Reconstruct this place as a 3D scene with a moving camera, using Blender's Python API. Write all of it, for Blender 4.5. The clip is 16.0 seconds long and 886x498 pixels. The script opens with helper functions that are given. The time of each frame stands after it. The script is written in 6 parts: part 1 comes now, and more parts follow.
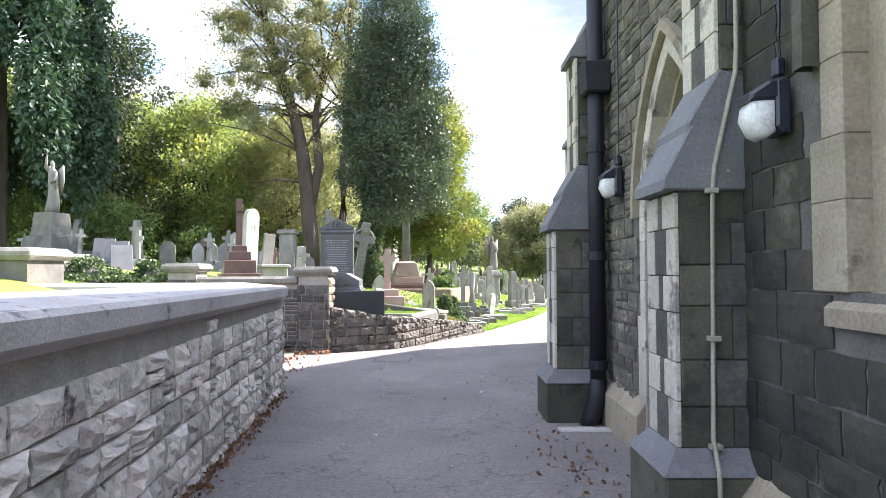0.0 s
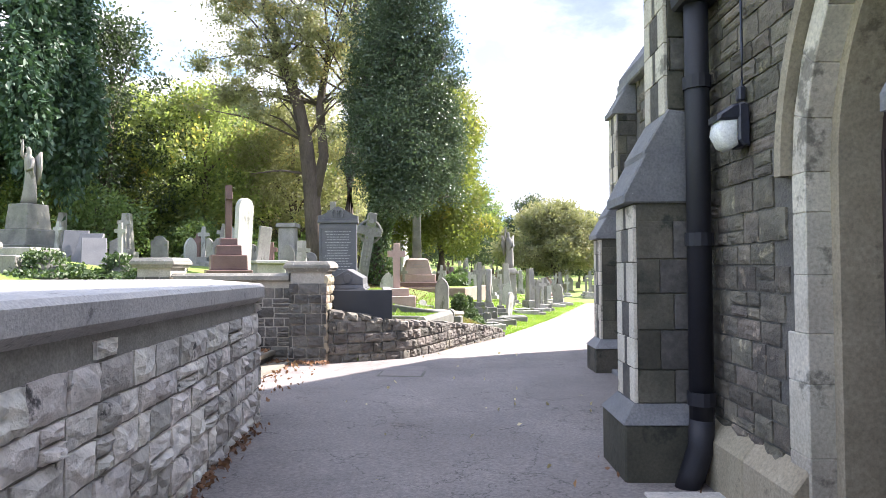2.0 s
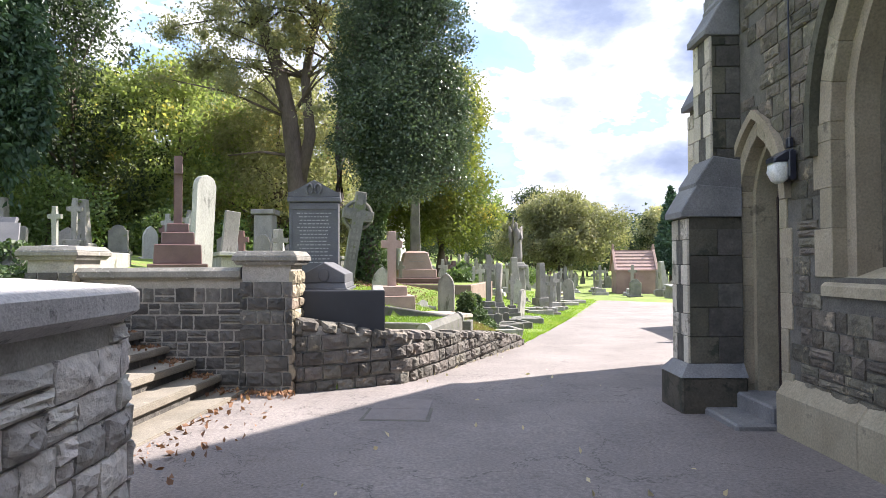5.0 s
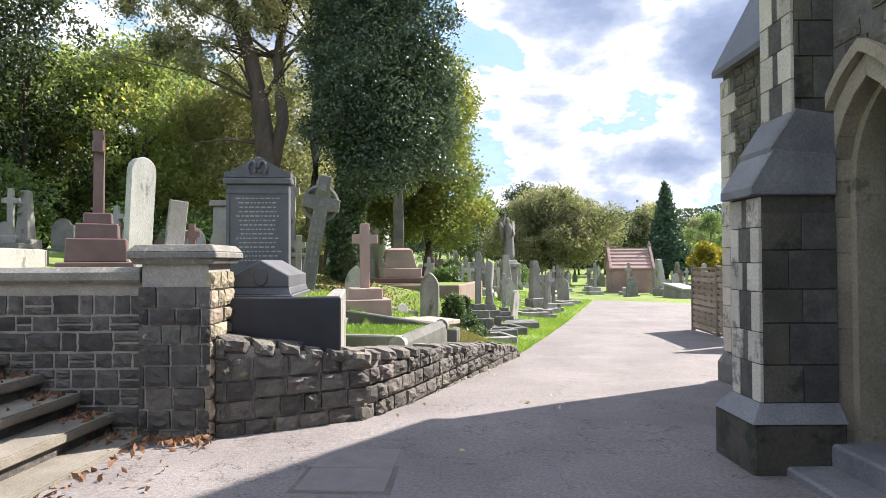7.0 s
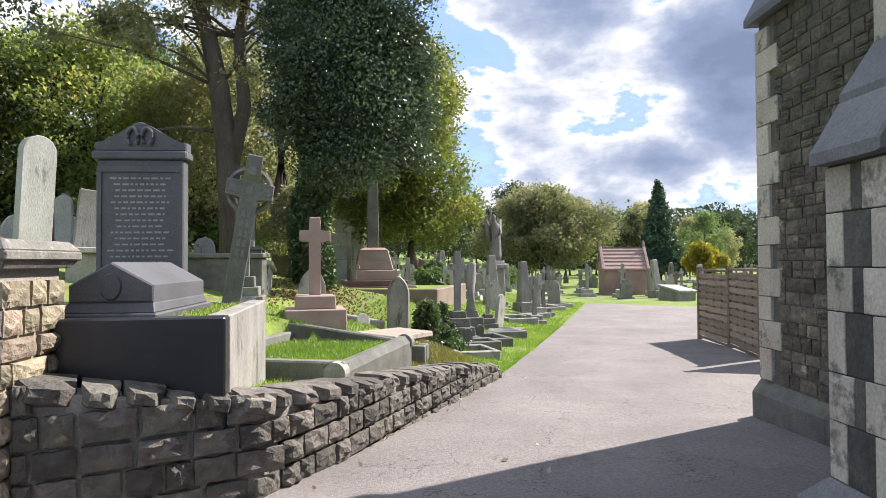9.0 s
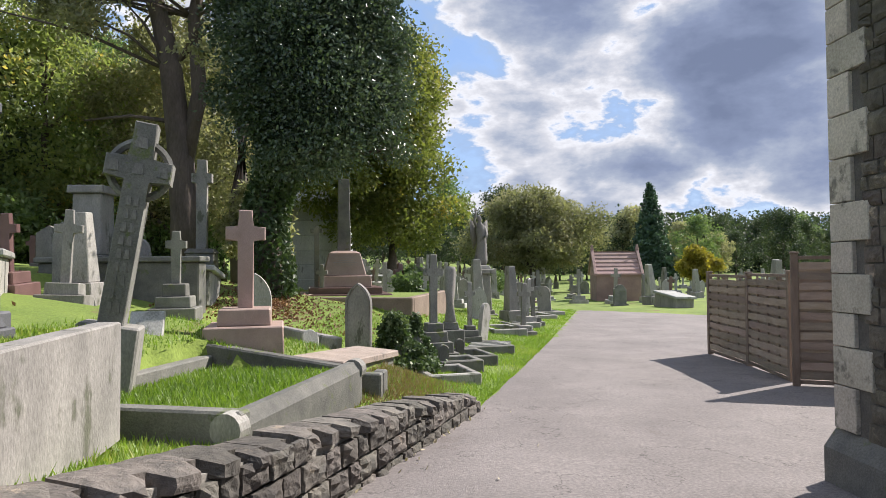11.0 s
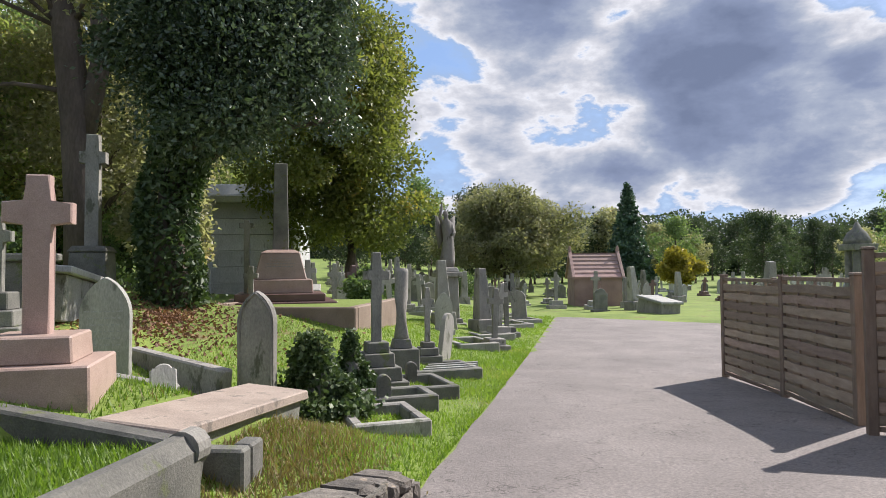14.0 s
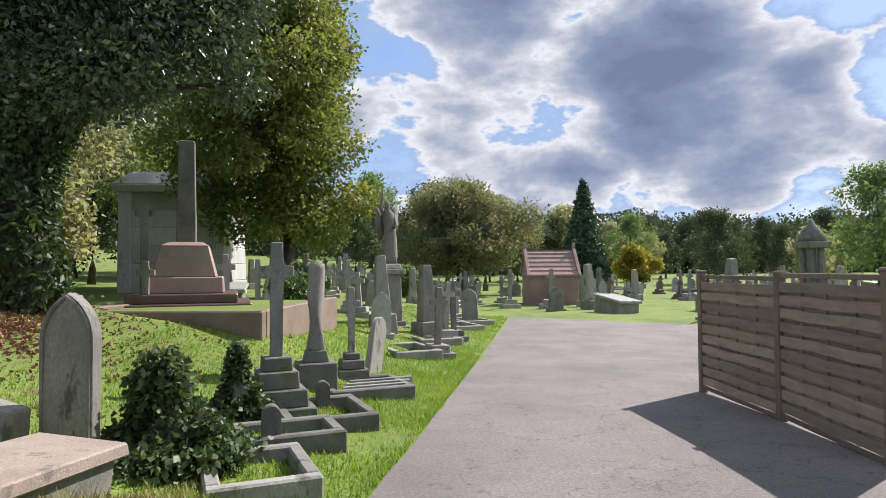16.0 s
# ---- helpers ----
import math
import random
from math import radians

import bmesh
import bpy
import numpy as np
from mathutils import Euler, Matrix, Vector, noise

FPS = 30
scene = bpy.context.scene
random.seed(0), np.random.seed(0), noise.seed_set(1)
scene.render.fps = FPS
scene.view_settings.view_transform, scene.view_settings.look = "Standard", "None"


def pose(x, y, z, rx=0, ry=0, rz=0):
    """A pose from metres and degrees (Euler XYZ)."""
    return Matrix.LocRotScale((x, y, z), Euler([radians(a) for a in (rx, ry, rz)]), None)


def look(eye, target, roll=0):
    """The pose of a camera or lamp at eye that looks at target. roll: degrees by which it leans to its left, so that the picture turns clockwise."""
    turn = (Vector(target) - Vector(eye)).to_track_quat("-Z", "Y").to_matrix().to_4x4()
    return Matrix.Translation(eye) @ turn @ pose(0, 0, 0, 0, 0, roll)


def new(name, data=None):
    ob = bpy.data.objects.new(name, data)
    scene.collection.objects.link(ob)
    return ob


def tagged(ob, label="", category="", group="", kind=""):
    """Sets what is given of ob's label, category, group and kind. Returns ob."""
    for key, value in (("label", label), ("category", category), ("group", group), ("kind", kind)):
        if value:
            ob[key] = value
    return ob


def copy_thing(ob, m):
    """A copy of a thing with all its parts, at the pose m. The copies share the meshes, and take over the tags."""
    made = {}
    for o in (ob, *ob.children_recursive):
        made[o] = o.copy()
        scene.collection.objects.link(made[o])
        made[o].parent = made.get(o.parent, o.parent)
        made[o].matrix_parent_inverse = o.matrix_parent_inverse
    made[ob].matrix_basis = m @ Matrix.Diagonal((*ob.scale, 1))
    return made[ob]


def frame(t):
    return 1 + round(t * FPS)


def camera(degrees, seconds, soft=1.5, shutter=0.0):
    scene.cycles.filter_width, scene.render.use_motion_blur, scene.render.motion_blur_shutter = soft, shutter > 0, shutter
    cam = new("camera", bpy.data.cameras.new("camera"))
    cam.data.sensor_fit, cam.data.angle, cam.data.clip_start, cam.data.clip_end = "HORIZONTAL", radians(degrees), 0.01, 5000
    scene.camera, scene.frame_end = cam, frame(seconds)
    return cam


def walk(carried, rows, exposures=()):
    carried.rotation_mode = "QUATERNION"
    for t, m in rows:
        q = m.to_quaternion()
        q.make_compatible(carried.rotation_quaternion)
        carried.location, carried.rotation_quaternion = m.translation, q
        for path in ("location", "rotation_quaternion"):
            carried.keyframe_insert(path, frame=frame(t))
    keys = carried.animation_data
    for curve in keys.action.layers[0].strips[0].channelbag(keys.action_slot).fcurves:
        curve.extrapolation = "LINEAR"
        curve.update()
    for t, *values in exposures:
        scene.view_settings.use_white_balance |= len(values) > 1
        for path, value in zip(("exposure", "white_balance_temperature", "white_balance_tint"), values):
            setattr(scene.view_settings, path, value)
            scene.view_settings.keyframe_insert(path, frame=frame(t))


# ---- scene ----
cam = camera(69.6, 16.0, soft=0.6)
METRES, EYE, TILT, LEAN, TURN = 16.2, 1.5, 0.0, 0.0, 0.0
ROWS = [
    (0.0, 0.0, 0.0, 0.0, 0.01, 1.93, 0.17),
    (0.5, 0.0003, 0.0311, 0.0004, 0.12, 1.92, 0.2),
    (1.0, -0.0037, 0.062, -0.001, 0.43, 1.95, 0.15),
    (1.5, -0.0045, 0.0939, -0.0024, 0.75, 1.88, 0.16),
    (2.0, -0.0092, 0.125, -0.0035, 0.9, 1.82, 0.17),
    (2.5, -0.0117, 0.1573, -0.005, 0.99, 1.75, 0.16),
    (3.0, -0.0142, 0.1884, -0.0042, 0.98, 1.67, 0.17),
    (5.5, -0.0242, 0.3458, -0.006, 0.43, 1.32, 0.21),
    (6.0, -0.0215, 0.3769, -0.0068, 0.21, 1.3, 0.25),
    (6.5, -0.0178, 0.4077, -0.0055, 0.03, 1.27, 0.28),
    (7.0, -0.0155, 0.4386, -0.0051, -0.27, 1.19, 0.26),
    (7.5, -0.0099, 0.4708, -0.0054, -0.48, 1.17, 0.29),
    (8.0, -0.0054, 0.5021, -0.0045, -0.67, 1.16, 0.3),
    (8.5, 0.0027, 0.5328, -0.0043, -0.86, 1.16, 0.32),
    (9.0, 0.0086, 0.5632, -0.0041, -1.08, 1.23, 0.32),
    (11.5, 0.0365, 0.7165, -0.0055, -2.28, 1.77, 0.37),
    (12.0, 0.0422, 0.7468, -0.0066, -2.61, 1.84, 0.36),
    (12.5, 0.0463, 0.776, -0.007, -3.02, 1.91, 0.36),
    (13.0, 0.0516, 0.8063, -0.0063, -3.4, 1.94, 0.35),
    (13.5, 0.059, 0.8356, -0.0054, -3.83, 1.92, 0.36),
    (14.0, 0.0637, 0.8645, -0.0061, -4.27, 1.94, 0.37),
    (14.5, 0.0735, 0.8936, -0.0073, -4.71, 1.93, 0.36),
    (15.0, 0.0825, 0.9227, -0.008, -5.31, 1.91, 0.39),
    (15.5, 0.0925, 0.9533, -0.0091, -6.74, 1.81, 0.38),
    (16.0, 0.1004, 0.9848, -0.0086, -8.14, 1.75, 0.33),
]
walk(cam, [(t, pose(0, 0, EYE, TILT, LEAN, TURN) @ pose(METRES * x, METRES * y, METRES * z, 90 + pitch, roll, yaw)) for t, x, y, z, yaw, pitch, roll in ROWS],
     exposures=[(0.0, 2.27, 6350, 17), (1.5, 2.25, 6350, 17), (3.0, 2.1, 6400, 17), (5.5, 1.68, 6450, 15), (7.0, 1.5, 6400, 14), (9.0, 1.2, 6400, 14), (12.0, 0.75, 6400, 14), (16.0, 0.74, 6350, 15)])

CLOUD_SHIFT = (2.1, 0.7, 0.4)
# ---- light: a broken sky and a sun ahead on the right ----
SUN_AZ, SUN_EL = radians(32), radians(42)
to_sun = Vector((math.cos(SUN_AZ) * math.cos(SUN_EL), math.sin(SUN_AZ) * math.cos(SUN_EL), math.sin(SUN_EL)))
sun_data = bpy.data.lights.new("sun", "SUN")
sun_data.energy, sun_data.angle, sun_data.color = 4.6, radians(0.6), (1.0, 0.94, 0.85)
sun = new("sun", sun_data)
sun.matrix_world = look(to_sun * 60, (0, 0, 0))

world = bpy.data.worlds.new("sky")
scene.world = world
world.use_nodes = True
wn, wl = world.node_tree.nodes, world.node_tree.links
wn.clear()


def wnode(kind, **values):
    n = wn.new(kind)
    for k, v in values.items():
        n.inputs[k].default_value = v
    return n


w_out, w_bg = wn.new("ShaderNodeOutputWorld"), wn.new("ShaderNodeBackground")
w_sky = wn.new("ShaderNodeTexSky")
w_sky.sky_type, w_sky.sun_disc, w_sky.sun_elevation, w_sky.sun_rotation = "NISHITA", False, SUN_EL, math.pi / 2 - SUN_AZ
w_co = wn.new("ShaderNodeTexCoord")


def wmath(op, a, b=0.0):
    n = wn.new("ShaderNodeMath")
    n.operation = op
    for k, v in enumerate((a, b)):
        if isinstance(v, (int, float)):
            n.inputs[k].default_value = v
        else:
            wl.new(v, n.inputs[k])
    return n.outputs[0]


def wrange(sock, lo, hi, a, b, smooth=True):
    n = wn.new("ShaderNodeMapRange")
    n.interpolation_type = "SMOOTHSTEP" if smooth else "LINEAR"
    for key, v in (("From Min", lo), ("From Max", hi), ("To Min", a), ("To Max", b)):
        n.inputs[key].default_value = v
    wl.new(sock, n.inputs["Value"])
    return n.outputs["Result"]


def wtoward(az, el):
    """How nearly a direction points az degrees right of ahead and el degrees up."""
    n = wn.new("ShaderNodeVectorMath")
    n.operation = "DOT_PRODUCT"
    wl.new(w_co.outputs["Generated"], n.inputs[0])
    n.inputs[1].default_value = (math.sin(radians(az)) * math.cos(radians(el)), math.cos(radians(az)) * math.cos(radians(el)), math.sin(radians(el)))
    return n.outputs["Value"]


w_map = wn.new("ShaderNodeMapping")
w_map.inputs["Location"].default_value = CLOUD_SHIFT
w_map.inputs["Scale"].default_value = (1.0, 1.0, 1.9)
wl.new(w_co.outputs["Generated"], w_map.inputs["Vector"])
w_n1 = wnode("ShaderNodeTexNoise", Scale=4.6, Detail=11.0, Roughness=0.56, Distortion=0.1)
w_n2 = wnode("ShaderNodeTexNoise", Scale=1.3, Detail=2.0, Roughness=0.5)
for w_n in (w_n1, w_n2):
    wl.new(w_map.outputs["Vector"], w_n.inputs["Vector"])
w_d = wmath("ADD", wmath("ADD", wmath("MULTIPLY", w_n1.outputs["Fac"], 1.5), wmath("MULTIPLY", w_n2.outputs["Fac"], 0.5)), -0.545)
# the heavy cloud over the far trees, a smaller one above it, and clear air between the two and the evergreen
for az, el, wide, core, gain in ((30, 14, 13, 3, 0.27), (10.5, 23, 8, 2, 0.12), (18, 6, 6, 2, 0.13), (4, 9.5, 9, 3, 0.07), (2, 16, 9, 2, -0.08), (17, 15, 7, 2, -0.07)):
    w_d = wmath("ADD", w_d, wrange(wtoward(az, el), math.cos(radians(wide)), math.cos(radians(core)), 0.0, gain))


def wramp(stops):
    r = wn.new("ShaderNodeValToRGB")
    r.color_ramp.elements[0].position, r.color_ramp.elements[1].position = stops[0][0], stops[-1][0]
    r.color_ramp.elements[0].color, r.color_ramp.elements[1].color = (*stops[0][1], 1), (*stops[-1][1], 1)
    for at, c in stops[1:-1]:
        e = r.color_ramp.elements.new(at)
        e.color = (*c, 1)
    wl.new(w_d, r.inputs["Fac"])
    return r.outputs["Color"]


def wblend(fac, a, b):
    n = wn.new("ShaderNodeMix")
    n.data_type = "RGBA"
    if isinstance(fac, float):
        n.inputs["Factor"].default_value = fac
    else:
        wl.new(fac, n.inputs["Factor"])
    wl.new(a, n.inputs["A"])
    wl.new(b, n.inputs["B"])
    return n


# towards the sun thin edges are white and thick hearts grey-blue; away from it the clouds are lit in front
w_dark = wramp(((0.34, (1.05, 1.75, 3.1)), (0.45, (1.6, 2.25, 3.3)), (0.49, (3.7, 3.8, 3.95)), (0.54, (2.9, 3.0, 3.2)), (0.63, (1.8, 2.05, 2.5)), (0.76, (1.15, 1.4, 2.0)), (0.95, (0.8, 1.0, 1.5))))
w_lit = wramp(((0.34, (1.05, 1.75, 3.1)), (0.45, (1.7, 2.3, 3.2)), (0.5, (5.2, 5.2, 5.3)), (0.74, (4.6, 4.7, 4.9))))
w_tone = wblend(wrange(wtoward(90 - math.degrees(SUN_AZ), 0), -0.35, 0.25, 0.0, 1.0), w_lit, w_dark)
w_mix = wblend(wrange(w_d, 0.34, 0.48, 0.75, 1.0), w_sky.outputs["Color"], w_tone.outputs["Result"])
wl.new(w_mix.outputs["Result"], w_bg.inputs["Color"])
w_bg.inputs["Strength"].default_value = 0.14
wl.new(w_bg.outputs["Background"], w_out.inputs["Surface"])

# ---- materials ----


def mat(name, c1, c2, scale=2.0, grain=40.0, rough=0.85, bump=0.3, vary=0.12, contrast=1.0, c3=None, c3_at=0.62, c3_scale=5.0, metal=0.0, island=False, stretch=(1, 1, 1), relief=0.012):
    """Two tones in large patches, fine grain, optional stains, and a tone of its own for each piece."""
    m = bpy.data.materials.new(name)
    m.use_nodes = True
    n, l = m.node_tree.nodes, m.node_tree.links
    b = n["Principled BSDF"]
    b.inputs["Roughness"].default_value, b.inputs["Metallic"].default_value = rough, metal
    geo = n.new("ShaderNodeNewGeometry")
    mp = n.new("ShaderNodeMapping")
    mp.inputs["Scale"].default_value = stretch
    l.new(geo.outputs["Position"], mp.inputs["Vector"])

    def noise_tex(s, detail, r=0.6):
        t = n.new("ShaderNodeTexNoise")
        t.inputs["Scale"].default_value, t.inputs["Detail"].default_value, t.inputs["Roughness"].default_value = s, detail, r
        l.new(mp.outputs["Vector"], t.inputs["Vector"])
        return t

    def mix(kind, fac, a, bb):
        x = n.new("ShaderNodeMix")
        x.data_type, x.blend_type = "RGBA", kind
        for key, v in (("Factor", fac), ("A", a), ("B", bb)):
            if isinstance(v, (int, float)):
                x.inputs[key].default_value = v
            elif isinstance(v, tuple):
                x.inputs[key].default_value = (*v, 1)
            else:
                l.new(v, x.inputs[key])
        return x.outputs["Result"]

    def remap(sock, lo, hi, a=0.0, bb=1.0):
        r = n.new("ShaderNodeMapRange")
        for key, v in (("From Min", lo), ("From Max", hi), ("To Min", a), ("To Max", bb)):
            r.inputs[key].default_value = v
        l.new(sock, r.inputs["Value"])
        return r.outputs["Result"]

    big, fine = noise_tex(scale, 5), noise_tex(grain, 8 if relief > 0.012 else 4)
    col = mix("MIX", remap(big.outputs["Fac"], 0.5 - 0.2 / contrast, 0.5 + 0.2 / contrast), c1, c2)
    if c3:
        st = noise_tex(c3_scale, 6, 0.65)
        col = mix("MIX", remap(st.outputs["Fac"], c3_at, c3_at + 0.07), col, c3)
    g = n.new("ShaderNodeCombineColor")
    gv = remap(fine.outputs["Fac"], 0.25, 0.75, 0.72, 1.25)
    for k in ("Red", "Green", "Blue"):
        l.new(gv, g.inputs[k])
    col = mix("MULTIPLY", 1.0, col, g.outputs["Color"])
    if vary:
        src = geo.outputs["Random Per Island"] if island else n.new("ShaderNodeObjectInfo").outputs["Random"]
        hs = n.new("ShaderNodeHueSaturation")
        l.new(remap(src, 0, 1, 1 - vary * 2, 1 + vary * 2), hs.inputs["Value"])
        w2 = n.new("ShaderNodeTexWhiteNoise")
        w2.noise_dimensions = "1D"
        l.new(src, w2.inputs["W"])
        l.new(remap(w2.outputs["Value"], 0, 1, 0.5 - vary * 0.12, 0.5 + vary * 0.12), hs.inputs["Hue"])
        l.new(col, hs.inputs["Color"])
        col = hs.outputs["Color"]
    l.new(col, b.inputs["Base Color"])
    if bump:
        bp = n.new("ShaderNodeBump")
        bp.inputs["Strength"].default_value, bp.inputs["Distance"].default_value = bump, relief
        l.new(fine.outputs["Fac"], bp.inputs["Height"])
        l.new(bp.outputs["Normal"], b.inputs["Normal"])
    return m


def leaf_mat(name, c1, c2, c3=None, gloss=0.45, thin=0.35, lift=1.0):
    """Leaves: a tone for each leaf, light coming through, some gloss."""
    c1, c2, c3 = (tuple(v * lift for v in c) if c else None for c in (c1, c2, c3))
    m = bpy.data.materials.new(name)
    m.use_nodes = True
    n, l = m.node_tree.nodes, m.node_tree.links
    b, out = n["Principled BSDF"], n["Material Output"]
    geo = n.new("ShaderNodeNewGeometry")
    ramp = n.new("ShaderNodeValToRGB")
    ramp.color_ramp.elements[0].color, ramp.color_ramp.elements[1].color = (*c1, 1), (*c2, 1)
    if c3:
        e = ramp.color_ramp.elements.new(0.82)
        e.color = (*c2, 1)
        ramp.color_ramp.elements[2].color = (*c3, 1)
    big = n.new("ShaderNodeTexNoise")
    big.inputs["Scale"].default_value, big.inputs["Detail"].default_value = 0.45, 3
    l.new(geo.outputs["Position"], big.inputs["Vector"])
    add = n.new("ShaderNodeMath")
    add.operation = "MULTIPLY_ADD"
    l.new(geo.outputs["Random Per Island"], add.inputs[0])
    add.inputs[1].default_value = 0.6
    sub = n.new("ShaderNodeMath")
    sub.operation = "MULTIPLY_ADD"
    l.new(big.outputs["Fac"], sub.inputs[0])
    sub.inputs[1].default_value, sub.inputs[2].default_value = 1.6, -0.6
    l.new(sub.outputs[0], add.inputs[2])
    l.new(add.outputs[0], ramp.inputs["Fac"])
    l.new(ramp.outputs["Color"], b.inputs["Base Color"])
    b.inputs["Roughness"].default_value = gloss
    tr = n.new("ShaderNodeBsdfTranslucent")
    br = n.new("ShaderNodeMix")
    br.data_type, br.blend_type = "RGBA", "MULTIPLY"
    br.inputs["Factor"].default_value = 1.0
    br.inputs["B"].default_value = (1.4, 1.5, 0.9, 1)
    l.new(ramp.outputs["Color"], br.inputs["A"])
    l.new(br.outputs["Result"], tr.inputs["Color"])
    ms = n.new("ShaderNodeMixShader")
    ms.inputs["Fac"].default_value = thin
    l.new(b.outputs["BSDF"], ms.inputs[1])
    l.new(tr.outputs["BSDF"], ms.inputs[2])
    l.new(ms.outputs["Shader"], out.inputs["Surface"])
    return m


ASPHALT = mat("asphalt", (0.16, 0.143, 0.137), (0.235, 0.211, 0.201), 0.7, 120, 0.9, 0.5, 0, c3=(0.15, 0.13, 0.122), c3_at=0.62, c3_scale=0.8)
n_a, l_a = ASPHALT.node_tree.nodes, ASPHALT.node_tree.links
a_b = n_a["Principled BSDF"]
a_src = a_b.inputs["Base Color"].links[0].from_socket
a_geo, a_n = n_a.new("ShaderNodeNewGeometry"), n_a.new("ShaderNodeTexNoise")
a_n.inputs["Scale"].default_value, a_n.inputs["Detail"].default_value, a_n.inputs["Roughness"].default_value = 0.5, 7, 0.6
l_a.new(a_geo.outputs["Position"], a_n.inputs["Vector"])
a_d, a_m, a_r = n_a.new("ShaderNodeMath"), n_a.new("ShaderNodeMath"), n_a.new("ShaderNodeMapRange")
a_d.operation, a_d.inputs[1].default_value, a_m.operation = "SUBTRACT", 0.5, "ABSOLUTE"
l_a.new(a_n.outputs["Fac"], a_d.inputs[0])
l_a.new(a_d.outputs[0], a_m.inputs[0])
for key, v in (("From Min", 0.0008), ("From Max", 0.0032), ("To Min", 0.5), ("To Max", 1.0)):
    a_r.inputs[key].default_value = v
l_a.new(a_m.outputs[0], a_r.inputs["Value"])
a_c = n_a.new("ShaderNodeCombineColor")
for key in ("Red", "Green", "Blue"):
    l_a.new(a_r.outputs["Result"], a_c.inputs[key])
a_sp = n_a.new("ShaderNodeTexNoise")
a_sp.inputs["Scale"].default_value, a_sp.inputs["Detail"].default_value = 38, 3
l_a.new(a_geo.outputs["Position"], a_sp.inputs["Vector"])
a_s = n_a.new("ShaderNodeValToRGB")
a_s.color_ramp.elements[0].position, a_s.color_ramp.elements[0].color = 0.3, (0.72, 0.72, 0.72, 1)
a_s.color_ramp.elements[1].position, a_s.color_ramp.elements[1].color = 0.72, (1.22, 1.2, 1.18, 1)
l_a.new(a_sp.outputs["Fac"], a_s.inputs["Fac"])
for sock in (a_c.outputs["Color"], a_s.outputs["Color"]):
    mx = n_a.new("ShaderNodeMix")
    mx.data_type, mx.blend_type = "RGBA", "MULTIPLY"
    mx.inputs["Factor"].default_value = 1.0
    l_a.new(a_src, mx.inputs["A"])
    l_a.new(sock, mx.inputs["B"])
    a_src = mx.outputs["Result"]
l_a.new(a_src, a_b.inputs["Base Color"])
RUBBLE = mat("rubble_stone", (0.05, 0.048, 0.045), (0.115, 0.107, 0.095), 5, 14, 0.9, 1.0, 0.2, c3=(0.24, 0.2, 0.15), c3_at=0.64, c3_scale=7, relief=0.035)
# paler, warmer copy of the rubble: sunlight put into the piers' east sides
SUNLIT_RUBBLE = mat("sunlit_tan_rubble", (0.2, 0.165, 0.115), (0.34, 0.285, 0.205), 6, 16, 0.9, 1.0, 0.16, c3=(0.12, 0.1, 0.075), c3_at=0.62, c3_scale=8, relief=0.03)
WALLSTONE = mat("wall_stone", (0.5, 0.455, 0.41), (0.74, 0.68, 0.61), 3, 13, 0.9, 1.0, 0.16, c3=(0.12, 0.11, 0.105), c3_at=0.61, c3_scale=5, relief=0.04)
# darker and greener than the other chapel stone, laid round the near window
DARKGREENSTONE = mat("dark_green_chapel_stone", (0.022, 0.023, 0.016), (0.055, 0.05, 0.034), 2.2, 22, 0.85, 0.6, 0.16, c3=(0.1, 0.09, 0.062), c3_at=0.62, c3_scale=3, relief=0.02)
CHAPELSTONE = mat("chapel_stone", (0.075, 0.068, 0.055), (0.175, 0.152, 0.115), 4, 15, 0.9, 1.0, 0.18, c3=(0.3, 0.25, 0.175), c3_at=0.61, c3_scale=5, relief=0.035)
LOWSTONE = mat("low_rubble_stone", (0.075, 0.07, 0.062), (0.17, 0.152, 0.128), 6, 16, 0.9, 1.0, 0.2, c3=(0.26, 0.22, 0.165), c3_at=0.62, c3_scale=7, relief=0.035)
MORTAR = mat("mortar", (0.085, 0.08, 0.07), (0.15, 0.14, 0.12), 6, 60, 0.95, 0.6, 0)
MORTAR_LIGHT = mat("pale_mortar", (0.25, 0.235, 0.21), (0.36, 0.335, 0.295), 6, 60, 0.95, 0.6, 0)
ASHLAR = mat("pale_ashlar", (0.4, 0.362, 0.29), (0.54, 0.495, 0.41), 3, 50, 0.85, 0.35, 0.08, c3=(0.2, 0.185, 0.15), c3_at=0.57, c3_scale=4)
ASHLAR_WARM = mat("ochre_ashlar", (0.25, 0.212, 0.15), (0.36, 0.31, 0.225), 3, 50, 0.85, 0.35, 0.07, c3=(0.17, 0.145, 0.105), c3_at=0.6, c3_scale=3)
# much darker and greener than the pale ashlar of the buttress fronts
ASHLAR_GREEN = mat("dark_green_ashlar", (0.052, 0.05, 0.036), (0.11, 0.1, 0.073), 2.5, 45, 0.9, 0.5, 0.14, c3=(0.036, 0.038, 0.027), c3_at=0.55, c3_scale=3)
FLINT = mat("dark_insert", (0.06, 0.057, 0.05), (0.115, 0.107, 0.092), 8, 35, 0.9, 0.8, 0.12)
WEATHERING = mat("weathering_slab", (0.13, 0.13, 0.135), (0.20, 0.20, 0.20), 3, 60, 0.8, 0.4, 0.06, c3=(0.42, 0.43, 0.42), c3_at=0.67, c3_scale=22)
COPING = mat("coping_stone", (0.4, 0.375, 0.355), (0.55, 0.52, 0.49), 2, 55, 0.85, 0.5, 0.06, c3=(0.20, 0.19, 0.18), c3_at=0.6, c3_scale=7)
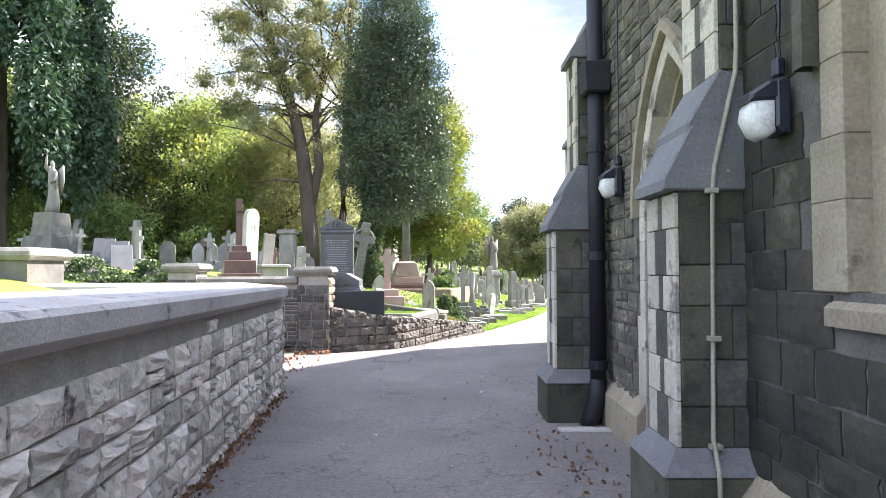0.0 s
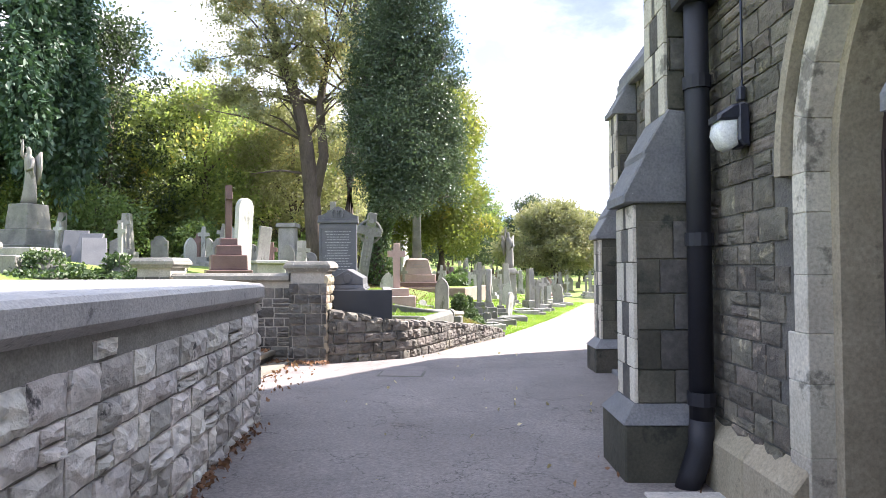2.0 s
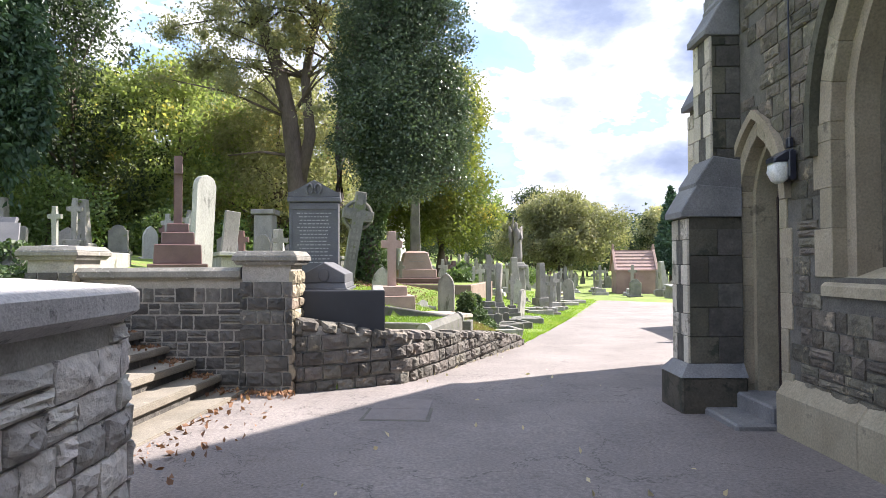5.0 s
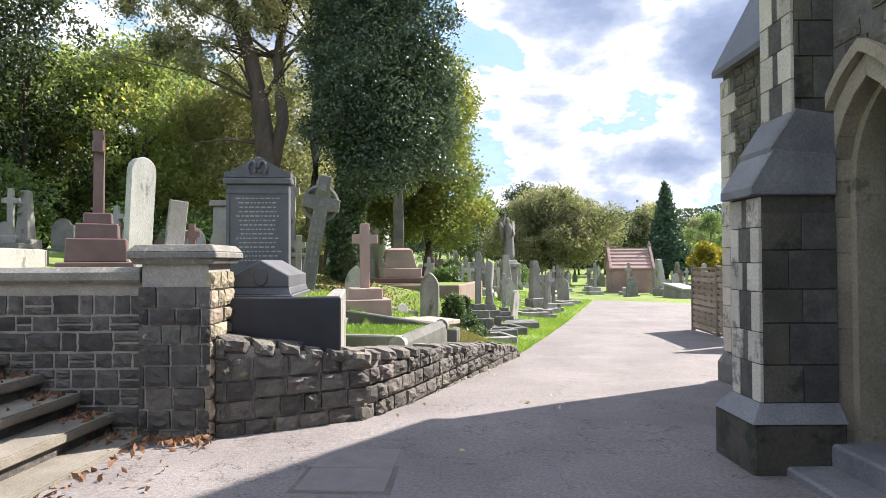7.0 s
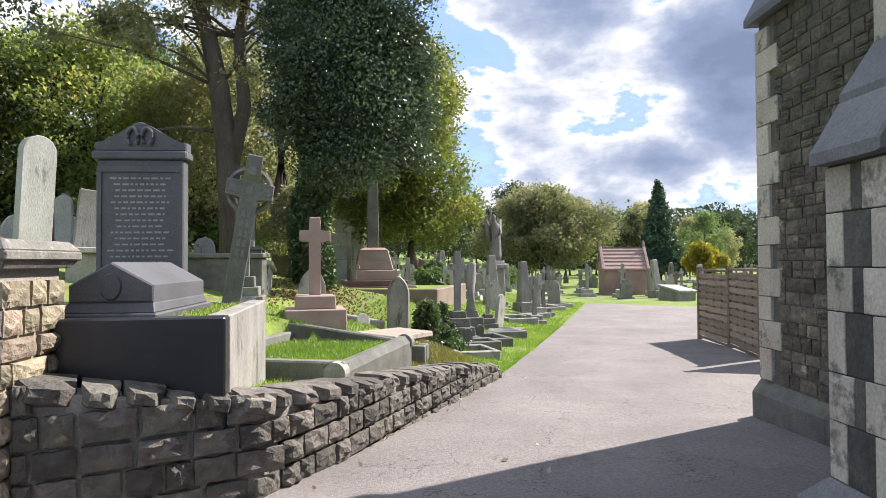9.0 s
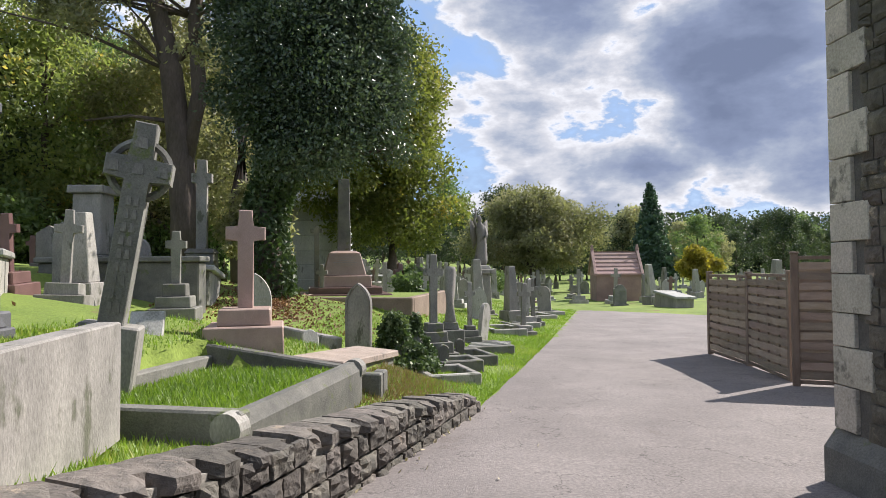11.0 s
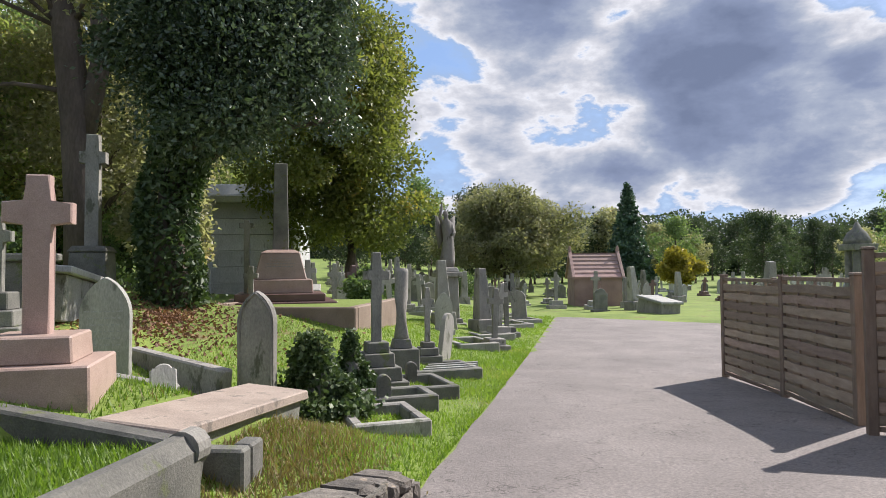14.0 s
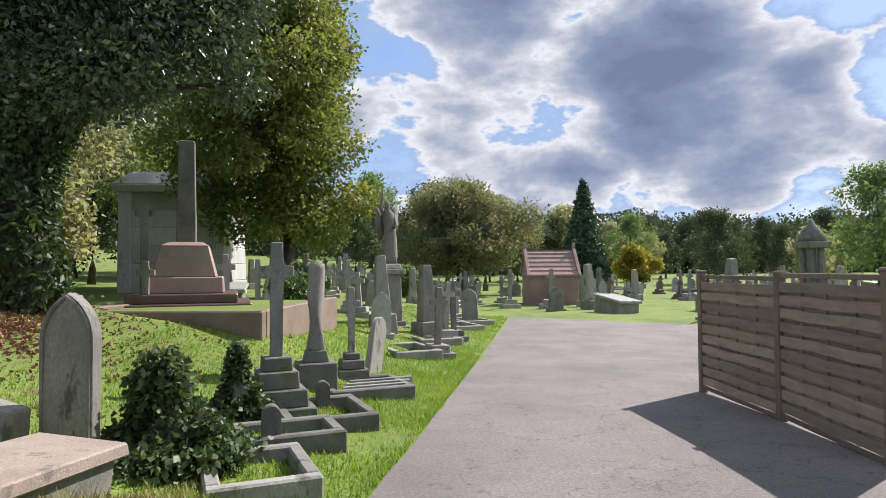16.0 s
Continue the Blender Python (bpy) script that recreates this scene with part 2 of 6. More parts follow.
# moss-grey, darker than the coping to stand in for shade on the caps
SHADEDCAP = mat("shaded_mossy_cap_stone", (0.16, 0.155, 0.135), (0.27, 0.255, 0.225), 4, 45, 0.9, 0.7, 0.08, c3=(0.36, 0.35, 0.32), c3_at=0.6, c3_scale=16)
STEPS = mat("step_stone", (0.17, 0.15, 0.12), (0.25, 0.22, 0.18), 2.5, 60, 0.85, 0.45, 0.06, c3=(0.3, 0.27, 0.22), c3_at=0.62, c3_scale=5)
GRASS = mat("grass_ground", (0.10, 0.155, 0.022), (0.19, 0.25, 0.042), 0.6, 25, 0.95, 1.0, 0, c3=(0.16, 0.12, 0.055), c3_at=0.6, c3_scale=0.9)
DARKGRANITE = mat("dark_granite", (0.014, 0.015, 0.019), (0.026, 0.027, 0.032), 2, 150, 0.35, 0.05, 0.03, c3=(0.06, 0.06, 0.06), c3_at=0.68, c3_scale=5)
GREYSLATE = mat("grey_slate_stone", (0.07, 0.072, 0.08), (0.115, 0.116, 0.124), 2, 80, 0.6, 0.2, 0.05, c3=(0.25, 0.25, 0.24), c3_at=0.67, c3_scale=6)
PINK = mat("pink_granite", (0.32, 0.225, 0.19), (0.43, 0.315, 0.27), 3, 120, 0.5, 0.15, 0.06, c3=(0.26, 0.2, 0.17), c3_at=0.63, c3_scale=5)
LEDGER = mat("tan_sandstone", (0.24, 0.195, 0.16), (0.34, 0.28, 0.23), 3, 70, 0.8, 0.4, 0.06, c3=(0.17, 0.145, 0.12), c3_at=0.58, c3_scale=5)
REDGRANITE = mat("red_granite", (0.105, 0.06, 0.054), (0.165, 0.098, 0.088), 3, 120, 0.35, 0.1, 0.06)
MARBLE = mat("weathered_marble", (0.25, 0.25, 0.225), (0.38, 0.375, 0.345), 3, 60, 0.7, 0.3, 0.1, c3=(0.17, 0.17, 0.15), c3_at=0.58, c3_scale=4, stretch=(1, 1, 0.4))
PALEASHLAR = mat("pale_grey_ashlar", (0.42, 0.43, 0.43), (0.56, 0.565, 0.56), 1.5, 40, 0.85, 0.3, 0.08, c3=(0.28, 0.28, 0.27), c3_at=0.6, c3_scale=3, stretch=(1, 1, 0.3))
GREYSTONE = mat("grey_gravestone", (0.19, 0.182, 0.165), (0.32, 0.305, 0.275), 3, 60, 0.85, 0.5, 0.14, c3=(0.11, 0.112, 0.082), c3_at=0.58, c3_scale=4, stretch=(1, 1, 0.45))
DARKSTONE = mat("dark_gravestone", (0.10, 0.1, 0.09), (0.2, 0.195, 0.17), 3, 60, 0.9, 0.5, 0.1, c3=(0.12, 0.14, 0.06), c3_at=0.6, c3_scale=4)
TERRACE = mat("brown_terrace_stone", (0.17, 0.12, 0.09), (0.25, 0.185, 0.145), 2, 60, 0.8, 0.3, 0.06)
HOUSESTONE = mat("red_brown_sandstone", (0.25, 0.165, 0.145), (0.34, 0.235, 0.205), 1.5, 40, 0.85, 0.3, 0.08)
INSCRIBED = mat("worn_lettering", (0.27, 0.27, 0.27), (0.34, 0.34, 0.33), 8, 80, 0.8, 0, 0)
WOOD = mat("fence_wood", (0.24, 0.185, 0.145), (0.35, 0.28, 0.22), 3, 70, 0.8, 0.4, 0.14, stretch=(1, 1, 6))
POSTWOOD = mat("fence_post_wood", (0.17, 0.125, 0.095), (0.25, 0.19, 0.145), 3, 70, 0.8, 0.4, 0.06, stretch=(6, 6, 1))
BLACK = mat("black_iron", (0.006, 0.006, 0.01), (0.011, 0.011, 0.016), 4, 60, 0.6, 0.1, 0)
LAMPDARK = mat("dark_lamp_plastic", (0.02, 0.022, 0.035), (0.03, 0.032, 0.045), 6, 60, 0.3, 0, 0)
LAMPWHITE = mat("milky_lamp_plastic", (0.68, 0.68, 0.66), (0.74, 0.74, 0.72), 6, 60, 0.35, 0, 0)
CONDUIT = mat("painted_conduit", (0.30, 0.28, 0.21), (0.36, 0.34, 0.26), 6, 60, 0.6, 0.1, 0)
DOORWOOD = mat("dark_door_wood", (0.03, 0.018, 0.018), (0.05, 0.03, 0.027), 3, 60, 0.6, 0.2, 0.05, stretch=(8, 8, 0.6))
GLASSDARK = mat("leaded_glass", (0.09, 0.085, 0.07), (0.15, 0.14, 0.11), 9, 40, 0.25, 0.2, 0)
ROOFSLATE = mat("roof_slate", (0.10, 0.10, 0.115), (0.15, 0.15, 0.165), 2, 50, 0.7, 0.3, 0.1)
IRON = mat("manhole_iron", (0.15, 0.13, 0.125), (0.2, 0.175, 0.165), 5, 90, 0.7, 0.6, 0)
BARK = mat("bark", (0.065, 0.05, 0.042), (0.12, 0.095, 0.08), 3, 22, 0.95, 1.0, 0, stretch=(1, 1, 0.3))
EARTH = mat("leaf_litter_earth", (0.10, 0.068, 0.045), (0.17, 0.115, 0.075), 3, 30, 1.0, 1.0, 0)
LITTER = leaf_mat("fallen_leaves", (0.10, 0.05, 0.03), (0.24, 0.12, 0.06), (0.42, 0.26, 0.10), 0.7, 0.1)
PALELEAF = leaf_mat("pale_fallen_leaves", (0.38, 0.3, 0.16), (0.55, 0.48, 0.32), (0.62, 0.58, 0.45), 0.7, 0.1)
# the palest leaf tone puts grey glints of sky into the colour
HOLLY = leaf_mat("dark_evergreen_leaves", (0.026, 0.042, 0.026), (0.06, 0.085, 0.05), (0.15, 0.18, 0.12), 0.28, 0.2, 1.5)
IVY = leaf_mat("ivy_leaves", (0.018, 0.036, 0.014), (0.055, 0.085, 0.03), (0.13, 0.16, 0.08), 0.55, 0.25, 1.4)
LIGHTLEAF = leaf_mat("yellow_green_leaves", (0.085, 0.115, 0.045), (0.165, 0.185, 0.065), (0.36, 0.26, 0.08), 0.5, 0.5, 1.65)
AUTUMN = leaf_mat("autumn_leaves", (0.1, 0.1, 0.065), (0.17, 0.165, 0.1), (0.28, 0.21, 0.11), 0.5, 0.5, 1.85)
OLIVE = leaf_mat("olive_leaves", (0.07, 0.09, 0.025), (0.14, 0.15, 0.04), (0.26, 0.2, 0.05), 0.5, 0.45, 1.4)
OAKLEAF = leaf_mat("dull_oak_leaves", (0.085, 0.09, 0.05), (0.15, 0.145, 0.08), (0.22, 0.19, 0.11), 0.6, 0.4, 1.6)
GREENLEAF = leaf_mat("green_leaves", (0.05, 0.08, 0.035), (0.105, 0.145, 0.055), (0.16, 0.185, 0.07), 0.5, 0.45, 1.6)
DARKWOODS = leaf_mat("dark_woodland_leaves", (0.02, 0.034, 0.018), (0.05, 0.07, 0.034), (0.085, 0.1, 0.045), 0.6, 0.35, 1.2)
CYPRESS = leaf_mat("cypress_sprays", (0.014, 0.03, 0.02), (0.035, 0.065, 0.036), (0.07, 0.11, 0.06), 0.55, 0.2, 1.9)
YELLOWLEAF = leaf_mat("yellow_leaves", (0.16, 0.14, 0.02), (0.3, 0.25, 0.035), (0.36, 0.27, 0.05), 0.5, 0.4, 1.05)
STRAW = leaf_mat("dry_grass", (0.16, 0.12, 0.05), (0.27, 0.21, 0.09), (0.3, 0.28, 0.1), 0.6, 0.3)
BLADES = leaf_mat("grass_blades", (0.07, 0.125, 0.014), (0.15, 0.22, 0.032), (0.24, 0.25, 0.07), 0.5, 0.5, 1.35)

# ---- mesh helpers ----


def mesh_from(name, verts, faces, material, smooth=False):
    me = bpy.data.meshes.new(name)
    me.from_pydata([tuple(v) for v in verts], [], faces)
    me.materials.append(material)
    if smooth:
        for p in me.polygons:
            p.use_smooth = True
    me.update()
    return me


def part(name, bm, material, parent=None, label="", smooth=False):
    bmesh.ops.recalc_face_normals(bm, faces=bm.faces)
    me = bpy.data.meshes.new(name)
    bm.to_mesh(me)
    bm.free()
    me.materials.append(material)
    if smooth:
        for p in me.polygons:
            p.use_smooth = True
    ob = new(name, me)
    if parent:
        ob.parent = parent
    if label:
        ob["label"] = label
    return ob


def thing(name, m, label, category, group="", kind=""):
    ob = new(name)
    ob.empty_display_size = 0.2
    ob.matrix_basis = m
    return tagged(ob, label, category, group, kind)


def box(bm, x0, x1, y0, y1, z0, z1, top=1.0, bevel=0.0, lean=(0, 0), topy=None):
    """A block; top: how far its upper face shrinks."""
    cx, cy = (x0 + x1) / 2, (y0 + y1) / 2
    ty = top if topy is None else topy
    vs = []
    for z, s, sy in ((z0, 1.0, 1.0), (z1, top, ty)):
        dx, dy = (lean if z == z1 else (0, 0))
        for x, y in ((x0, y0), (x1, y0), (x1, y1), (x0, y1)):
            vs.append(bm.verts.new((cx + (x - cx) * s + dx, cy + (y - cy) * sy + dy, z)))
    fs = [bm.faces.new([vs[i] for i in f]) for f in ((0, 3, 2, 1), (4, 5, 6, 7), (0, 1, 5, 4), (1, 2, 6, 5), (2, 3, 7, 6), (3, 0, 4, 7))]
    if bevel:
        es = list({e for f in fs for e in f.edges})
        bmesh.ops.bevel(bm, geom=es, offset=bevel, segments=1, affect="EDGES")
    return bm


def prism(bm, pts, a, b, axis="y", bevel=0.0):
    """An outline of (u, z) points pushed from a to b along the axis."""
    def at(u, z, w):
        return (u, w, z) if axis == "y" else (w, u, z)
    lo = [bm.verts.new(at(u, z, a)) for u, z in pts]
    hi = [bm.verts.new(at(u, z, b)) for u, z in pts]
    n = len(pts)
    fs = [bm.faces.new(lo), bm.faces.new(hi[::-1])]
    for i in range(n):
        j = (i + 1) % n
        fs.append(bm.faces.new((lo[i], hi[i], hi[j], lo[j])))
    if bevel:
        es = list({e for f in fs[:2] for e in f.edges})
        bmesh.ops.bevel(bm, geom=es, offset=bevel, segments=1, affect="EDGES")
    return bm


def tube(bm, pts, radii, seg=8, caps=True):
    rings = []
    for i, p in enumerate(pts):
        p = Vector(p)
        d = (Vector(pts[min(i + 1, len(pts) - 1)]) - Vector(pts[max(i - 1, 0)])).normalized()
        q = d.to_track_quat("Z", "Y")
        rings.append([bm.verts.new(p + q @ Vector((math.cos(2 * math.pi * k / seg) * radii[i], math.sin(2 * math.pi * k / seg) * radii[i], 0))) for k in range(seg)])
    for a, b in zip(rings, rings[1:]):
        for k in range(seg):
            bm.faces.new((a[k], a[(k + 1) % seg], b[(k + 1) % seg], b[k]))
    if caps:
        bm.faces.new(rings[0][::-1])
        bm.faces.new(rings[-1])
    return bm


def arch(a, zs, r, n=9, z0=None):
    """A pointed arch's outline of half width a, springing zs and rise r, from one foot over the apex to the other."""
    R = (a * a + r * r) / (2 * a)
    th = math.atan2(r, R - a) if R > a else math.pi - math.atan2(r, a - R)
    side = [(a - R + R * math.cos(th * i / n), zs + R * math.sin(th * i / n)) for i in range(n + 1)]
    side[-1] = (0.0, zs + r)
    pts = side + [(-u, z) for u, z in side[-2::-1]]
    return ([(a, z0)] + pts + [(-a, z0)]) if z0 is not None else pts


def arch_half(a, zs, r, z):
    """Half the opening's width at height z."""
    if z <= zs:
        return a
    R = (a * a + r * r) / (2 * a)
    k = R * R - (z - zs) ** 2
    return max(0.0, a - R + math.sqrt(k)) if k > 0 else 0.0


# ---- the lie of the land ----
GY, GZ = (-60, 0, 8.7, 13.3, 18.9, 22.4, 28.8, 46, 80, 400), (0.3, 0, -0.1, -0.16, -0.34, -0.45, -0.6, -0.75, -0.9, -1.0)


def gz(y):
    return float(np.interp(y, GY, GZ))


def verge(y):
    """The road's edge on the graves' side."""
    return float(np.interp(y, (-50, 12.8, 13.58, 18.9, 42, 48, 300), (-2.36, -2.36, -1.0, 1.15, 8.1, 8.4, 8.4)))


def wall_x(y):
    return -1.43 - 0.0855 * y


def rise(s):
    s = max(s, 0)
    return float(np.interp(s, (0, 1.0, 1.6, 2.2, 3, 8, 300), (0, 0.12, 0.22, 0.55, 0.9, 1.8, 25)))


def steep(s):
    return float(np.interp(s, (0, 0.5, 1.0, 1.7, 3, 8, 300), (0, 0.1, 0.34, 0.62, 0.95, 1.8, 25)))


def land(x, y):
    """The height of the ground; the kerbed grave's floor lies level within its kerbs."""
    z = slope(x, y)
    if 15.3 < y < 18.8 and -3 < x < 0.2:
        u, v = (x + 2.6) * 0.974 - (y - 15.93) * 0.228, (x + 2.6) * 0.228 + (y - 15.93) * 0.974
        if 0.0 < u < 1.85 and 0.0 < v < 2.62:
            z = min(z, 0.2)
    return z


def slope(x, y):
    lumps = 0.03 * noise.noise((x * 0.9, y * 0.9, 3.0))
    if y < 13.12:
        bank = gz(y) + rise(-1.2 - x)
        if y < 8.4:
            return max(1.2, bank + 0.3) if x < wall_x(y) - 0.2 else gz(y)
        if y < 8.95:
            return max(1.2, bank + 0.3) if x < -2.6 else gz(y)
        return max(1.06, bank) if x < -5.25 else gz(y)
    s = verge(y) - x
    if s <= 0:
        back = max(0.0, y - far_edge(x)) if x > 7.5 else 0.0
        return gz(y) + min(0.08, back * 0.1) + (lumps if back > 0.5 else 0) + 0.02 * max(0, y - 70)
    w = float(np.interp(y, (13.5, 18.9), (0.68, 0.06))) * min(1, max(0, s - 0.12) / 0.1)
    if 19.6 < y < 26:
        ease = float(np.interp(y, (19.6, 20.9, 24, 26), (0, 1, 1, 0)))
        low = float(np.interp(s, (0, 1.0, 1.6, 2.2, 3, 8), (0, 0.1, 0.17, 0.27, 0.5, 1.7)))
        full = rise(s) + (steep(s) - rise(s)) * float(np.interp(y, (19.8, 22), (1, 0)))
        return gz(y) + full + (low - full) * ease * (1 if s < 8 else 0) + lumps * min(1, s)
    return gz(y) + math.hypot(w, (rise(s) + (steep(s) - rise(s)) * float(np.interp(y, (16.5, 18.5, 19.8, 22), (0, 1, 1, 0)))) * float(np.interp(y, (25, 33), (1, 0.5)))) + lumps * min(1, s) + 0.05 * max(0, y - 60)


def far_edge(x):
    return float(np.interp(x, (7.5, 8.3, 13.7, 22, 40), (44, 42.5, 37, 32.5, 27)))

# ---- ground and road ----


def grid_mesh(xs, ys, fn):
    vs = [(x, y, fn(x, y)) for y in ys for x in xs]
    nx = len(xs)
    fs = [(j * nx + i, j * nx + i + 1, (j + 1) * nx + i + 1, (j + 1) * nx + i) for j in range(len(ys) - 1) for i in range(nx - 1)]
    return vs, fs


gxs = [-300, -200, -140, -100, -70, -50, -40, -32, -26, -22, -19, -16] + [-14 + 0.25 * i for i in range(32)] + [-6 + 0.12 * i for i in range(84)] + [4.2 + 0.5 * i for i in range(30)] + [20, 24, 30, 40, 55, 75, 100, 140, 200, 300]
gys = [-60, -40, -25, -15, -10, -6, -3, 0, 2, 4, 6, 7, 8] + [8.3 + 0.12 * i for i in range(160)] + [27.6 + 0.4 * i for i in range(50)] + [48, 50, 53, 57, 62, 70, 80, 95, 120, 160, 220, 320, 450]
vs, fs = grid_mesh(gxs, gys, land)
tagged(new("ground", mesh_from("ground", vs, fs, GRASS, True)), "grassy cemetery ground rising in banks beside the road", "ground", kind="structure")


def road_row(y):
    lo = verge(y) if y > 13.0 else (-5.3 if y > 8.95 else (wall_x(y) - 0.2))
    return lo


rv, rf = [], []
rys = [-12 + 0.4 * i for i in range(52)] + [8.9 + 0.2 * i for i in range(20)] + [12.95, 13.05] + [13.2 + 0.4 * i for i in range(73)]
cols = 40
for y in rys:
    lo = road_row(y)
    if y > 18.9:
        lo += 0.05 * noise.noise((y * 1.7, 0, 0)) + 0.03 * noise.noise((y * 5, 2, 0))
    hi = float(np.interp(y, (-20, 19, 21, 27, 32.5, 37, 42.4), (9, 9, 30, 40, 22, 13.7, 8.4)))
    hi = max(hi, lo + 0.05)
    for i in range(cols + 1):
        x = lo + (hi - lo) * (i / cols) ** 1.3
        crown = 0.012 + 0.008 * noise.noise((x * 0.8, y * 0.8, 0))
        rv.append((x, y, gz(y) + crown))
for j in range(len(rys) - 1):
    for i in range(cols):
        a = j * (cols + 1) + i
        rf.append((a, a + 1, a + cols + 2, a + cols + 1))
tagged(new("road", mesh_from("road", rv, rf, ASPHALT, True)), "worn grey tarmac road with cracks and patches", "road", kind="structure")

# ---- masonry pieces ----
rng = random.Random(7)


def stone_meshes(material, count, rough, tag):
    out = []
    for k in range(count):
        n = 4
        vs, fs = [], []
        for j in range(n + 1):
            for i in range(n + 1):
                u, w = i / n - 0.5, j / n - 0.5
                edge = i in (0, n) or j in (0, n)
                d = 0.55 + rng.uniform(-0.2, 0.1) * rough if edge else 1.0 + rng.uniform(-0.5, 0.5) * rough
                ju = rng.uniform(-0.04, 0.04) if edge else rng.uniform(-0.05, 0.05)
                vs.append((u * 0.985 + ju * 0.6, d, w * 0.985 + rng.uniform(-0.03, 0.03)))
        for j in range(n):
            for i in range(n):
                a = j * (n + 1) + i
                fs.append((a, a + n + 1, a + n + 2, a + 1))
        ring = [i for i in range(n + 1)] + [(j + 1) * (n + 1) - 1 for j in range(1, n + 1)] + [n * (n + 1) + i for i in range(n - 1, -1, -1)] + [j * (n + 1) for j in range(n - 1, 0, -1)]
        base = len(vs)
        for r in ring:
            x, _, z = vs[r]
            vs.append((x * 1.0, -0.6, z * 1.0))
        for i in range(len(ring)):
            j = (i + 1) % len(ring)
            fs.append((ring[i], ring[j], base + j, base + i))
        out.append(mesh_from(tag, vs, fs, material))
    return out


def basis(o, u, nrm):
    u, nrm = Vector(u).normalized(), Vector(nrm).normalized()
    w = u.cross(nrm)
    return Matrix(((u.x, nrm.x, w.x, o[0]), (u.y, nrm.y, w.y, o[1]), (u.z, nrm.z, w.z, o[2]), (0, 0, 0, 1)))


def lay(parent, meshes, place, length, z0, z1, keep, course=(0.11, 0.2), stone=(0.14, 0.42), depth=(0.02, 0.05), limit=300, gap=0.012, prefer=None, name="stone", skip=0.0):
    """Courses of stones on a face. place(s): the frame at s metres along it; z0, z1: its foot and head; keep(s, z, half, high)."""
    found = []
    z = z0
    while z < z1:
        ch = rng.uniform(*course)
        s = -rng.uniform(0, 0.2)
        while s < length:
            ln = rng.uniform(*stone)
            subs = [(z, ch)]
            if rng.random() < skip and ch > 0.14:
                subs = [(z, ch * 0.45), (z + ch * 0.45, ch * 0.55)]
            for zz, hh in subs:
                s0, s1 = max(s, 0.0), min(s + ln, length)
                if s1 - s0 > 0.05 and keep((s0 + s1) / 2, zz + hh / 2, (s1 - s0) / 2, hh):
                    m = place((s0 + s1) / 2) @ Matrix.Translation((0, 0, zz + hh / 2)) @ Matrix.Diagonal((s1 - s0 - gap, rng.uniform(*depth), hh - gap, 1))
                    found.append(((s0 + s1) / 2, zz, m, rng.choice(meshes)))
            s += ln
        z += ch
    if prefer:
        found.sort(key=lambda f: prefer(f[0], f[1]))
    for s, zz, m, me in found[:limit]:
        o = new(name, me)
        o.parent = parent
        o.matrix_basis = m
    rest = found[limit:]
    if rest:
        vs, fs = [], []
        for s, zz, m, me in rest:
            b = len(vs)
            vs.extend(m @ v.co for v in me.vertices)
            fs.extend(tuple(b + i for i in p.vertices) for p in me.polygons)
        o = new("upper_stones", mesh_from("upper_stones", vs, fs, meshes[0].materials[0]))
        o.parent = parent
        tagged(o, kind="stuff")


LATER = []  # the pieces of walls are laid last

# ---- boundary wall on the graves' side, curving into the stairs ----
wall_path = [Vector((wall_x(y), y, 0)) for y in (-8, -4, 0, 2, 4, 6, 7.9)]
arc_c = Vector((wall_x(8.3) - 0.62, 8.35, 0))
wall_path += [arc_c + 0.62 * Vector((math.cos(radians(a)), math.sin(radians(a)), 0)) for a in (2, 14, 26, 38, 50, 62, 74, 86)]
wall_path += [Vector((-3.6, 8.98, 0)), Vector((-4.6, 8.98, 0)), Vector((-6.2, 8.98, 0))]
wall_len = [0.0]
for a, b in zip(wall_path, wall_path[1:]):
    wall_len.append(wall_len[-1] + (b - a).length)


def along(s):
    for i in range(len(wall_len) - 1):
        if s <= wall_len[i + 1] or i == len(wall_len) - 2:
            a, b = wall_path[i], wall_path[i + 1]
            return a + (b - a) * ((s - wall_len[i]) / (wall_len[i + 1] - wall_len[i])), (b - a).normalized()


def sweep(bm, section, top=0.0, path=wall_path):
    """A cross-section of (inward, up) points carried along the wall."""
    rows = []
    for i, p in enumerate(path):
        t = (path[min(i + 1, len(path) - 1)] - path[max(i - 1, 0)]).normalized()
        nrm = Vector((t.y, -t.x, 0))
        lift = 1.37 - 0.008 * max(0, min(p.y, 9))
        rows.append([bm.verts.new(p - nrm * u + Vector((0, 0, z + (lift if top else 0)))) for u, z in section])
    n = len(section)
    for a, b in zip(rows, rows[1:]):
        for k in range(n):
            bm.faces.new((a[k], a[(k + 1) % n], b[(k + 1) % n], b[k]))
    bm.faces.new(rows[0])
    bm.faces.new(rows[-1][::-1])
    return bm


wall_west = part("wall_west", sweep(bmesh.new(), [(0.0, -0.3), (0.0, 1.2), (0.42, 1.2), (0.42, -0.3)]), MORTAR_LIGHT)
tagged(wall_west, "grey rock-faced stone boundary wall curving towards the steps", "wall", kind="structure")


def coping_piece(i0, i1):
    sub = wall_path[i0:i1 + 1]
    return part("coping_stone", sweep(bmesh.new(), [(-0.07, -0.145), (-0.085, -0.13), (-0.085, -0.03), (-0.05, 0.0), (0.5, 0.05), (0.56, 0.0), (0.56, -0.11), (0.0, -0.19), (-0.02, -0.175)], 1, sub), COPING, wall_west, "pale weathered coping stone")


coping_piece(0, len(wall_path) - 1)

